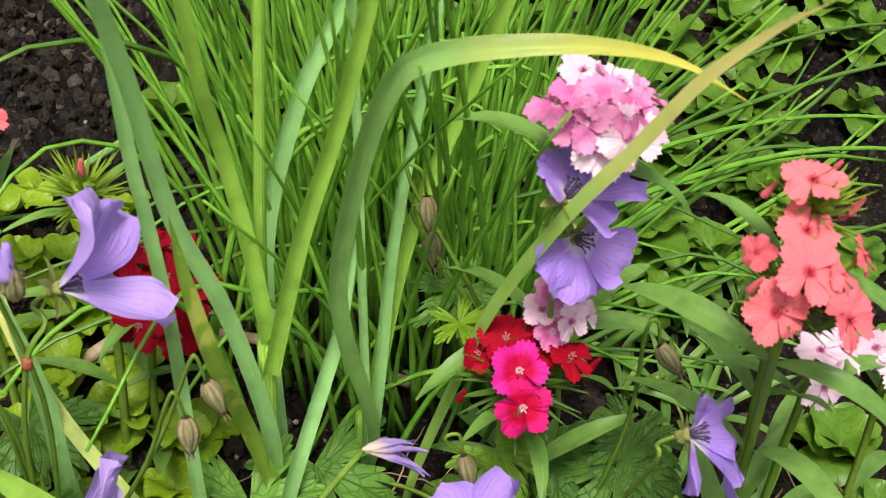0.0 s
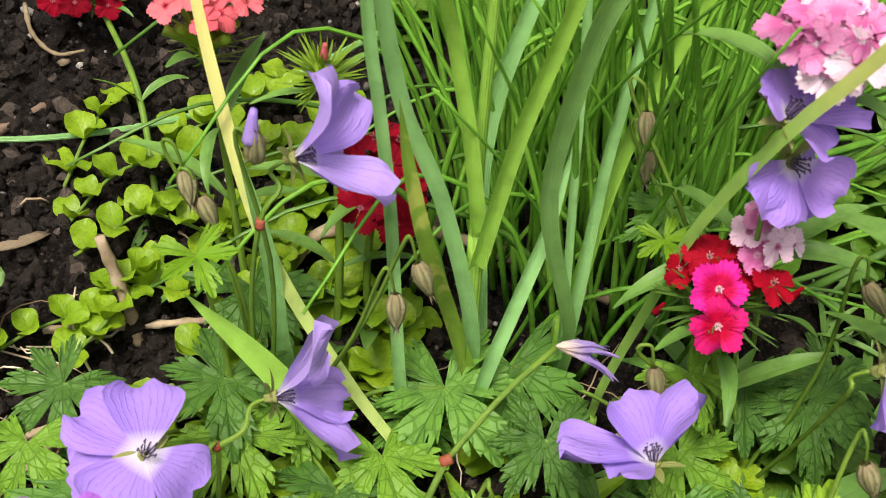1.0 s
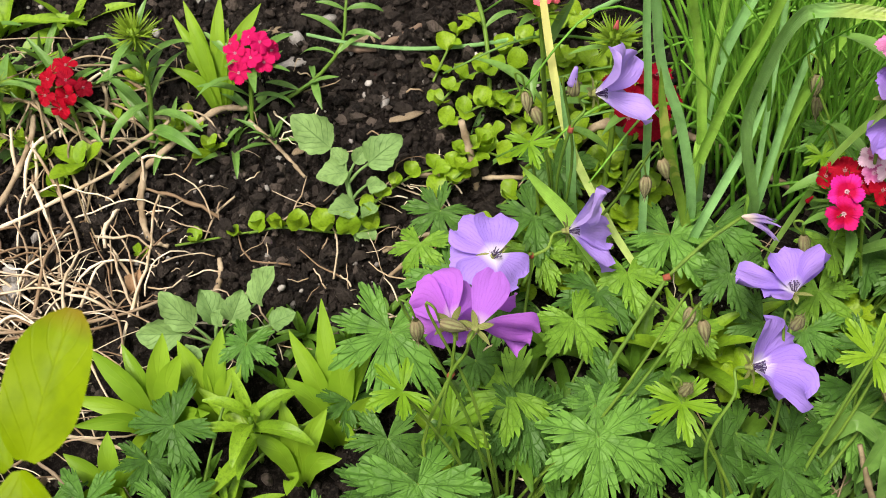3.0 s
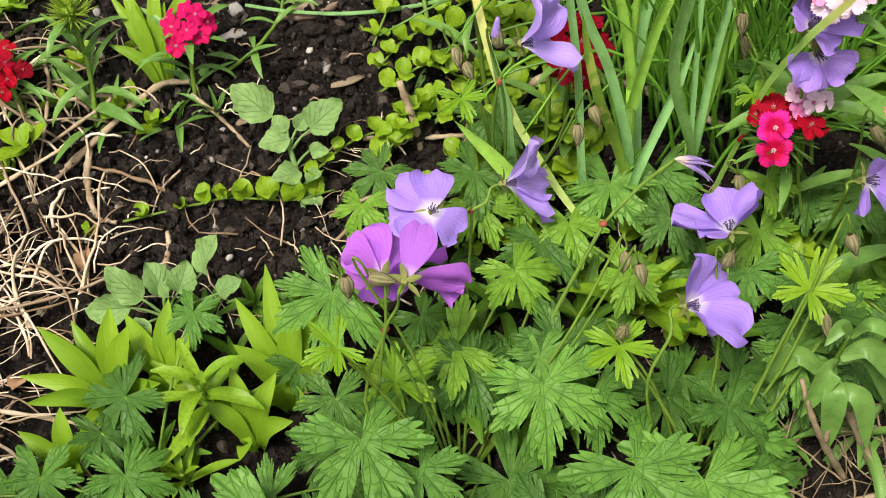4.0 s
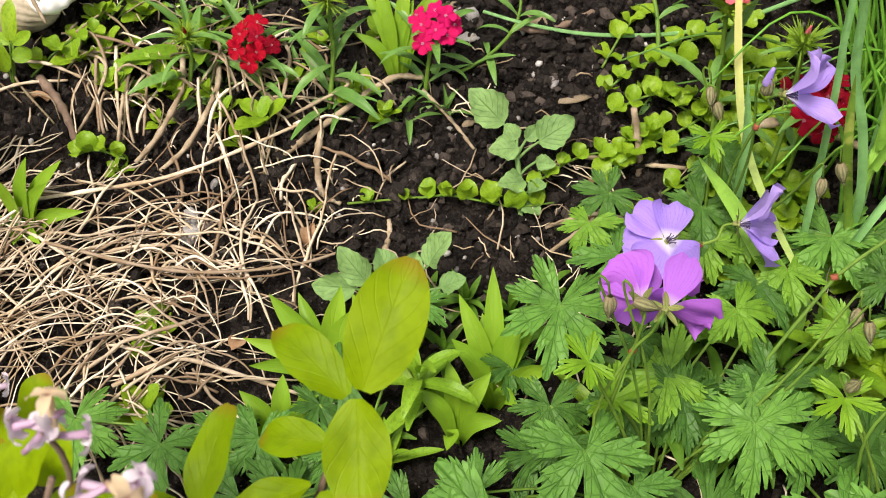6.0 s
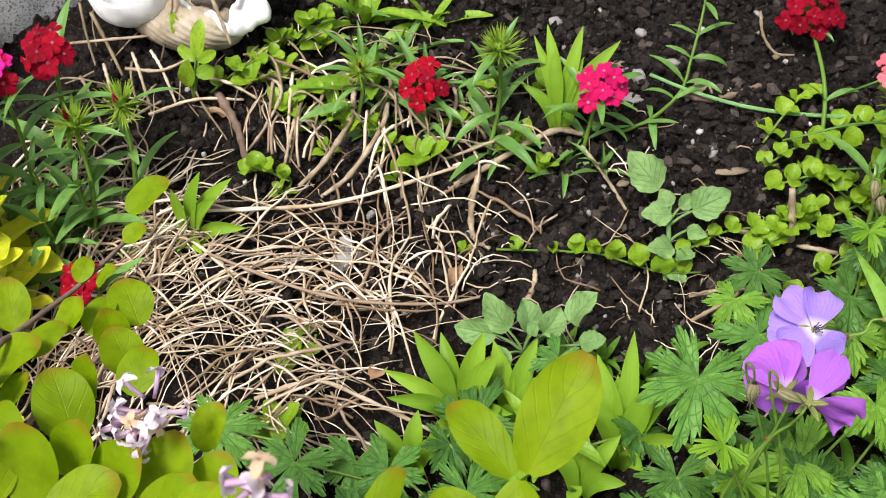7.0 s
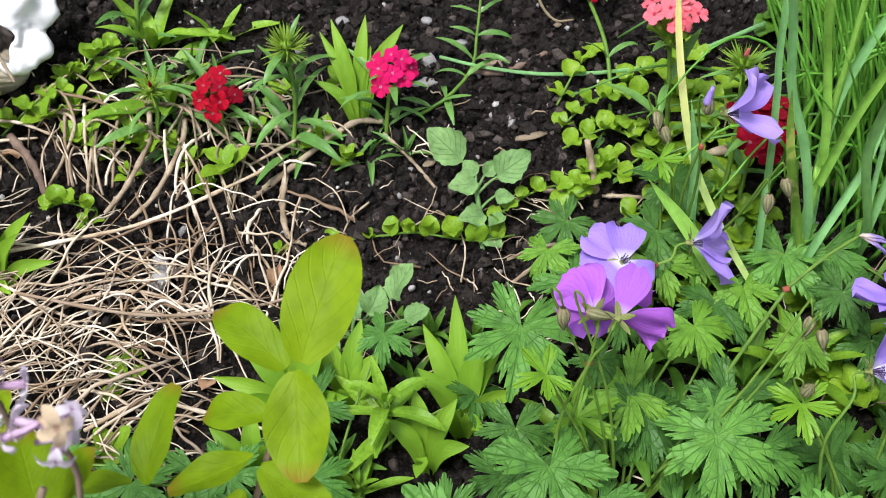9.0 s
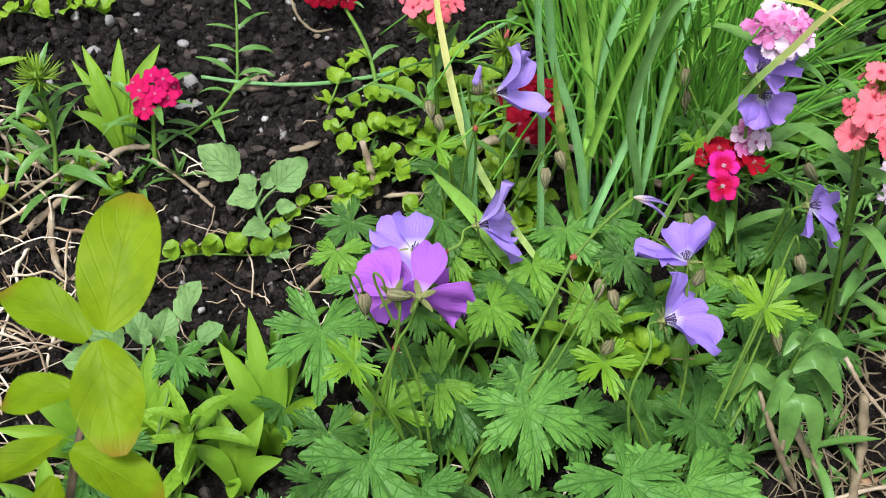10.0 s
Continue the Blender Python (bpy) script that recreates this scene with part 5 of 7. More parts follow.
def build_sweet_williams():
    plant = sweet_william("coral pink sweet william with fringed flowers on a tall stem", (0.352, 0.53), [], CORAL, 1)
    b = plant.location
    for k, (tip, n) in enumerate((((0.312, 0.497, 0.258), 4), ((0.303, 0.482, 0.236), 4))):
        top = at(*tip) - b
        line = [Vector((0.006 * k, 0, 0)), top * 0.5 + Vector((0.006, 0.004, 0.01)), top]
        stem(plant, line, 0.0021, 0.0017)
        leaf_pairs(plant, line, n, 7 + k, 1.0, 0.05, 0.92)
    placed_head(plant, b, (0.316, 0.496, 0.262), (0.2, -0.35, 0.9), 0.017, [
        (0.310, 0.493, 0.277, (-0.1, -0.15, 0.95), 0.0100, CORAL), (0.307, 0.487, 0.266, (-0.1, -0.35, 0.9), 0.0100, CORAL), (0.322, 0.477, 0.264, (0.6, -0.4, 0.5), 0.0068, CORAL)], 1, BRACT,
        [(0.307, 0.506, 0.262, CORAL), (0.326, 0.489, 0.269, CORAL), (0.329, 0.494, 0.262, CORAL), (0.322, 0.498, 0.274, CORAL)])
    placed_head(plant, b, (0.304, 0.484, 0.244), (-0.1, -0.5, 0.8), 0.016, [
        (0.300, 0.475, 0.265, (-0.1, -0.6, 0.75), 0.0112, CORAL), (0.293, 0.476, 0.251, (-0.35, -0.75, 0.45), 0.0102, CORAL), (0.309, 0.464, 0.258, (0.25, -0.75, 0.5), 0.0100, CORAL),
        (0.297, 0.494, 0.253, (-0.75, -0.3, 0.5), 0.0062, CORAL), (0.312, 0.474, 0.262, (0.4, -0.5, 0.7), 0.0085, CORAL)], 2, BRACT_DARK, [(0.294, 0.488, 0.248, CORAL), (0.302, 0.482, 0.257, CORAL)])
    sweet_william("pink and white sweet william head on a stem behind strap leaves", (0.30, 0.61), [(0.272, 0.550, 0.252, 0.0185, 14)], PINK, 3, PALE, 3, 1.0, 0.0100, None, (0, -0.55, 0.8), 1.0)
    plant = sweet_william("red and magenta sweet william head with bristly bracts", (0.285, 0.585), [], SCARLET, 5)
    b = plant.location
    top = at(0.260, 0.560, 0.128) - b
    line = [Vector((0, 0, 0)), top * 0.5 + Vector((0.004, 0.002, 0.01)), top]
    stem(plant, line, 0.0021, 0.0017)
    leaf_pairs(plant, line, 5, 38, 0.9, 0.05, 0.92)
    placed_head(plant, b, (0.261, 0.560, 0.132), (0.0, -0.45, 0.9), 0.022, [
        (0.253, 0.549, 0.153, (-0.2, -0.75, 0.6), 0.0112, MAGENTA), (0.252, 0.542, 0.144, (-0.2, -0.85, 0.4), 0.0116, MAGENTA), (0.254, 0.563, 0.152, (-0.2, -0.3, 0.9), 0.0108, SCARLET), (0.274, 0.549, 0.154, (0.3, -0.4, 0.85), 0.0105, SCARLET),
        (0.246, 0.568, 0.141, (-0.7, -0.2, 0.7), 0.0085, SCARLET), (0.266, 0.565, 0.151, (0.1, -0.2, 0.95), 0.0070, CRIMSON_PINK), (0.263, 0.556, 0.151, (0.0, -0.4, 0.9), 0.0085, SCARLET)], 5, BRACT_DARK,
        [(0.283, 0.546, 0.152, SCARLET), (0.237, 0.561, 0.131, SCARLET), (0.254, 0.556, 0.140, SCARLET)])
    sweet_william("dark red sweet william half hidden behind strap leaves", (0.14, 0.665), [(0.144, 0.657, 0.093, 0.021, 9)], RED, 7, None, 3, 0.8, 0.0115)
    sweet_william("coral pink sweet william with a flat head behind a cranesbill", (0.085, 0.685), [(0.076, 0.700, 0.132, 0.025, 12)], CORAL, 9, None, 4, 0.9, 0.0082, BRACT, (0, 0.12, 0.95), 0.85)
    sweet_william("crimson pink sweet william low over pale dead stems", (-0.138, 0.722), [(-0.129, 0.727, 0.054, 0.0175, 8)], CRIMSON_PINK, 11, None, 7, 0.72, 0.0086)
    sweet_william("scarlet sweet william low over pale dead stems", (-0.262, 0.705), [(-0.270, 0.716, 0.038, 0.017, 8)], SCARLET, 13, RED, 6, 0.65, 0.0082)
    sweet_william("dark red sweet william with a domed head on bare soil", (0.045, 0.735), [(0.018, 0.845, 0.032, 0.022, 14)], RED, 15, None, 3, 0.5, 0.0078)
    sweet_william("red and crimson sweet williams with dark green leaves beside a boulder", (-0.51, 0.563), [(-0.515, 0.592, 0.15, 0.0175, 9)], RED, 17, SCARLET, 6, 1.1, 0.0092)
    sweet_william("magenta sweet william with red-eyed flowers beside a boulder", (-0.54, 0.555), [(-0.547, 0.567, 0.15, 0.0175, 8)], MAGENTA, 19, RED, 6, 1.1, 0.0095)
    sweet_william("scarlet sweet william among dark green leaves", (-0.545, 0.525), [(-0.557, 0.528, 0.13, 0.022, 10)], SCARLET, 21, RED, 5, 1.1, 0.0095)
    sweet_william("scarlet sweet william half hidden behind a shrub", (-0.475, 0.50), [(-0.473, 0.503, 0.045, 0.013, 6)], SCARLET, 23, None, 3, 0.8, 0.0078)
    sweet_william("pale pink sweet william low among onion leaves", (0.275, 0.575), [(0.274, 0.562, 0.163, 0.012, 8)], PALE, 25, PINK, 2, 0.9, 0.0072)
    sweet_william("white sweet william with pink-eyed flowers under a coral one", (0.36, 0.52), [(0.350, 0.505, 0.180, 0.011, 3)], PALE, 27, None, 3, 1.0, 0.0100)
    sweet_william("white sweet william with pink-eyed flowers near old stems", (0.41, 0.525), [(0.395, 0.510, 0.165, 0.011, 3)], PALE, 29, None, 3, 1.0, 0.0100)
    spiky_william("green unopened sweet william with a bristly head over dead stems", (-0.211, 0.694), [(-0.213, 0.729, 0.070)], 2, None, 10, 0.8, 0.019)
    spiky_william("green unopened sweet william with an orange bud tip", (0.125, 0.66), [(0.120, 0.646, 0.157)], 4, CORAL, 4, 0.7, 0.017)
    spiky_william("green sweet william in bud with dark leaves beside a boulder", (-0.495, 0.555), [(-0.50, 0.579, 0.10)], 6, RED, 6, 1.0, 0.021)
    spiky_william("green sweet william with one crimson bud opening", (-0.468, 0.575), [(-0.472, 0.601, 0.10)], 8, CRIMSON_PINK, 4, 0.85, 0.02)
    spiky_william("short sweet william with a faded brown head over dead stems", (-0.325, 0.70), [(-0.323, 0.714, 0.04)], 10, RED, 4, 0.75, 0.014)
    spiky_william("green unopened sweet william at the back of the bed", (-0.36, 0.80), [(-0.362, 0.83, 0.07)], 12, None, 6, 0.9, 0.018)
    # a thin shoot in front of the shell
    b = grounded(-0.505, 0.718)
    plant = thing("leafy_shoot", b, "thin upright shoot with narrow leaves before a white shell", "plant", "leafy shoots")
    line = [Vector((0, 0, 0))] + [Vector(p) - b for p in ((-0.494, 0.728, 0.312), (-0.490, 0.735, 0.334), (-0.498, 0.742, 0.353), (-0.489, 0.748, 0.372))]
    stem(plant, line, 0.0010, 0.0007, BARK)
    for k, (foot, tip, w) in enumerate([((-0.491, 0.732, 0.325), (-0.481, 0.722, 0.303), 0.009), ((-0.492, 0.732, 0.318), (-0.504, 0.722, 0.303), 0.008), ((-0.495, 0.740, 0.347), (-0.506, 0.744, 0.372), 0.009), ((-0.496, 0.741, 0.350), (-0.484, 0.742, 0.362), 0.007), ((-0.493, 0.738, 0.340), (-0.480, 0.734, 0.340), 0.006)]):
        part("leaf", with_material(OVALS[k % 3], JENNY), JENNY, plant, between(Vector(foot) - b, Vector(tip) - b, (0.1, -0.8, 0.5), w / 0.62))
    # larger fresh leaves below the shell
    b = grounded(-0.462, 0.692)
    plant = thing("seedling", b, "bright green seedling with broad leaves below a shell", "seedling", "seedlings")
    for k, (foot, tip, w) in enumerate([((-0.457, 0.70, 0.308), (-0.457, 0.714, 0.336), 0.013), ((-0.458, 0.698, 0.306), (-0.478, 0.704, 0.314), 0.010), ((-0.455, 0.698, 0.306), (-0.440, 0.705, 0.314), 0.010), ((-0.460, 0.690, 0.312), (-0.464, 0.686, 0.285), 0.014), ((-0.455, 0.69, 0.30), (-0.440, 0.695, 0.302), 0.013)]):
        p = Vector(foot) - b
        stem(plant, [(0, 0, 0), p * 0.6, p], 0.0011, 0.0008, n=5)
        part("leaf", with_material(OVALS[k % 3], JENNY), JENNY, plant, between(p, Vector(tip) - b, (0.1, -0.75, 0.6), w / 0.62))
    # a tall thin leafy shoot on bare soil
    b = grounded(-0.088, 0.76)
    plant = thing("leafy_shoot", b, "thin upright shoot with narrow leaves on bare soil", "plant", "leafy shoots")
    line = [Vector(p) - b for p in ((-0.112, 0.733, 0.284), (-0.09, 0.745, 0.293), (-0.071, 0.775, 0.302), (-0.068, 0.80, 0.318), (-0.066, 0.83, 0.343), (-0.068, 0.855, 0.364))]
    stem(plant, line, 0.0016, 0.0010)
    leaf_pairs(plant, line, 8, 99, 0.55, 0.1, 1.0)


# ---- geraniums ----
UP = (0.0, -0.30, 0.95)


def geranium(label, base, leaves=(), buds=(), seed=1, fill=0):
    """leaves: x, y, height, diameter, kind; buds: x, y, height, tip."""
    b = grounded(*base)
    plant = thing("cranesbill", b, label, "flower", "cranesbills")
    rng = random.Random(seed)
    for x, y, h, d, kind in leaves:
        p = at(x, y, h) - b
        low = Vector((rng.uniform(-0.02, 0.02), rng.uniform(-0.015, 0.02), 0.002)) + p * 0.15
        low.z = min(low.z, 0.01) + SLOPE_Y * p.y * 0.15
        nrm = (UP[0] + rng.uniform(-0.25, 0.25) + 0.25 * (p.x / 0.2), UP[1] + rng.uniform(-0.25, 0.1), UP[2])
        geranium_leaf_on(plant, low, p, nrm, d * 0.56, rng.uniform(150, 210) if kind != "star" else rng.uniform(0, 360), kind)
    for k in range(fill):
        x, y = base[0] + rng.uniform(-0.12, 0.085 if base[0] < 0.1 else 0.04), base[1] + rng.uniform(-0.10, 0.06)
        p = at(x, y, rng.uniform(0.025, 0.065)) - b
        # low fill leaves, mostly the dark kind with its painted-in shade towards the front
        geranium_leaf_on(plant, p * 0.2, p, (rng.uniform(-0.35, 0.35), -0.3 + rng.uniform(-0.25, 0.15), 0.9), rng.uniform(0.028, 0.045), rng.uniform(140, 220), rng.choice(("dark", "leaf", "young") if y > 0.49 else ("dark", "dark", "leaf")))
    for x, y, h, tip in buds:
        p = at(x, y, h) - b
        t = Vector(tip).normalized()
        low = p * 0.1
        low.z = max(0.0, low.z)
        stem(plant, [low, p * 0.6 + Vector((0.004, 0, 0.01)), p + Vector((-0.006, 0.002, 0.006)), p + Vector((-0.003, 0, 0.012)), p], 0.0011, 0.0006, name="bud_stalk", n=18)
        geranium_bud(plant, p, tip, 0.014)
    return plant


def build_geraniums():
    main = geranium("violet cranesbill clump with deeply cut green leaves", (0.05, 0.44), [
        (0.106, 0.452, 0.075, 0.096, "leaf"), (-0.053, 0.367, 0.090, 0.115, "leaf"), (-0.003, 0.406, 0.11, 0.09, "leaf"), (0.029, 0.399, 0.09, 0.064, "leaf"),
        (-0.023, 0.512, 0.08, 0.088, "leaf"), (0.094, 0.527, 0.07, 0.060, "young"), (0.133, 0.571, 0.05, 0.060, "young"), (0.051, 0.364, 0.09, 0.068, "leaf"),
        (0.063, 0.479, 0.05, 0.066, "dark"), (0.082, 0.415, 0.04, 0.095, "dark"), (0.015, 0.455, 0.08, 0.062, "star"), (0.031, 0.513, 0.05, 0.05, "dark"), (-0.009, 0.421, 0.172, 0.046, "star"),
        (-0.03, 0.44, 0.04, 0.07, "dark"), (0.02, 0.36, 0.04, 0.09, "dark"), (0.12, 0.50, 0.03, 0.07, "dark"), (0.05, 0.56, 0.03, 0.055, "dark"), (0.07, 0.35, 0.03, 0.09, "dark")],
        [(-0.001, 0.440, 0.202, (0.05, -0.2, -0.9)), (0.012, 0.438, 0.203, (0.9, -0.2, -0.1)), (0.161, 0.500, 0.122, (-0.2, -0.3, -0.8)), (0.167, 0.495, 0.118, (0.2, -0.4, -0.8))], 3, 16)
    cranesbill_flower(main, (0.043, 0.545, 0.307), (0.25, -0.45, 0.85), [(0.017, 0.567, 0.308), (0.013, 0.549, 0.296), (0.027, 0.533, 0.291), (0.041, 0.573, 0.315), (0.060, 0.539, 0.289)], VIOLET, 1, 0.031, [(0.060, 0.553, 0.292), (0.068, 0.560, 0.291), (0.064, 0.55, 0.245), (0.058, 0.52, 0.20)])
    cranesbill_flower(main, (0.018, 0.447, 0.357), (-0.15, 0.85, -0.25), [(-0.010, 0.459, 0.355), (0.001, 0.473, 0.369), (0.024, 0.477, 0.366), (0.017, 0.450, 0.333), (0.034, 0.458, 0.331)], MAUVE, 2, 0.034, [(0.018, 0.436, 0.338), (0.016, 0.435, 0.325), (0.0, 0.422, 0.27), (0.02, 0.42, 0.17)], False)
    cranesbill_flower(main, (0.031, 0.440, 0.361), (0.35, 0.80, -0.25), [(0.042, 0.464, 0.383), (0.068, 0.444, 0.337), (0.058, 0.444, 0.319), (0.053, 0.470, 0.339)], MAUVE, 3, 0.025, [(0.025, 0.435, 0.345), (0.016, 0.434, 0.325), (0.008, 0.425, 0.28)])
    cranesbill_flower(main, (0.091, 0.568, 0.306), (0.92, -0.15, 0.25), [(0.109, 0.578, 0.340), (0.116, 0.562, 0.271), (0.114, 0.592, 0.312), (0.114, 0.588, 0.280)], LAVENDER, 4, 0.026, [(0.078, 0.562, 0.296), (0.068, 0.560, 0.291)])
    for place, tip in (((0.016, 0.435, 0.325), (0.018, 0.436, 0.328)), ((0.068, 0.560, 0.290), (0.067, 0.560, 0.293))):
        stem(main, [Vector(place) - Vector(main.location), Vector(tip) - Vector(main.location)], 0.0020, 0.0018, RED_STEM, "node", "reddish swollen joint", 3)
    plant = geranium("violet cranesbill with large fresh leaves near old stems", (0.20, 0.43), [
        (0.155, 0.394, 0.09, 0.10, "leaf"), (0.195, 0.388, 0.085, 0.115, "leaf"), (0.150, 0.446, 0.12, 0.055, "star"), (0.265, 0.473, 0.12, 0.064, "star"), (0.293, 0.482, 0.08, 0.056, "dark"),
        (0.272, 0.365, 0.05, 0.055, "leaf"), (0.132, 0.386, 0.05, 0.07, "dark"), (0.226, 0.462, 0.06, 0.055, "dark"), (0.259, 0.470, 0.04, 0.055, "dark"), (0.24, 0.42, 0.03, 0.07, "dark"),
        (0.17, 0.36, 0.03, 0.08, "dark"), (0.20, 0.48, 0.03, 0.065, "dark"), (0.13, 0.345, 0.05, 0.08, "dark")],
        [(0.277, 0.471, 0.10, (0.1, -0.5, -0.6)), (0.285, 0.483, 0.152, (0.3, -0.3, -0.8)), (0.150, 0.447, 0.128, (0.1, -0.2, 0.6)), (0.212, 0.470, 0.150, (0.1, -0.2, 0.9))], 5, 16)
    cranesbill_flower(plant, (0.227, 0.520, 0.299), (-0.10, 0.25, 0.95), [(0.188, 0.527, 0.297), (0.216, 0.546, 0.310), (0.248, 0.530, 0.325), (0.206, 0.510, 0.303), (0.240, 0.544, 0.306)], VIOLET, 5, 0.025, [(0.223, 0.500, 0.29), (0.222, 0.48, 0.24), (0.205, 0.44, 0.17)])
    cranesbill_flower(plant, (0.187, 0.450, 0.314), (0.80, -0.35, 0.45), [(0.191, 0.468, 0.341), (0.217, 0.476, 0.308), (0.218, 0.458, 0.297), (0.218, 0.436, 0.290), (0.200, 0.428, 0.308)], VIOLET, 6, 0.032, [(0.178, 0.442, 0.298), (0.165, 0.43, 0.265), (0.18, 0.43, 0.18)])
    plant = geranium("violet cranesbill leaning among strap leaves with nodding buds", (0.09, 0.62), [
        (0.066, 0.602, 0.125, 0.04, "star"), (0.10, 0.60, 0.05, 0.06, "young"), (0.075, 0.585, 0.05, 0.06, "young"), (0.15, 0.60, 0.03, 0.05, "leaf")],
        [(0.064, 0.630, 0.135, (0.1, -0.4, -0.7)), (0.069, 0.627, 0.125, (0.3, -0.3, -0.7)), (0.147, 0.583, 0.136, (0.3, -0.3, -0.8)), (0.138, 0.578, 0.128, (0.0, -0.3, -0.9)), (0.090, 0.590, 0.178, (0.05, -0.2, 0.95))], 7, 9)
    cranesbill_flower(plant, (0.104, 0.596, 0.395), (0.88, -0.25, 0.38), [(0.106, 0.600, 0.434), (0.128, 0.618, 0.412), (0.138, 0.588, 0.376), (0.126, 0.612, 0.380)], LAVENDER, 7, 0.028, [(0.098, 0.592, 0.385), (0.090, 0.590, 0.372), (0.085, 0.60, 0.32), (0.088, 0.615, 0.245)])
    o = Vector(plant.location)
    stem(plant, [Vector((0.090, 0.590, 0.370)) - o, Vector((0.0905, 0.590, 0.374)) - o], 0.0021, 0.0018, RED_STEM, "node", "reddish swollen joint", 3)
    part("opening_bud", with_material(BUD_TIP, LAVENDER), LAVENDER, plant, Matrix.LocRotScale(Vector((0.0895, 0.588, 0.414)) - o, Euler((0.1, 0.1, 0)), (0.0036, 0.0036, 0.006)), "violet petals just showing")
    plant = geranium("violet cranesbill with drooping flowers under a pink head", (0.30, 0.57), [
        (0.268, 0.629, 0.10, 0.046, "leaf"), (0.252, 0.598, 0.12, 0.034, "star"), (0.261, 0.572, 0.08, 0.05, "young"), (0.318, 0.566, 0.06, 0.065, "dark"), (0.335, 0.577, 0.06, 0.055, "dark"),
        (0.29, 0.53, 0.04, 0.06, "dark"), (0.34, 0.50, 0.04, 0.06, "dark"), (0.25, 0.54, 0.04, 0.06, "leaf"), (0.31, 0.48, 0.03, 0.06, "dark")],
        [(0.242, 0.615, 0.165, (0.0, -0.3, -0.9)), (0.250, 0.626, 0.135, (0.0, -0.3, -0.9)), (0.238, 0.557, 0.105, (0.1, -0.4, -0.8)), (0.31, 0.545, 0.155, (0.4, -0.4, -0.6))], 9, 9)
    cranesbill_flower(plant, (0.259, 0.545, 0.431), (0.30, -0.35, 0.85), [(0.258, 0.555, 0.445), (0.281, 0.565, 0.432), (0.290, 0.551, 0.424), (0.274, 0.537, 0.420), (0.247, 0.545, 0.441)], VIOLET, 8, 0.024, [(0.262, 0.550, 0.40), (0.28, 0.57, 0.30), (0.298, 0.572, 0.225)])
    cranesbill_flower(plant, (0.269, 0.550, 0.410), (0.05, -0.85, 0.30), [(0.252, 0.546, 0.400), (0.259, 0.542, 0.390), (0.274, 0.542, 0.388), (0.289, 0.550, 0.396), (0.281, 0.570, 0.402)], VIOLET, 9, 0.022, [(0.272, 0.562, 0.39), (0.29, 0.575, 0.30)])
    cranesbill_flower(plant, (0.293, 0.500, 0.356), (0.60, -0.45, 0.35), [(0.300, 0.508, 0.368), (0.315, 0.512, 0.340), (0.312, 0.494, 0.324), (0.286, 0.488, 0.340)], VIOLET, 10, 0.022, [(0.286, 0.505, 0.34), (0.295, 0.54, 0.27), (0.30, 0.565, 0.222)])
    geranium("leafy cranesbill without flowers at the front of the bed", (-0.14, 0.42), [
        (-0.158, 0.424, 0.05, 0.062, "leaf"), (-0.189, 0.392, 0.05, 0.085, "dark"), (-0.118, 0.520, 0.055, 0.045, "leaf"), (-0.053, 0.499, 0.03, 0.05, "dark"), (-0.11, 0.40, 0.03, 0.07, "dark"), (-0.24, 0.435, 0.03, 0.06, "leaf"),
        (-0.28, 0.42, 0.04, 0.07, "leaf"), (-0.34, 0.43, 0.04, 0.07, "leaf"), (-0.215, 0.43, 0.04, 0.06, "leaf")], (), 11, 6)
    # the wilted flower on its bent stalk
    b = main.location
    p = at(0.196, 0.556, 0.122) - Vector(b)
    chunks = []
    for k in range(6):
        V, F, U = blade(0.026 + 0.004 * (k % 2), 0.007, lance, 0.4 - 0.2 * (k % 3), 0, 0.6, 0.06, 0.5, 8, 3, k)
        m = aim((0, 0, 0), -92 + 9 * (k - 2.5), -14 - 10 * (k % 2))
        chunks.append(([m @ v for v in V], F, U))
    part("wilted_flower", mesh_of("wilted_flower", *joined(chunks)), WILTED, main, Matrix.Translation(p), "shrivelled pale violet faded flower")
    node = at(0.150, 0.530, 0.105) - Vector(b)
    stem(main, [Vector((0.02, 0.02, 0.01)), node * 0.6, node], 0.0015, 0.0013)
    stem(main, [node, (node + p) / 2 + Vector((0, 0, 0.004)), p], 0.0012, 0.0012, name="flower_stalk")
    stem(main, [node - Vector((0.002, 0, 0.001)), node + Vector((0.002, 0, 0.001))], 0.0022, 0.0022, RED_STEM, "node", "reddish swollen joint", 3)


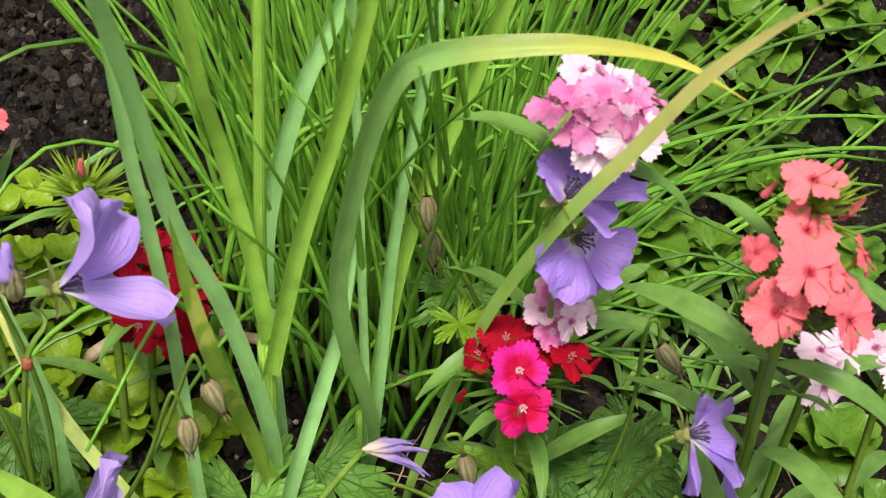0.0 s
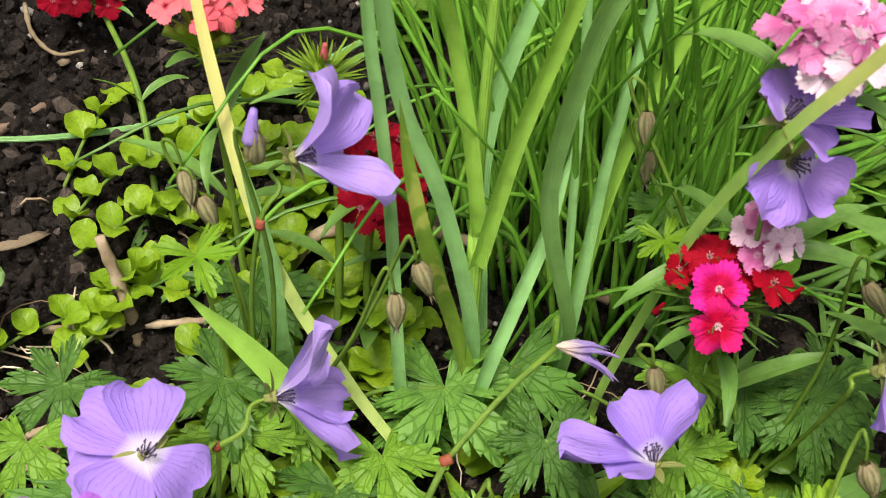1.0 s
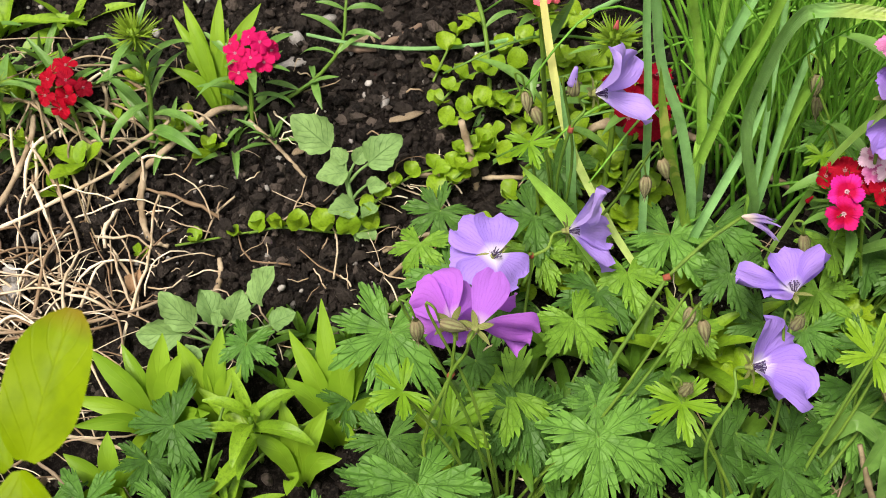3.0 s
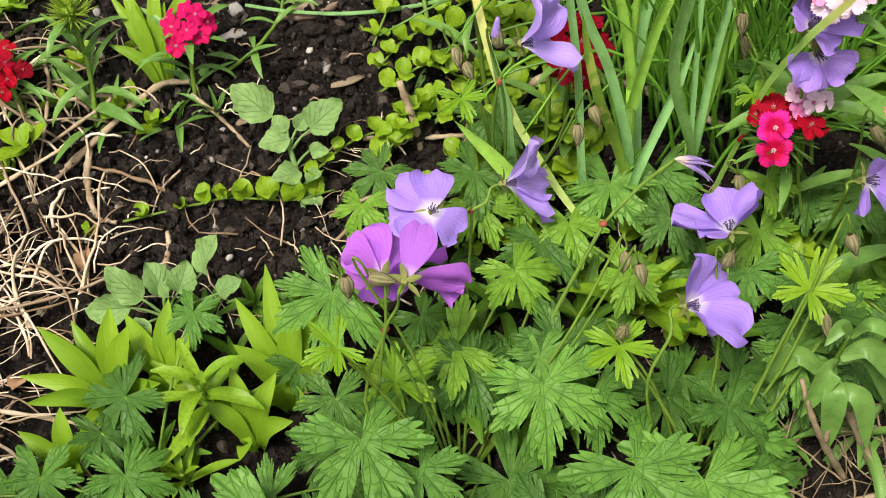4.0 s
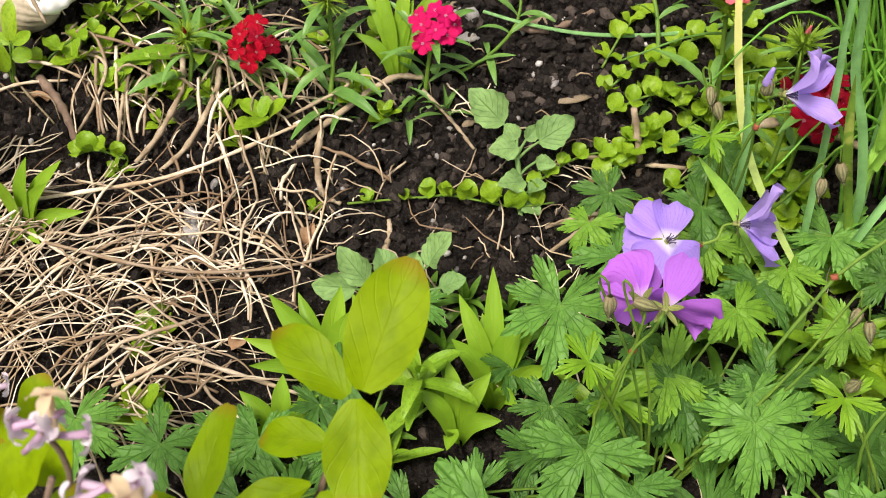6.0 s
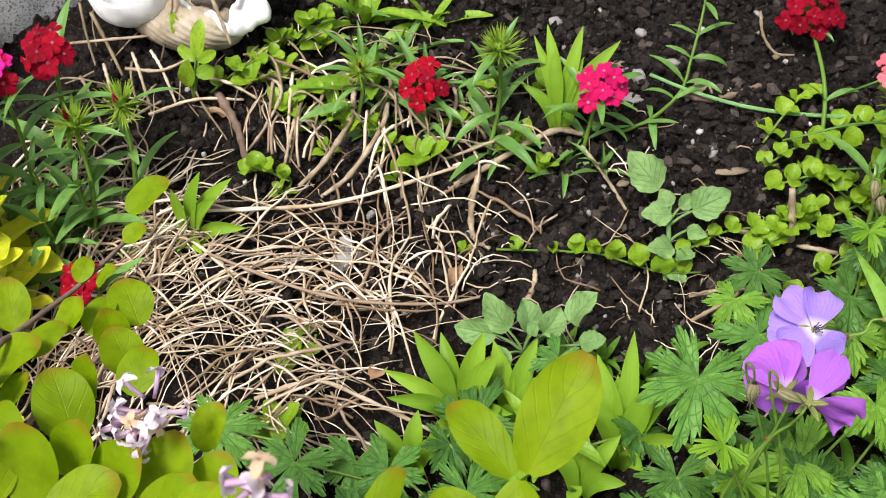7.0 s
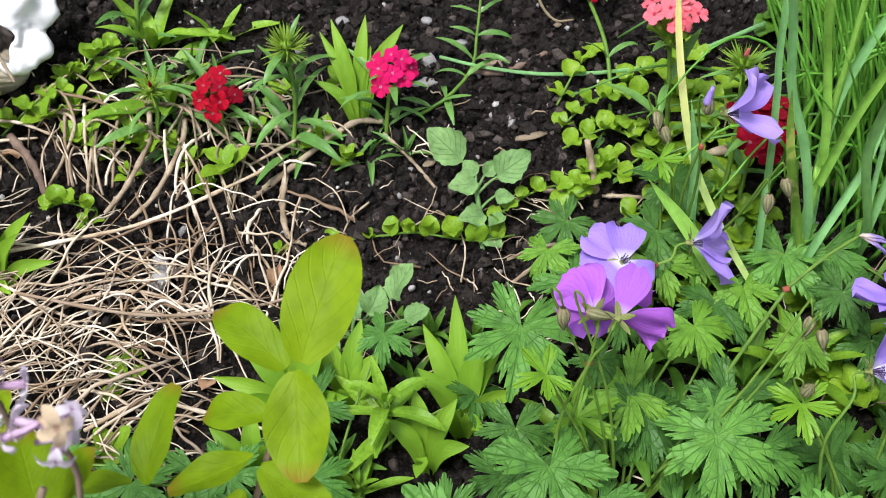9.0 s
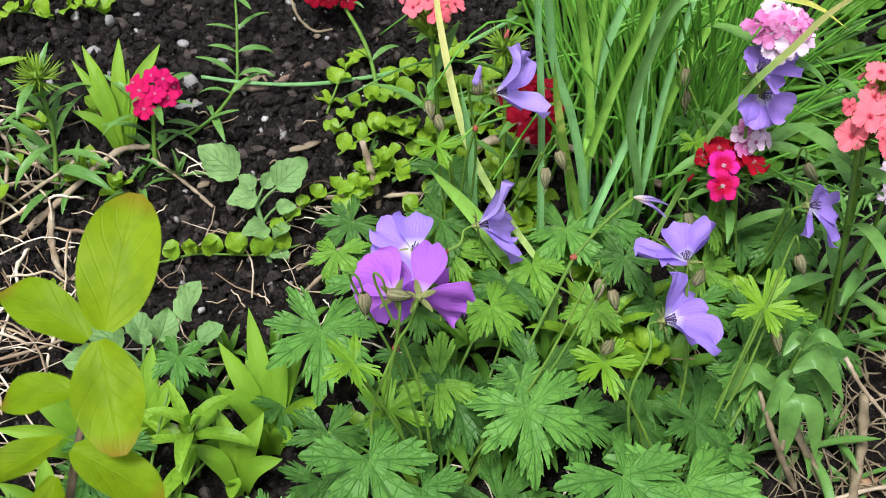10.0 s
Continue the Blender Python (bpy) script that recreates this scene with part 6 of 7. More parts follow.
# ---- garlic, strap leaves and chives ----
def build_strap_leaves():
    b = grounded(0.172, 0.615)
    one = thing("garlic_plant", b, "tall garlic plant with flat blue-green strap leaves", "plant", "garlic plants")

    def leaf(plant, pts, w, material, curl=0.0, prof=strap, fold=0.65, name="leaf", face=(0.1, -0.8, 0.5)):
        o = Vector(plant.location)
        V, F, U = ribbon([Vector(p) - o for p in pts], w * 0.70, prof, fold, 26, 4, face, curl)
        part(name, mesh_of(name, V, F, U), material, plant)

    def long(s):
        return 1.0 - 0.25 * s

    leaf(one, [(0.176, 0.612, 0.245), (0.174, 0.600, 0.301), (0.159, 0.600, 0.367), (0.142, 0.600, 0.413), (0.130, 0.590, 0.473), (0.112, 0.570, 0.54)], 0.0105, GARLIC, 0.2, long)
    leaf(one, [(0.150, 0.61, 0.24), (0.144, 0.600, 0.280), (0.141, 0.610, 0.353), (0.136, 0.610, 0.404), (0.132, 0.610, 0.437), (0.128, 0.610, 0.50)], 0.0085, GARLIC, 0.3, long)
    leaf(one, [(0.174, 0.600, 0.352), (0.168, 0.600, 0.394), (0.160, 0.600, 0.434), (0.151, 0.590, 0.470), (0.140, 0.575, 0.54)], 0.0095, GARLIC_PALE, -0.1, long)
    leaf(one, [(0.174, 0.600, 0.335), (0.183, 0.590, 0.400), (0.194, 0.580, 0.454), (0.204, 0.565, 0.53)], 0.0105, GARLIC_PALE, 0.1, long)
    leaf(one, [(0.178, 0.612, 0.24), (0.176, 0.600, 0.268), (0.165, 0.600, 0.309), (0.152, 0.590, 0.353), (0.144, 0.590, 0.392), (0.140, 0.590, 0.42)], 0.0095, GARLIC_BLOTCH, 0.4)
    leaf(one, [(0.175, 0.605, 0.225), (0.178, 0.590, 0.281), (0.195, 0.600, 0.324), (0.206, 0.610, 0.346), (0.221, 0.630, 0.379)], 0.0095, GARLIC, -0.2)
    leaf(one, [(0.183, 0.62, 0.27), (0.184, 0.640, 0.36), (0.200, 0.650, 0.417), (0.221, 0.660, 0.452), (0.245, 0.66, 0.50)], 0.0115, GARLIC, 0.1, long)
    leaf(one, [(0.105, 0.63, 0.235), (0.097, 0.620, 0.285), (0.094, 0.620, 0.331), (0.084, 0.620, 0.389)], 0.010, GARLIC, 0.2)
    stem(one, [(0.0, 0, 0), (0.003, -0.008, 0.06), (0.003, -0.010, 0.128)], 0.0042, 0.0036, GARLIC_PALE, "stalk", "pale round green stalk", 12, 10)
    stem(one, [(0.003, -0.010, 0.12), (0.003, -0.005, 0.16), (0.005, -0.005, 0.26), (0.005, -0.005, 0.33)], 0.0028, 0.0018, GARLIC_PALE, "stalk", "pale round green stalk", 12, 10)
    b = grounded(0.218, 0.62)
    two = thing("garlic_plant", b, "garlic plant with a strap leaf bent over and yellowing", "plant", "garlic plants")
    leaf(two, [(0.219, 0.615, 0.245), (0.217, 0.600, 0.293), (0.200, 0.590, 0.353), (0.195, 0.585, 0.389), (0.198, 0.570, 0.446), (0.204, 0.560, 0.474), (0.214, 0.550, 0.484), (0.230, 0.540, 0.489), (0.252, 0.530, 0.491), (0.274, 0.520, 0.488), (0.287, 0.500, 0.483)], 0.0112, GARLIC_TIP, 0.5)
    leaf(two, [(0.219, 0.615, 0.24), (0.218, 0.610, 0.284), (0.218, 0.620, 0.354), (0.218, 0.630, 0.425), (0.212, 0.630, 0.51)], 0.0062, GARLIC, 0.4, long)
    leaf(two, [(0.219, 0.615, 0.25), (0.222, 0.610, 0.300), (0.230, 0.620, 0.365), (0.242, 0.630, 0.421), (0.258, 0.640, 0.50)], 0.009, GARLIC, -0.2, long)
    leaf(two, [(0.221, 0.62, 0.26), (0.226, 0.620, 0.309), (0.241, 0.630, 0.365), (0.265, 0.630, 0.434), (0.282, 0.615, 0.51)], 0.012, GARLIC_PALE, 0.15, long)
    stem(two, [(0.0, 0, 0), (0.002, -0.002, 0.03), (0.002, -0.004, 0.07)], 0.0042, 0.0040, GARLIC_PALE, "stalk", "pale round green stalk", 12, 10)
    b = grounded(0.235, 0.60)
    three = thing("garlic_plant", b, "long strap leaf arching up and yellowing to its tip", "plant", "garlic plants")
    leaf(three, [(0.234, 0.602, 0.222), (0.237, 0.6, 0.257), (0.245, 0.585, 0.319), (0.248, 0.565, 0.373), (0.257, 0.54, 0.426), (0.267, 0.522, 0.46), (0.273, 0.505, 0.49), (0.276, 0.485, 0.513), (0.273, 0.465, 0.529)], 0.0088, GARLIC_TURNING, 0.0, fold=0.2, face=(-0.7, -0.25, 0.65))
    stem(three, [(0.0, 0, 0), (0.0, 0.001, 0.012), (0.0, 0.001, 0.024)], 0.0034, 0.0026, GARLIC_PALE, "stalk", "pale round green stalk", 8, 10)


def build_yellow_blade():
    b = grounded(0.115, 0.60)
    root = thing("garlic_plant", b, "pale yellow-green strap leaf leaning over a cranesbill", "plant", "garlic plants")
    o = Vector(b)
    for pts, w, material in (([(0.15, 0.575, 0.03), (0.12, 0.60, 0.06), (0.092, 0.63, 0.10), (0.075, 0.66, 0.17), (0.072, 0.67, 0.22)], 0.0055, GARLIC_GOLD),
                             ([(0.155, 0.565, 0.015), (0.12, 0.575, 0.045), (0.09, 0.59, 0.08), (0.06, 0.60, 0.11)], 0.011, GARLIC_PALE)):
        V, F, U = ribbon([at(*p) - o for p in pts], w, strap, 0.3, 24, 4, (0.1, -0.8, 0.5), 0.3)
        part("leaf", mesh_of("leaf", V, F, U), material, root)
    for k, (x, y) in enumerate([(0.105, 0.705), (0.129, 0.677), (0.14, 0.642), (0.104, 0.641), (0.12, 0.735), (0.085, 0.66), (0.155, 0.665), (0.10, 0.76), (0.13, 0.76), (0.14, 0.71), (0.155, 0.735)]):
        rosette("low lime green plant under garlic leaves", (x, y), 7, 0.025, 400 + k, (5, 45), JENNY, EGGS, "ground_cover", 0.020, 1.0, "ground cover")


def build_chives():
    rng = random.Random(8)
    b = grounded(0.285, 0.72)
    root = thing("chive_clump", b, "dense clump of upright thin green chive leaves", "chives")
    shapes = []
    for k in range(16):
        L = rng.uniform(0.22, 0.32)
        lean, bow = rng.choice((0.02, 0.05, 0.09, 0.13)) * rng.uniform(0.7, 1.2), rng.uniform(-0.06, 0.06)
        V, F, U = tube([(0, 0, 0), (lean * 0.28, bow * 0.2, L * 0.36), (lean * 0.66, bow * 0.6, L * 0.70), (lean * 1.1, bow, L)], rng.uniform(0.0013, 0.0021), 0.0006, 5, 9)
        me = mesh_of("leaf", V, F, U)
        me.materials.append(CHIVE)
        shapes.append(me)
    for i in range(225):
        a, r = rng.random() * 6.28, math.sqrt(rng.random())
        x, y = math.cos(a) * r * 0.080 - 0.012, math.sin(a) * r * 0.085
        out = math.degrees(math.atan2(y, x)) + rng.gauss(0, 45)
        m = Matrix.LocRotScale(Vector((x, y, SLOPE_Y * y)), Euler((0, 0, radians(out))), (1, 1, rng.uniform(0.75, 1.1)))
        part("leaf", shapes[rng.randrange(16)], CHIVE, root, m)
    # bent leaves that cross the clump low down
    for i in range(26):
        x0, y0 = rng.uniform(-0.13, 0.02), rng.uniform(-0.10, 0.06)
        way, L, up = rng.choice((-1, 1)), rng.uniform(0.10, 0.2), rng.uniform(0.05, 0.16)
        pts = [Vector((x0 + way * L * q, y0 + rng.uniform(-0.01, 0.01) - 0.04 * q, SLOPE_Y * y0 + up * h)) for q, h in ((0, 0), (0.2, 0.75), (0.6, 1.0), (1.0, 0.72))]
        V, F, U = tube(pts, rng.uniform(0.0012, 0.0020), 0.0007, 6, 12)
        part("leaf", mesh_of("leaf", V, F, U), rng.choice((CHIVE, CHIVE, ONION)), root)
    # long leaves flopping to one side over the ground cover
    b = grounded(0.345, 0.70)
    root = thing("onion_clump", b, "onion leaves flopping sideways over the ground cover", "onion")
    for i in range(17):
        x0, y0 = rng.uniform(-0.05, 0.03), rng.uniform(-0.06, 0.06)
        L = rng.uniform(0.22, 0.42)
        up, back = rng.uniform(0.02, 0.10), rng.uniform(-0.02, 0.16)
        pts = []
        for k in range(5):
            s = k / 4
            x, y = x0 + L * s, y0 + back * s * s
            pts.append(Vector((x, y, SLOPE_Y * y + 0.01 + up * math.sin(math.pi * min(1, 0.15 + s * 0.75)))))
        V, F, U = tube(pts, rng.uniform(0.0014, 0.0026), 0.0009, 6, 12)
        part("leaf", mesh_of("leaf", V, F, U), rng.choice((CHIVE, ONION)), root)


# ---- low leafy plants ----
def runner(label, pts, pairs, size, seed, material=None, upright=25):
    """A creeping stem with opposite round leaves."""
    rng = random.Random(seed)
    line = [Vector((x, y, slope(x, y) + h)) for x, y, h in pts]
    o = line[0].copy()
    plant = thing("creeping_jenny", o, label, "ground cover", "creeping jenny")
    line = [p - o for p in line]
    stem(plant, line, 0.0011, 0.0008, n=16, sides=5)
    fine = bezier(line, 40)
    material = material or JENNY
    for i in range(pairs):
        s = (i + 0.5) / pairs
        k = int(s * 40)
        p, d = fine[k], (fine[min(40, k + 1)] - fine[max(0, k - 1)])
        a = math.degrees(math.atan2(-d.x, d.y))
        for side in (-75, 75):
            me = with_material(ROUND[rng.randrange(3)], material)
            part("leaf", me, material, plant, aim(p, a + side + rng.uniform(-25, 25), rng.uniform(-10, 30) + upright, rng.uniform(-30, 30), size * rng.uniform(0.7, 1.15)))
    return plant


def build_jenny():
    runner("creeping jenny runner with round lime leaves across bare soil", [(-0.132, 0.630, 0.005), (-0.110, 0.632, 0.008), (-0.085, 0.630, 0.008), (-0.059, 0.628, 0.008), (-0.03, 0.634, 0.008)], 6, 0.0168, 1, upright=70)
    runner("trailing end of a creeping jenny runner with few leaves", [(-0.185, 0.622, 0.003), (-0.155, 0.627, 0.004), (-0.130, 0.631, 0.005)], 2, 0.0105, 5, upright=40)
    runner("creeping jenny runner with round lime leaves across bare soil", [(-0.050, 0.640, 0.010), (-0.035, 0.652, 0.014), (-0.015, 0.666, 0.014), (0.01, 0.676, 0.012)], 5, 0.0130, 2, upright=40)
    rng = random.Random(3)
    for i, (x0, y0, x1, y1) in enumerate([(0.0, 0.725, 0.075, 0.755), (0.005, 0.71, 0.09, 0.72), (0.0, 0.655, 0.05, 0.705), (0.015, 0.665, 0.06, 0.68), (0.03, 0.735, 0.09, 0.70),
                                          (0.05, 0.65, 0.11, 0.70), (0.06, 0.70, 0.13, 0.74), (0.02, 0.63, 0.08, 0.62), (0.08, 0.66, 0.16, 0.65), (0.09, 0.72, 0.16, 0.78), (0.05, 0.77, 0.12, 0.80), (0.03, 0.62, 0.06, 0.59), (0.10, 0.63, 0.14, 0.56), (0.06, 0.59, 0.12, 0.57)]):
        mid = ((x0 + x1) / 2 + rng.uniform(-0.012, 0.012), (y0 + y1) / 2 + rng.uniform(-0.012, 0.012), 0.022)
        runner("creeping jenny with round lime green leaves", [(x0, y0, 0.006), mid, (x1, y1, 0.012)], 6, 0.0150, 10 + i, upright=32)
    for i, (x0, y0, x1, y1) in enumerate([(-0.27, 0.855, -0.215, 0.85), (-0.21, 0.862, -0.17, 0.85), (-0.45, 0.70, -0.40, 0.745), (-0.40, 0.755, -0.37, 0.785), (-0.38, 0.69, -0.36, 0.72), (0.0, 0.75, 0.03, 0.80), (-0.36, 0.64, -0.40, 0.635), (-0.345, 0.70, -0.325, 0.685)]):
        runner("small creeping jenny shoot with round lime leaves", [(x0, y0, 0.004), ((x0 + x1) / 2, (y0 + y1) / 2, 0.014), (x1, y1, 0.008)], 4, 0.015, 60 + i, upright=35)


def rosette(label, base, leaves, L, seed, pitch=(35, 75), material=None, shapes=None, name="lance_leaved_plant", stalk=0.0, width=1.0, category="plant"):
    """Leaves standing round one crown, outer ones lower."""
    rng = random.Random(seed)
    b = grounded(*base)
    plant = thing(name, b, label, category, name + "s")
    material = material or LILY
    shapes = shapes or LANCES
    if stalk:
        stem(plant, [(0, 0, 0), (0.002, 0, stalk * 0.5), (0, -0.004, stalk)], 0.0018, 0.0016)
    for i in range(leaves):
        s = i / max(1, leaves - 1)
        a = i * 137.5 + rng.uniform(-15, 15)
        z = stalk * (0.35 + 0.65 * s) if stalk else 0.002
        me = with_material(shapes[rng.randrange(len(shapes))], material)
        size = L * rng.uniform(0.8, 1.15) * (1 - 0.35 * s)
        m = aim((0, -0.004 * s if stalk else 0, z), a, pitch[0] + (pitch[1] - pitch[0]) * s + rng.uniform(-8, 8), rng.uniform(-10, 10), size)
        part("leaf", me, material, plant, m @ Matrix.Diagonal((width, 1, 1, 1)))
    return plant


def build_rosettes():
    def fan(label, base, tips, seed):
        """A few broad upright leaves from one crown; tips: x, y, height, width."""
        b = grounded(*base)
        plant = thing("lance_leaved_plant", b, label, "plant", "lance_leaved_plants")
        rng = random.Random(seed)
        for x, y, h, w in tips:
            q = at(x, y, h) - b
            side = Vector((q.x, q.y, 0))
            mid = q * 0.5 + Vector((0, 0, 0.010)) - side * 0.12
            V, F, U = ribbon([side * 0.05, mid, q], w * 0.85, broad, 0.35, 14, 4, (rng.uniform(-0.3, 0.3), -0.75, 0.65), rng.uniform(-0.3, 0.3))
            part("leaf", mesh_of("leaf", V, F, U), LILY, plant)

    def broad(s):
        return max(0.02, (0.42 + 0.95 * s if s < 0.5 else 0.9 * max(0.0, 1 - ((s - 0.5) / 0.5) ** 2.1)))

    fan("lime green plant with broad upright leaves by the straw", (-0.180, 0.495), [(-0.222, 0.518, 0.052, 0.024), (-0.172, 0.522, 0.062, 0.022), (-0.158, 0.508, 0.064, 0.021), (-0.230, 0.476, 0.040, 0.017), (-0.205, 0.530, 0.038, 0.018),
        (-0.140, 0.482, 0.045, 0.017), (-0.195, 0.452, 0.035, 0.017), (-0.240, 0.500, 0.03, 0.018), (-0.165, 0.470, 0.040, 0.017), (-0.150, 0.520, 0.04, 0.02)], 1)
    rosette("lime green plant with a pointed whorl of leaves", (-0.113, 0.478), 13, 0.058, 2, (-5, 66), stalk=0.058, width=1.0)
    fan("lime green plant with broad upright leaves", (-0.062, 0.495), [(-0.092, 0.532, 0.050, 0.020), (-0.049, 0.515, 0.062, 0.023), (-0.094, 0.505, 0.044, 0.019), (-0.034, 0.520, 0.058, 0.018), (-0.070, 0.545, 0.062, 0.019), (-0.022, 0.490, 0.050, 0.019),
        (-0.085, 0.470, 0.035, 0.017), (-0.045, 0.468, 0.040, 0.018), (-0.075, 0.53, 0.035, 0.02)], 3)
    for k, (x, y, L) in enumerate([(-0.118, 0.548, 0.036), (-0.088, 0.560, 0.034), (-0.055, 0.552, 0.036), (-0.150, 0.458, 0.042), (-0.020, 0.552, 0.036), (-0.10, 0.525, 0.036), (-0.03, 0.575, 0.032)]):
        rosette("small green plant with lance leaves on the soil", (x, y), 9, L, 160 + k, (5, 70), CARPET, stalk=0.012)
    rosette("lime green plant with a small whorl of leaves", (-0.130, 0.442), 10, 0.042, 4, (0, 60), stalk=0.03)
    fan("lime green plant with short broad leaves at the front", (-0.205, 0.448), [(-0.235, 0.462, 0.035, 0.018), (-0.205, 0.470, 0.045, 0.018), (-0.180, 0.462, 0.04, 0.017), (-0.225, 0.435, 0.03, 0.017), (-0.19, 0.435, 0.035, 0.016)], 5)
    fan("lime green plant with broad upright leaves", (-0.145, 0.500), [(-0.165, 0.525, 0.05, 0.02), (-0.135, 0.53, 0.055, 0.02), (-0.118, 0.515, 0.045, 0.018), (-0.15, 0.48, 0.045, 0.017), (-0.125, 0.49, 0.04, 0.016)], 6)
    fan("lime green plant with broad upright leaves", (-0.085, 0.465), [(-0.115, 0.475, 0.035, 0.018), (-0.095, 0.49, 0.045, 0.018), (-0.065, 0.485, 0.045, 0.017), (-0.055, 0.46, 0.035, 0.017), (-0.09, 0.44, 0.03, 0.016)], 7)
    fan("fresh green plant with broad lance leaves by the straw", (-0.424, 0.580), [(-0.412, 0.593, 0.06, 0.017), (-0.388, 0.597, 0.055, 0.016), (-0.433, 0.582, 0.05, 0.015), (-0.374, 0.582, 0.025, 0.015), (-0.424, 0.559, 0.015, 0.013), (-0.396, 0.583, 0.05, 0.014), (-0.402, 0.558, 0.02, 0.013)], 8)
    fan("fresh green plant with upright lance leaves", (-0.160, 0.727), [(-0.183, 0.765, 0.062, 0.015), (-0.155, 0.765, 0.067, 0.015), (-0.124, 0.757, 0.068, 0.017), (-0.192, 0.760, 0.055, 0.012), (-0.173, 0.748, 0.058, 0.013), (-0.150, 0.752, 0.052, 0.013),
        (-0.195, 0.735, 0.035, 0.012), (-0.138, 0.745, 0.045, 0.011)], 16)
    rosette("fresh green plant with upright lance leaves over dead stems", (-0.318, 0.742), 9, 0.07, 7, (20, 70))
    rosette("fresh green plant with upright lance leaves at the back", (-0.345, 0.80), 9, 0.075, 8, (20, 70))
    rosette("fresh green plant with lance leaves at the back", (-0.29, 0.81), 8, 0.06, 9, (15, 60))
    rosette("lime green plant with lance leaves under cranesbills", (0.02, 0.475), 9, 0.07, 10, (20, 70))
    rosette("green plant with lance leaves under cranesbills", (0.14, 0.535), 9, 0.07, 11, (20, 75), CARPET, width=0.75)
    rosette("green plant with lance leaves under cranesbills", (0.085, 0.545), 12, 0.075, 18, (15, 75), CARPET, width=0.75)
    rosette("lime green plant with lance leaves under cranesbills", (0.175, 0.545), 12, 0.085, 19, (20, 80))
    rosette("green plant with lance leaves under cranesbills", (0.115, 0.485), 11, 0.075, 20, (20, 78), CARPET, width=0.75)
    rosette("green plant with lance leaves under cranesbills", (0.235, 0.525), 11, 0.075, 21, (10, 70), CARPET)
    rosette("green plant with lance leaves under cranesbills", (0.055, 0.50), 11, 0.07, 22, (10, 70), CARPET)
    rosette("green plant with broad leaves beside old stems", (0.27, 0.455), 8, 0.06, 12, (10, 70), DIA_LEAF, width=0.6)
    rosette("green plant with broad leaves beside old stems", (0.335, 0.46), 8, 0.055, 13, (10, 70), DIA_LEAF, width=0.6)
    rosette("green leafy plant below coral flowers", (0.375, 0.555), 9, 0.07, 14, (10, 70), DIA_LEAF, width=0.55)
    rosette("dark green leafy plant under a shrub", (-0.56, 0.50), 12, 0.07, 17, (10, 60), DIA_LEAF)
    for k, (x, y, h) in enumerate([(-0.53, 0.560, 0.085), (-0.500, 0.565, 0.075), (-0.555, 0.545, 0.08), (-0.515, 0.535, 0.06)]):
        rosette("dark green sweet william stem with broad lance leaves", (x, y), 9, 0.052, 120 + k, (-5, 65), DIA_LEAF, width=0.85, name="sweet_william", stalk=h)
    for k, (x, y, L) in enumerate([(0.423, 0.672, 0.065), (0.435, 0.652, 0.07), (0.398, 0.640, 0.06), (0.460, 0.668, 0.06), (0.376, 0.645, 0.055), (0.405, 0.615, 0.06)]):
        rosette("green sweet william tuft with narrow arching leaves", (x, y), 11, L, 140 + k, (10, 75), DIA_LEAF, width=0.5, name="leaf_tuft")
    b = grounded(0.274, 0.450)
    plant = thing("lance_leaved_plant", b, "dark-stemmed green plant with drooping lance leaves", "plant", "lance_leaved_plants")
    stem(plant, [(0, 0, 0), Vector((0.275, 0.450, 0.218)) - b, Vector((0.281, 0.450, 0.250)) - b, Vector((0.287, 0.452, 0.276)) - b], 0.0021, 0.0014, BRACT_DARK)
    for k, (a, m, c, w) in enumerate([((0.283, 0.448, 0.250), (0.275, 0.440, 0.256), (0.262, 0.432, 0.222), 0.017), ((0.281, 0.448, 0.242), (0.279, 0.432, 0.240), (0.281, 0.425, 0.190), 0.017), ((0.284, 0.450, 0.258), (0.301, 0.448, 0.266), (0.322, 0.440, 0.234), 0.016),
                                      ((0.278, 0.448, 0.230), (0.297, 0.436, 0.234), (0.308, 0.428, 0.188), 0.015), ((0.283, 0.452, 0.252), (0.304, 0.455, 0.250), (0.326, 0.446, 0.202), 0.014), ((0.279, 0.455, 0.235), (0.262, 0.462, 0.246), (0.245, 0.462, 0.215), 0.015), ((0.287, 0.452, 0.274), (0.296, 0.448, 0.290), (0.312, 0.442, 0.280), 0.010), ((0.287, 0.452, 0.274), (0.279, 0.448, 0.290), (0.268, 0.440, 0.282), 0.010)]):
        V, F, U = ribbon([Vector(a) - b, Vector(m) - b, Vector(c) - b], w, broad, 0.35, 14, 4, (0.1 * (-1) ** k, -0.75, 0.65), 0.15)
        part("leaf", mesh_of("leaf", V, F, U), DIA_LEAF, plant)
    rosette("green plant with narrow drooping leaves by old stems", (0.315, 0.455), 12, 0.07, 26, (-10, 60), DIA_LEAF, width=0.6)
    rosette("green plant with narrow drooping leaves by old stems", (0.345, 0.43), 9, 0.06, 27, (-10, 50), DIA_LEAF, width=0.6)
    for k, (x, y, n, L) in enumerate([(-0.30, 0.715, 9, 0.055), (-0.235, 0.72, 10, 0.055), (-0.275, 0.74, 9, 0.06), (-0.20, 0.705, 10, 0.05), (-0.335, 0.755, 9, 0.06), (-0.15, 0.705, 9, 0.045), (-0.305, 0.775, 8, 0.06), (-0.12, 0.705, 9, 0.04)]):
        rosette("narrow-leaved sweet william tuft among dead stems", (x, y), n, L, 80 + k, (5, 75), DIA_LEAF, width=0.62, name="leaf_tuft")
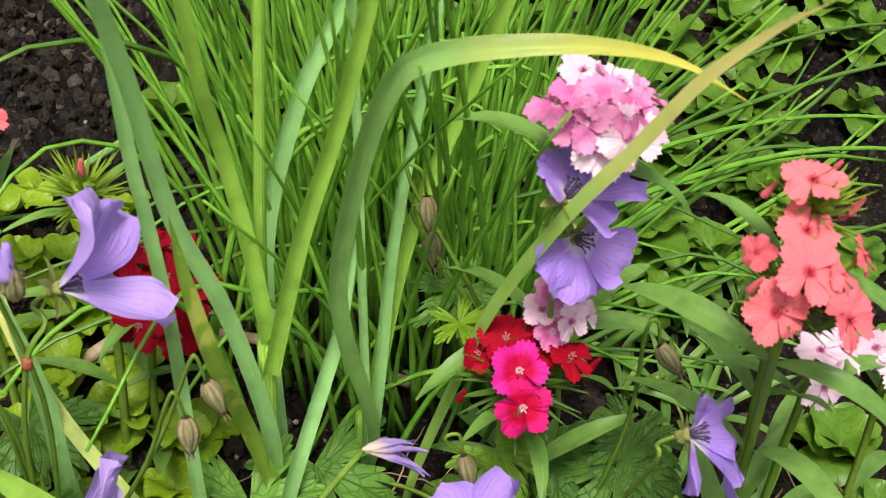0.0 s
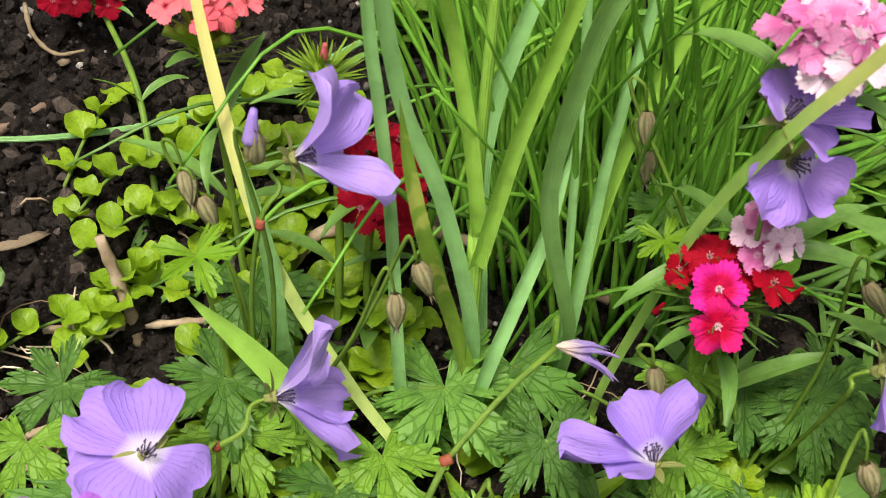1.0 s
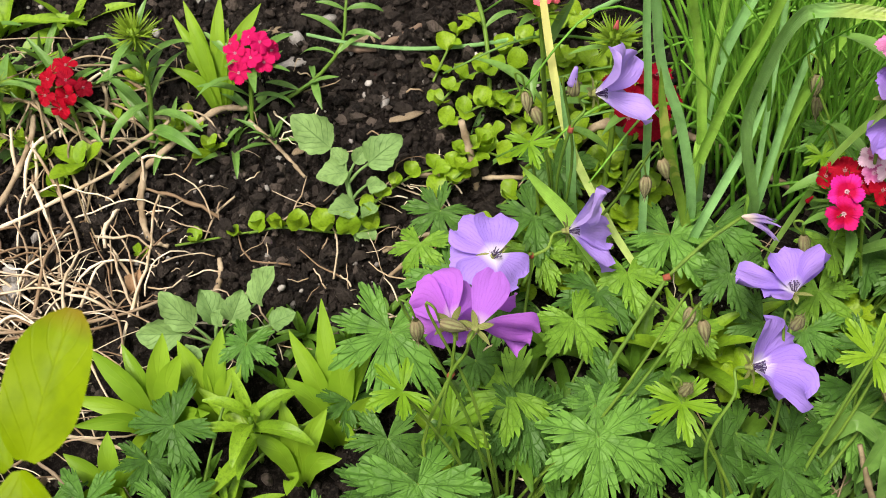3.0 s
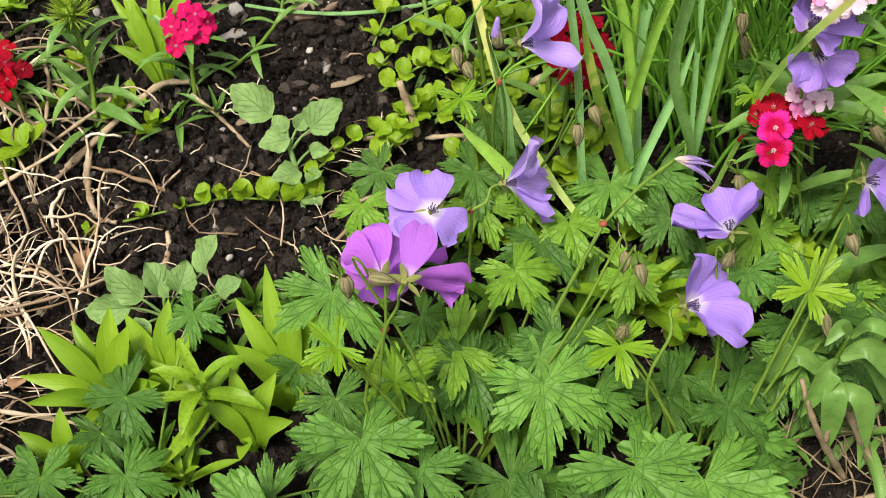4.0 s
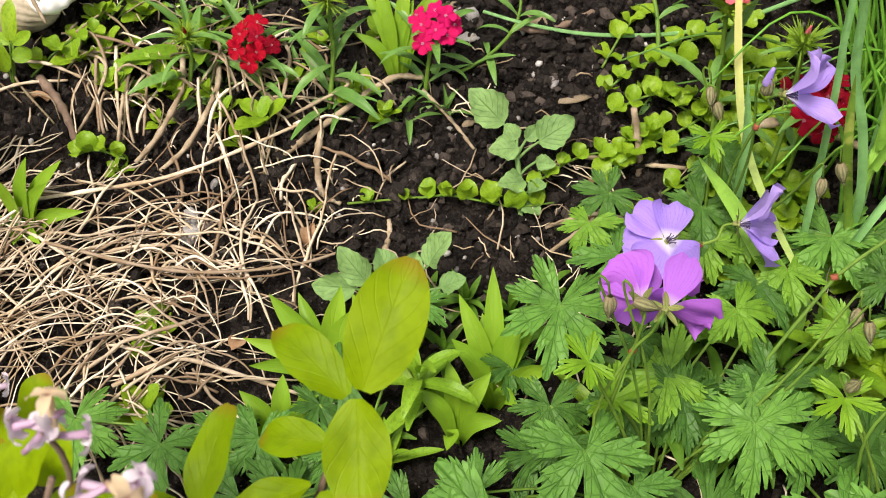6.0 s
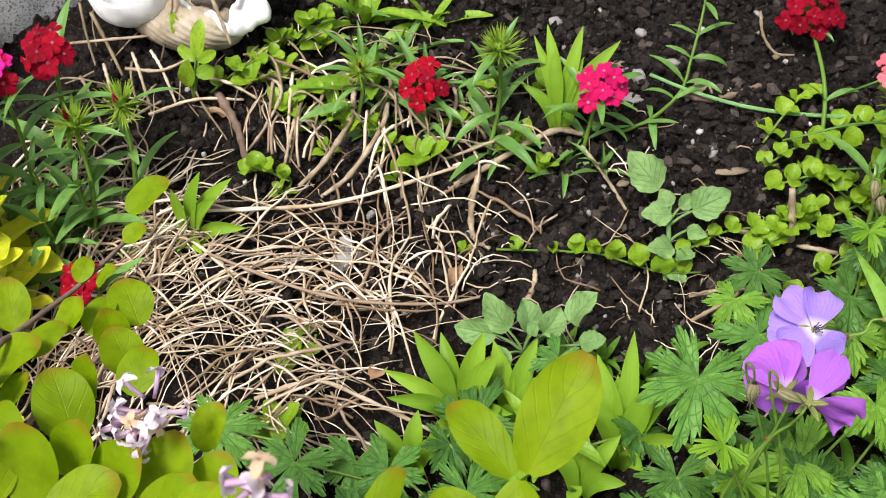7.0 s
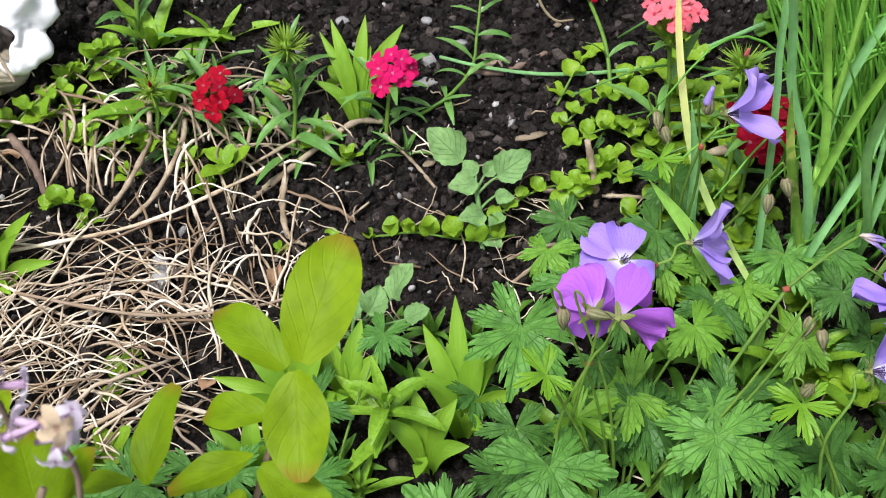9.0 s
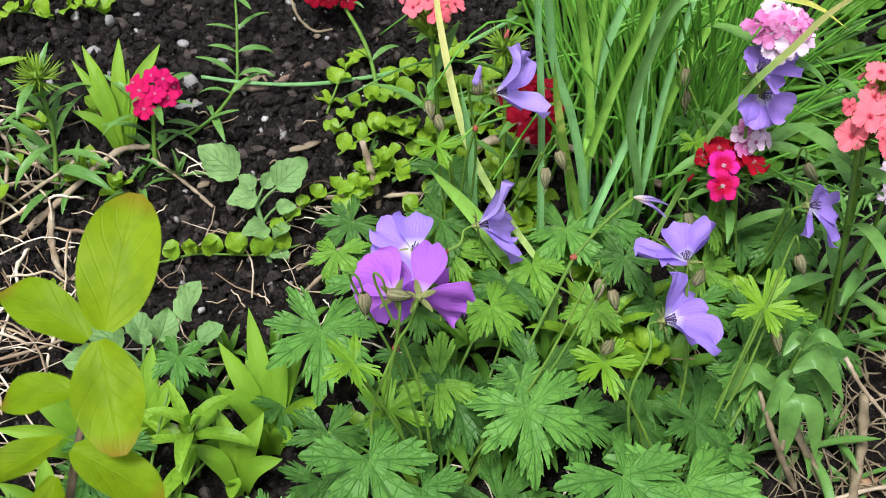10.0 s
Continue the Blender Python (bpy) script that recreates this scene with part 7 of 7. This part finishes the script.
    for i, (x, y, L) in enumerate([(-0.29, 0.685, 0.02), (-0.385, 0.70, 0.024), (-0.345, 0.715, 0.022), (-0.275, 0.665, 0.02), (-0.165, 0.695, 0.02), (-0.41, 0.76, 0.026), (-0.375, 0.77, 0.026), (-0.225, 0.755, 0.024), (-0.34, 0.675, 0.016), (-0.415, 0.715, 0.024), (-0.258, 0.675, 0.028), (-0.312, 0.515, 0.026), (-0.305, 0.46, 0.035), (-0.19, 0.71, 0.024), (-0.365, 0.635, 0.016), (-0.395, 0.735, 0.03), (-0.305, 0.70, 0.016), (-0.175, 0.76, 0.03), (-0.24, 0.72, 0.022), (-0.21, 0.62, 0.012), (-0.36, 0.70, 0.018), (-0.42, 0.74, 0.026)]):
        rosette("small bright green seedling among dead stems", (x, y), 6, L, 30 + i, (20, 60), JENNY, OVALS, "seedling", 0.014, 1.0, "seedling")


def build_potatoes():
    def plant_of(label, base, top, leaves, stalk):
        """leaves: foot, tip, width; all places are in the world."""
        b = grounded(*base)
        plant = thing("potato_plant", b, label, "plant", "potato plants")
        crown = Vector(top) - b
        if stalk:
            stem(plant, [Vector((0, 0, 0)), crown * 0.5 + Vector((0.002, 0, 0.003)), crown], 0.0026, 0.0019, POTATO)
        for k, (foot, tip, w) in enumerate(leaves):
            p, q = Vector(foot) - b, Vector(tip) - b
            p = p.lerp(q, 0.2)
            low = crown * max(0.3, min(1.0, (p.z - 0.012) / max(0.01, crown.z)))
            if (p - low).length > 0.004:
                stem(plant, [low, (low + p) / 2 + Vector((0, 0, 0.002)), p], 0.0012, 0.0009, POTATO, "leaf_stalk", n=5)
            part("leaf", with_material(CRINKLED[k % 3], POTATO), POTATO, plant, between(p, q, (0.45 * math.sin(k * 2.1), -0.55 + 0.3 * math.sin(k * 1.3), 0.75), w / 0.90))

    plant_of("young potato plant with soft downy grey-green leaves", (-0.054, 0.622), (-0.062, 0.660, 0.275), [
        ((-0.066, 0.672, 0.280), (-0.101, 0.690, 0.303), 0.034), ((-0.051, 0.662, 0.275), (-0.020, 0.674, 0.296), 0.031), ((-0.054, 0.660, 0.277), (-0.082, 0.655, 0.272), 0.025),
        ((-0.059, 0.662, 0.278), (-0.071, 0.674, 0.286), 0.016), ((-0.057, 0.662, 0.278), (-0.047, 0.674, 0.287), 0.015), ((-0.048, 0.642, 0.260), (-0.074, 0.632, 0.260), 0.022),
        ((-0.053, 0.638, 0.251), (-0.036, 0.633, 0.264), 0.018), ((-0.056, 0.636, 0.246), (-0.040, 0.626, 0.241), 0.020), ((-0.050, 0.655, 0.268), (-0.030, 0.650, 0.270), 0.015)], True)
    plant_of("low potato plant with soft downy grey-green leaves", (-0.145, 0.545), (-0.145, 0.540, 0.225), [
        ((-0.153, 0.540, 0.237), (-0.180, 0.556, 0.263), 0.026), ((-0.140, 0.537, 0.243), (-0.151, 0.556, 0.266), 0.024), ((-0.120, 0.548, 0.251), (-0.096, 0.562, 0.280), 0.028),
        ((-0.158, 0.538, 0.240), (-0.197, 0.540, 0.238), 0.026), ((-0.134, 0.538, 0.245), (-0.123, 0.554, 0.266), 0.024), ((-0.110, 0.540, 0.244), (-0.087, 0.546, 0.251), 0.020),
        ((-0.150, 0.532, 0.236), (-0.165, 0.520, 0.226), 0.022), ((-0.128, 0.532, 0.240), (-0.120, 0.518, 0.232), 0.020), ((-0.142, 0.536, 0.246), (-0.136, 0.545, 0.258), 0.014)], False)


def build_carpet():
    """Ground cover of rounded leaves behind and beside the onions."""
    rng = random.Random(12)
    spots = []
    for x0, x1, y0, y1, n in ((0.36, 0.80, 0.58, 1.0, 80), (0.17, 0.30, 0.76, 0.9, 3), (0.14, 0.30, 0.50, 0.66, 12), (0.27, 0.35, 0.50, 0.62, 12), (0.36, 0.50, 0.52, 0.60, 3)):
        for _ in range(n):
            spots.append((rng.uniform(x0, x1), rng.uniform(y0, y1)))
    for i, (x, y) in enumerate(spots):
        rosette("low ground cover plant with rounded green leaves", (x, y), 9, rng.uniform(0.024, 0.036) * (0.75 if y < 0.66 and x < 0.31 else 1.0), 200 + i, (5, 40), CARPET if x > 0.3 or i % 2 else JENNY, EGGS if i % 3 else ROUND, "ground_cover", rng.uniform(0.015, 0.035), 1.0, "ground cover")


# ---- shrubs at the front edge ----
def build_front_shrub():
    b = Vector((-0.16, 0.05, slope(-0.16, 0.05)))
    root = thing("front_shrub", b, "slender shrub twig with oval lime green leaves", "shrub", "shrubs")

    def leaf(base, tip, width=0.68, k=0):
        p, q = Vector(base) - b, Vector(tip) - b
        d = q - p
        L = d.length
        yaw = math.degrees(math.atan2(-d.x, d.y))
        pitch = math.degrees(math.asin(max(-1, min(1, d.z / L))))
        # turn each face up and towards the viewer
        part("leaf", with_material(OVALS[k % 3], SHRUB), SHRUB, root, aim(p, yaw, pitch, 18 * math.sin(3 * k + 1), L) @ Matrix.Diagonal((0.84 * width / 0.62, 1, 1, 1)))

    stem(root, [(0, 0, 0), (0.02, 0.05, 0.2), (0.035, 0.12, 0.44), (0.041, 0.143, 0.475), (0.049, 0.170, 0.50), (0.061, 0.180, 0.517)], 0.0022, 0.0011, BARK, "twig", "thin brown twig", 20)
    leaf((-0.101, 0.229, 0.551), (-0.089, 0.262, 0.581), 0.66, 0)
    leaf((-0.106, 0.227, 0.550), (-0.132, 0.244, 0.566), 0.56, 1)
    leaf((-0.103, 0.227, 0.549), (-0.097, 0.200, 0.524), 0.72, 2)
    leaf((-0.111, 0.215, 0.540), (-0.136, 0.217, 0.541), 0.66, 1)
    leaf((-0.115, 0.205, 0.530), (-0.140, 0.192, 0.519), 0.6, 2)
    leaf((-0.113, 0.203, 0.527), (-0.086, 0.190, 0.514), 0.6, 0)
    leaf((-0.118, 0.197, 0.522), (-0.125, 0.170, 0.500), 0.6, 0)
    leaf((-0.150, 0.195, 0.525), (-0.148, 0.222, 0.549), 0.5, 1)
    leaf((-0.155, 0.195, 0.525), (-0.178, 0.195, 0.522), 0.55, 0)
    stem(root, [(0, 0, 0.3), (0.008, 0.12, 0.45), (0.006, 0.145, 0.488)], 0.0015, 0.001, BARK, "twig", "thin brown twig", 10)


def lilac_cluster(root, o, place, seed, count=9, spread=0.020):
    """A loose spray of long-tubed flowers, each with four narrow petals."""
    rng = random.Random(seed)
    place = Vector(place)
    for i in range(count):
        d = Vector((rng.uniform(-1, 1), rng.uniform(-0.9, 0.5), rng.uniform(-0.3, 1))).normalized()
        L = rng.uniform(0.009, 0.014)
        p = place + d * spread * rng.uniform(0.55, 1.0) + Vector((rng.uniform(-0.006, 0.006), 0, rng.uniform(-0.004, 0.004)))
        q = d.to_track_quat("Z", "Y")
        faded = rng.random() < 0.22
        V, F, U = tube([-d * L, -d * L * 0.5 + Vector((0, 0, -0.001)), Vector((0, 0, 0))], 0.0008, 0.0013, 6, 4)
        flower = part("lilac_flower", mesh_of("lilac_flower", V, F, U), FADED if faded else LILAC_TUBE, root, Matrix.Translation(p - o), "small pale lilac flower on a long tube")
        for k in range(4):
            V, F, U = blade(rng.uniform(0.005, 0.007), 0.0036, round_leaf, 1.4, 0.5, 0.3, 0.08, 0, 5, 2, k)
            m = Matrix.Rotation(radians(90 * k + rng.uniform(-15, 15)), 3, "Z")
            part("petal", mesh_of("petal", [q @ (m @ v) for v in V], F, U), FADED if faded else LILAC, flower)
    stem(root, [place - o + Vector((0, -0.01, -0.05)), place - o + Vector((0.003, 0, -0.02)), place - o], 0.0011, 0.0008, BARK, "twig", "thin brown twig", 6)


def build_left_shrub():
    b = Vector((-0.40, 0.16, slope(-0.40, 0.16)))
    root = thing("lilac_shrub", b, "dwarf lilac shrub with round green leaves and pale flowers", "shrub", "shrubs")
    rng = random.Random(4)
    twigs = [[(-0.40, 0.16, 0.06), (-0.38, 0.20, 0.36), (-0.352, 0.262, 0.470), (-0.352, 0.302, 0.462), (-0.344, 0.338, 0.455), (-0.334, 0.385, 0.453)],
             [(-0.39, 0.16, 0.06), (-0.36, 0.20, 0.33), (-0.335, 0.25, 0.44), (-0.318, 0.30, 0.450), (-0.312, 0.33, 0.448)],
             [(-0.38, 0.15, 0.06), (-0.33, 0.19, 0.34), (-0.28, 0.23, 0.43), (-0.255, 0.255, 0.470)],
             [(-0.38, 0.14, 0.06), (-0.28, 0.13, 0.36), (-0.19, 0.145, 0.54), (-0.168, 0.158, 0.60)],
             [(-0.28, 0.13, 0.36), (-0.19, 0.13, 0.5), (-0.148, 0.14, 0.60)]]
    for t in twigs:
        stem(root, [Vector(p) - b for p in t], 0.0024, 0.0010, BARK, "twig", "thin brown twig", 18)
    me = [with_material(o, SHRUB) for o in OVALS]
    # middle of each leaf and its length
    spots = [(-0.333, 0.397, 0.466, 0.026), (-0.330, 0.372, 0.463, 0.013), (-0.363, 0.310, 0.465, 0.025), (-0.345, 0.278, 0.469, 0.030), (-0.309, 0.261, 0.470, 0.034), (-0.289, 0.238, 0.478, 0.026), (-0.316, 0.336, 0.454, 0.026),
             (-0.327, 0.324, 0.455, 0.022), (-0.317, 0.316, 0.456, 0.022), (-0.305, 0.304, 0.457, 0.024), (-0.292, 0.295, 0.459, 0.024), (-0.336, 0.317, 0.458, 0.020), (-0.333, 0.345, 0.458, 0.014), (-0.344, 0.344, 0.461, 0.014),
             (-0.253, 0.244, 0.466, 0.034), (-0.246, 0.271, 0.464, 0.022), (-0.324, 0.234, 0.482, 0.032), (-0.302, 0.224, 0.484, 0.034), (-0.345, 0.253, 0.477, 0.026), (-0.316, 0.213, 0.491, 0.034), (-0.268, 0.232, 0.473, 0.034),
             (-0.233, 0.247, 0.462, 0.026), (-0.340, 0.298, 0.463, 0.022), (-0.310, 0.285, 0.460, 0.024), (-0.275, 0.215, 0.480, 0.032), (-0.240, 0.222, 0.480, 0.030), (-0.335, 0.262, 0.462, 0.026), (-0.365, 0.285, 0.46, 0.024),
             (-0.182, 0.168, 0.590, 0.020), (-0.158, 0.150, 0.592, 0.022), (-0.200, 0.178, 0.560, 0.026), (-0.172, 0.160, 0.570, 0.024), (-0.150, 0.160, 0.575, 0.020), (-0.215, 0.19, 0.54, 0.026)]
    for i, (x, y, z, L) in enumerate(spots):
        yaw, pitch = rng.uniform(-55, 55), rng.uniform(20, 60)
        m = aim(Vector((0, 0, 0)), yaw, pitch, rng.uniform(-18, 18), L * 1.05)
        m.translation = Vector((x, y, z)) - b - m.to_3x3() @ Vector((0, 0.5, 0))
        part("leaf", me[i % 3], SHRUB, root, m @ Matrix.Diagonal((rng.uniform(1.15, 1.4), 1, 1, 1)))
    lilac_cluster(root, b, (-0.262, 0.256, 0.490), 50, 16, 0.024)
    lilac_cluster(root, b, (-0.170, 0.164, 0.614), 51, 5, 0.010)
    lilac_cluster(root, b, (-0.145, 0.147, 0.616), 52, 6, 0.011)
    lilac_cluster(root, b, (-0.318, 0.212, 0.500), 53, 3, 0.008)


def build_gold_shrub():
    rng = random.Random(6)
    for k, (x, y, h, n, L) in enumerate([(-0.545, 0.505, 0.105, 15, 0.058), (-0.585, 0.53, 0.105, 14, 0.054), (-0.525, 0.48, 0.09, 13, 0.052), (-0.565, 0.49, 0.11, 12, 0.05), (-0.53, 0.42, 0.085, 12, 0.045), (-0.565, 0.44, 0.08, 12, 0.048), (-0.655, 0.66, 0.12, 9, 0.045), (-0.60, 0.47, 0.07, 10, 0.05), (-0.50, 0.38, 0.06, 10, 0.045)]):
        rosette("golden yellow-green leafy shrub shoot", (x, y), n, L, 300 + k, (0, 55), GOLD, OVALS, "golden_shrub", h, 0.75, "shrub")


def build_dead_leaves():
    """Small curled brown leaves on the soil."""
    m = plain_material("dead_leaf_brown", (0.22, 0.12, 0.06), (0.36, 0.23, 0.13), 80, 0.8, 0.0008)
    shapes = [mesh_of("dead_leaf", *blade(0.020, 0.012, egg, 2.2, 0.6, 0.5, 0.2, 0.6, 7, 4, k)) for k in range(3)]
    for k, (x, y) in enumerate([(0.005, 0.648), (0.018, 0.655), (0.0, 0.635), (0.03, 0.64), (-0.005, 0.66), (-0.33, 0.725), (-0.335, 0.715), (-0.21, 0.60), (-0.30, 0.545), (-0.25, 0.50), (-0.19, 0.56), (0.36, 0.43), (0.33, 0.40), (-0.46, 0.61), (0.16, 0.73), (-0.43, 0.68)]):
        ob = part("dead_leaf", with_material(shapes[k % 3], m), m, None, aim((x, y, gz(x, y) + 0.002), k * 77, 10, k * 31 % 60 - 30, 1.0))
        tagged(ob, "small curled brown dead leaf on the soil", "dead leaf", "dead leaves")


build_ground()
build_soil_clods()
build_pebbles()
build_boulder()
build_shell()
build_straw()
build_dry_stems()
build_geraniums()
build_sweet_williams()
build_strap_leaves()
build_yellow_blade()
build_chives()
build_potatoes()
build_rosettes()
build_jenny()
build_carpet()
build_front_shrub()
build_left_shrub()
build_gold_shrub()
build_dead_leaves()
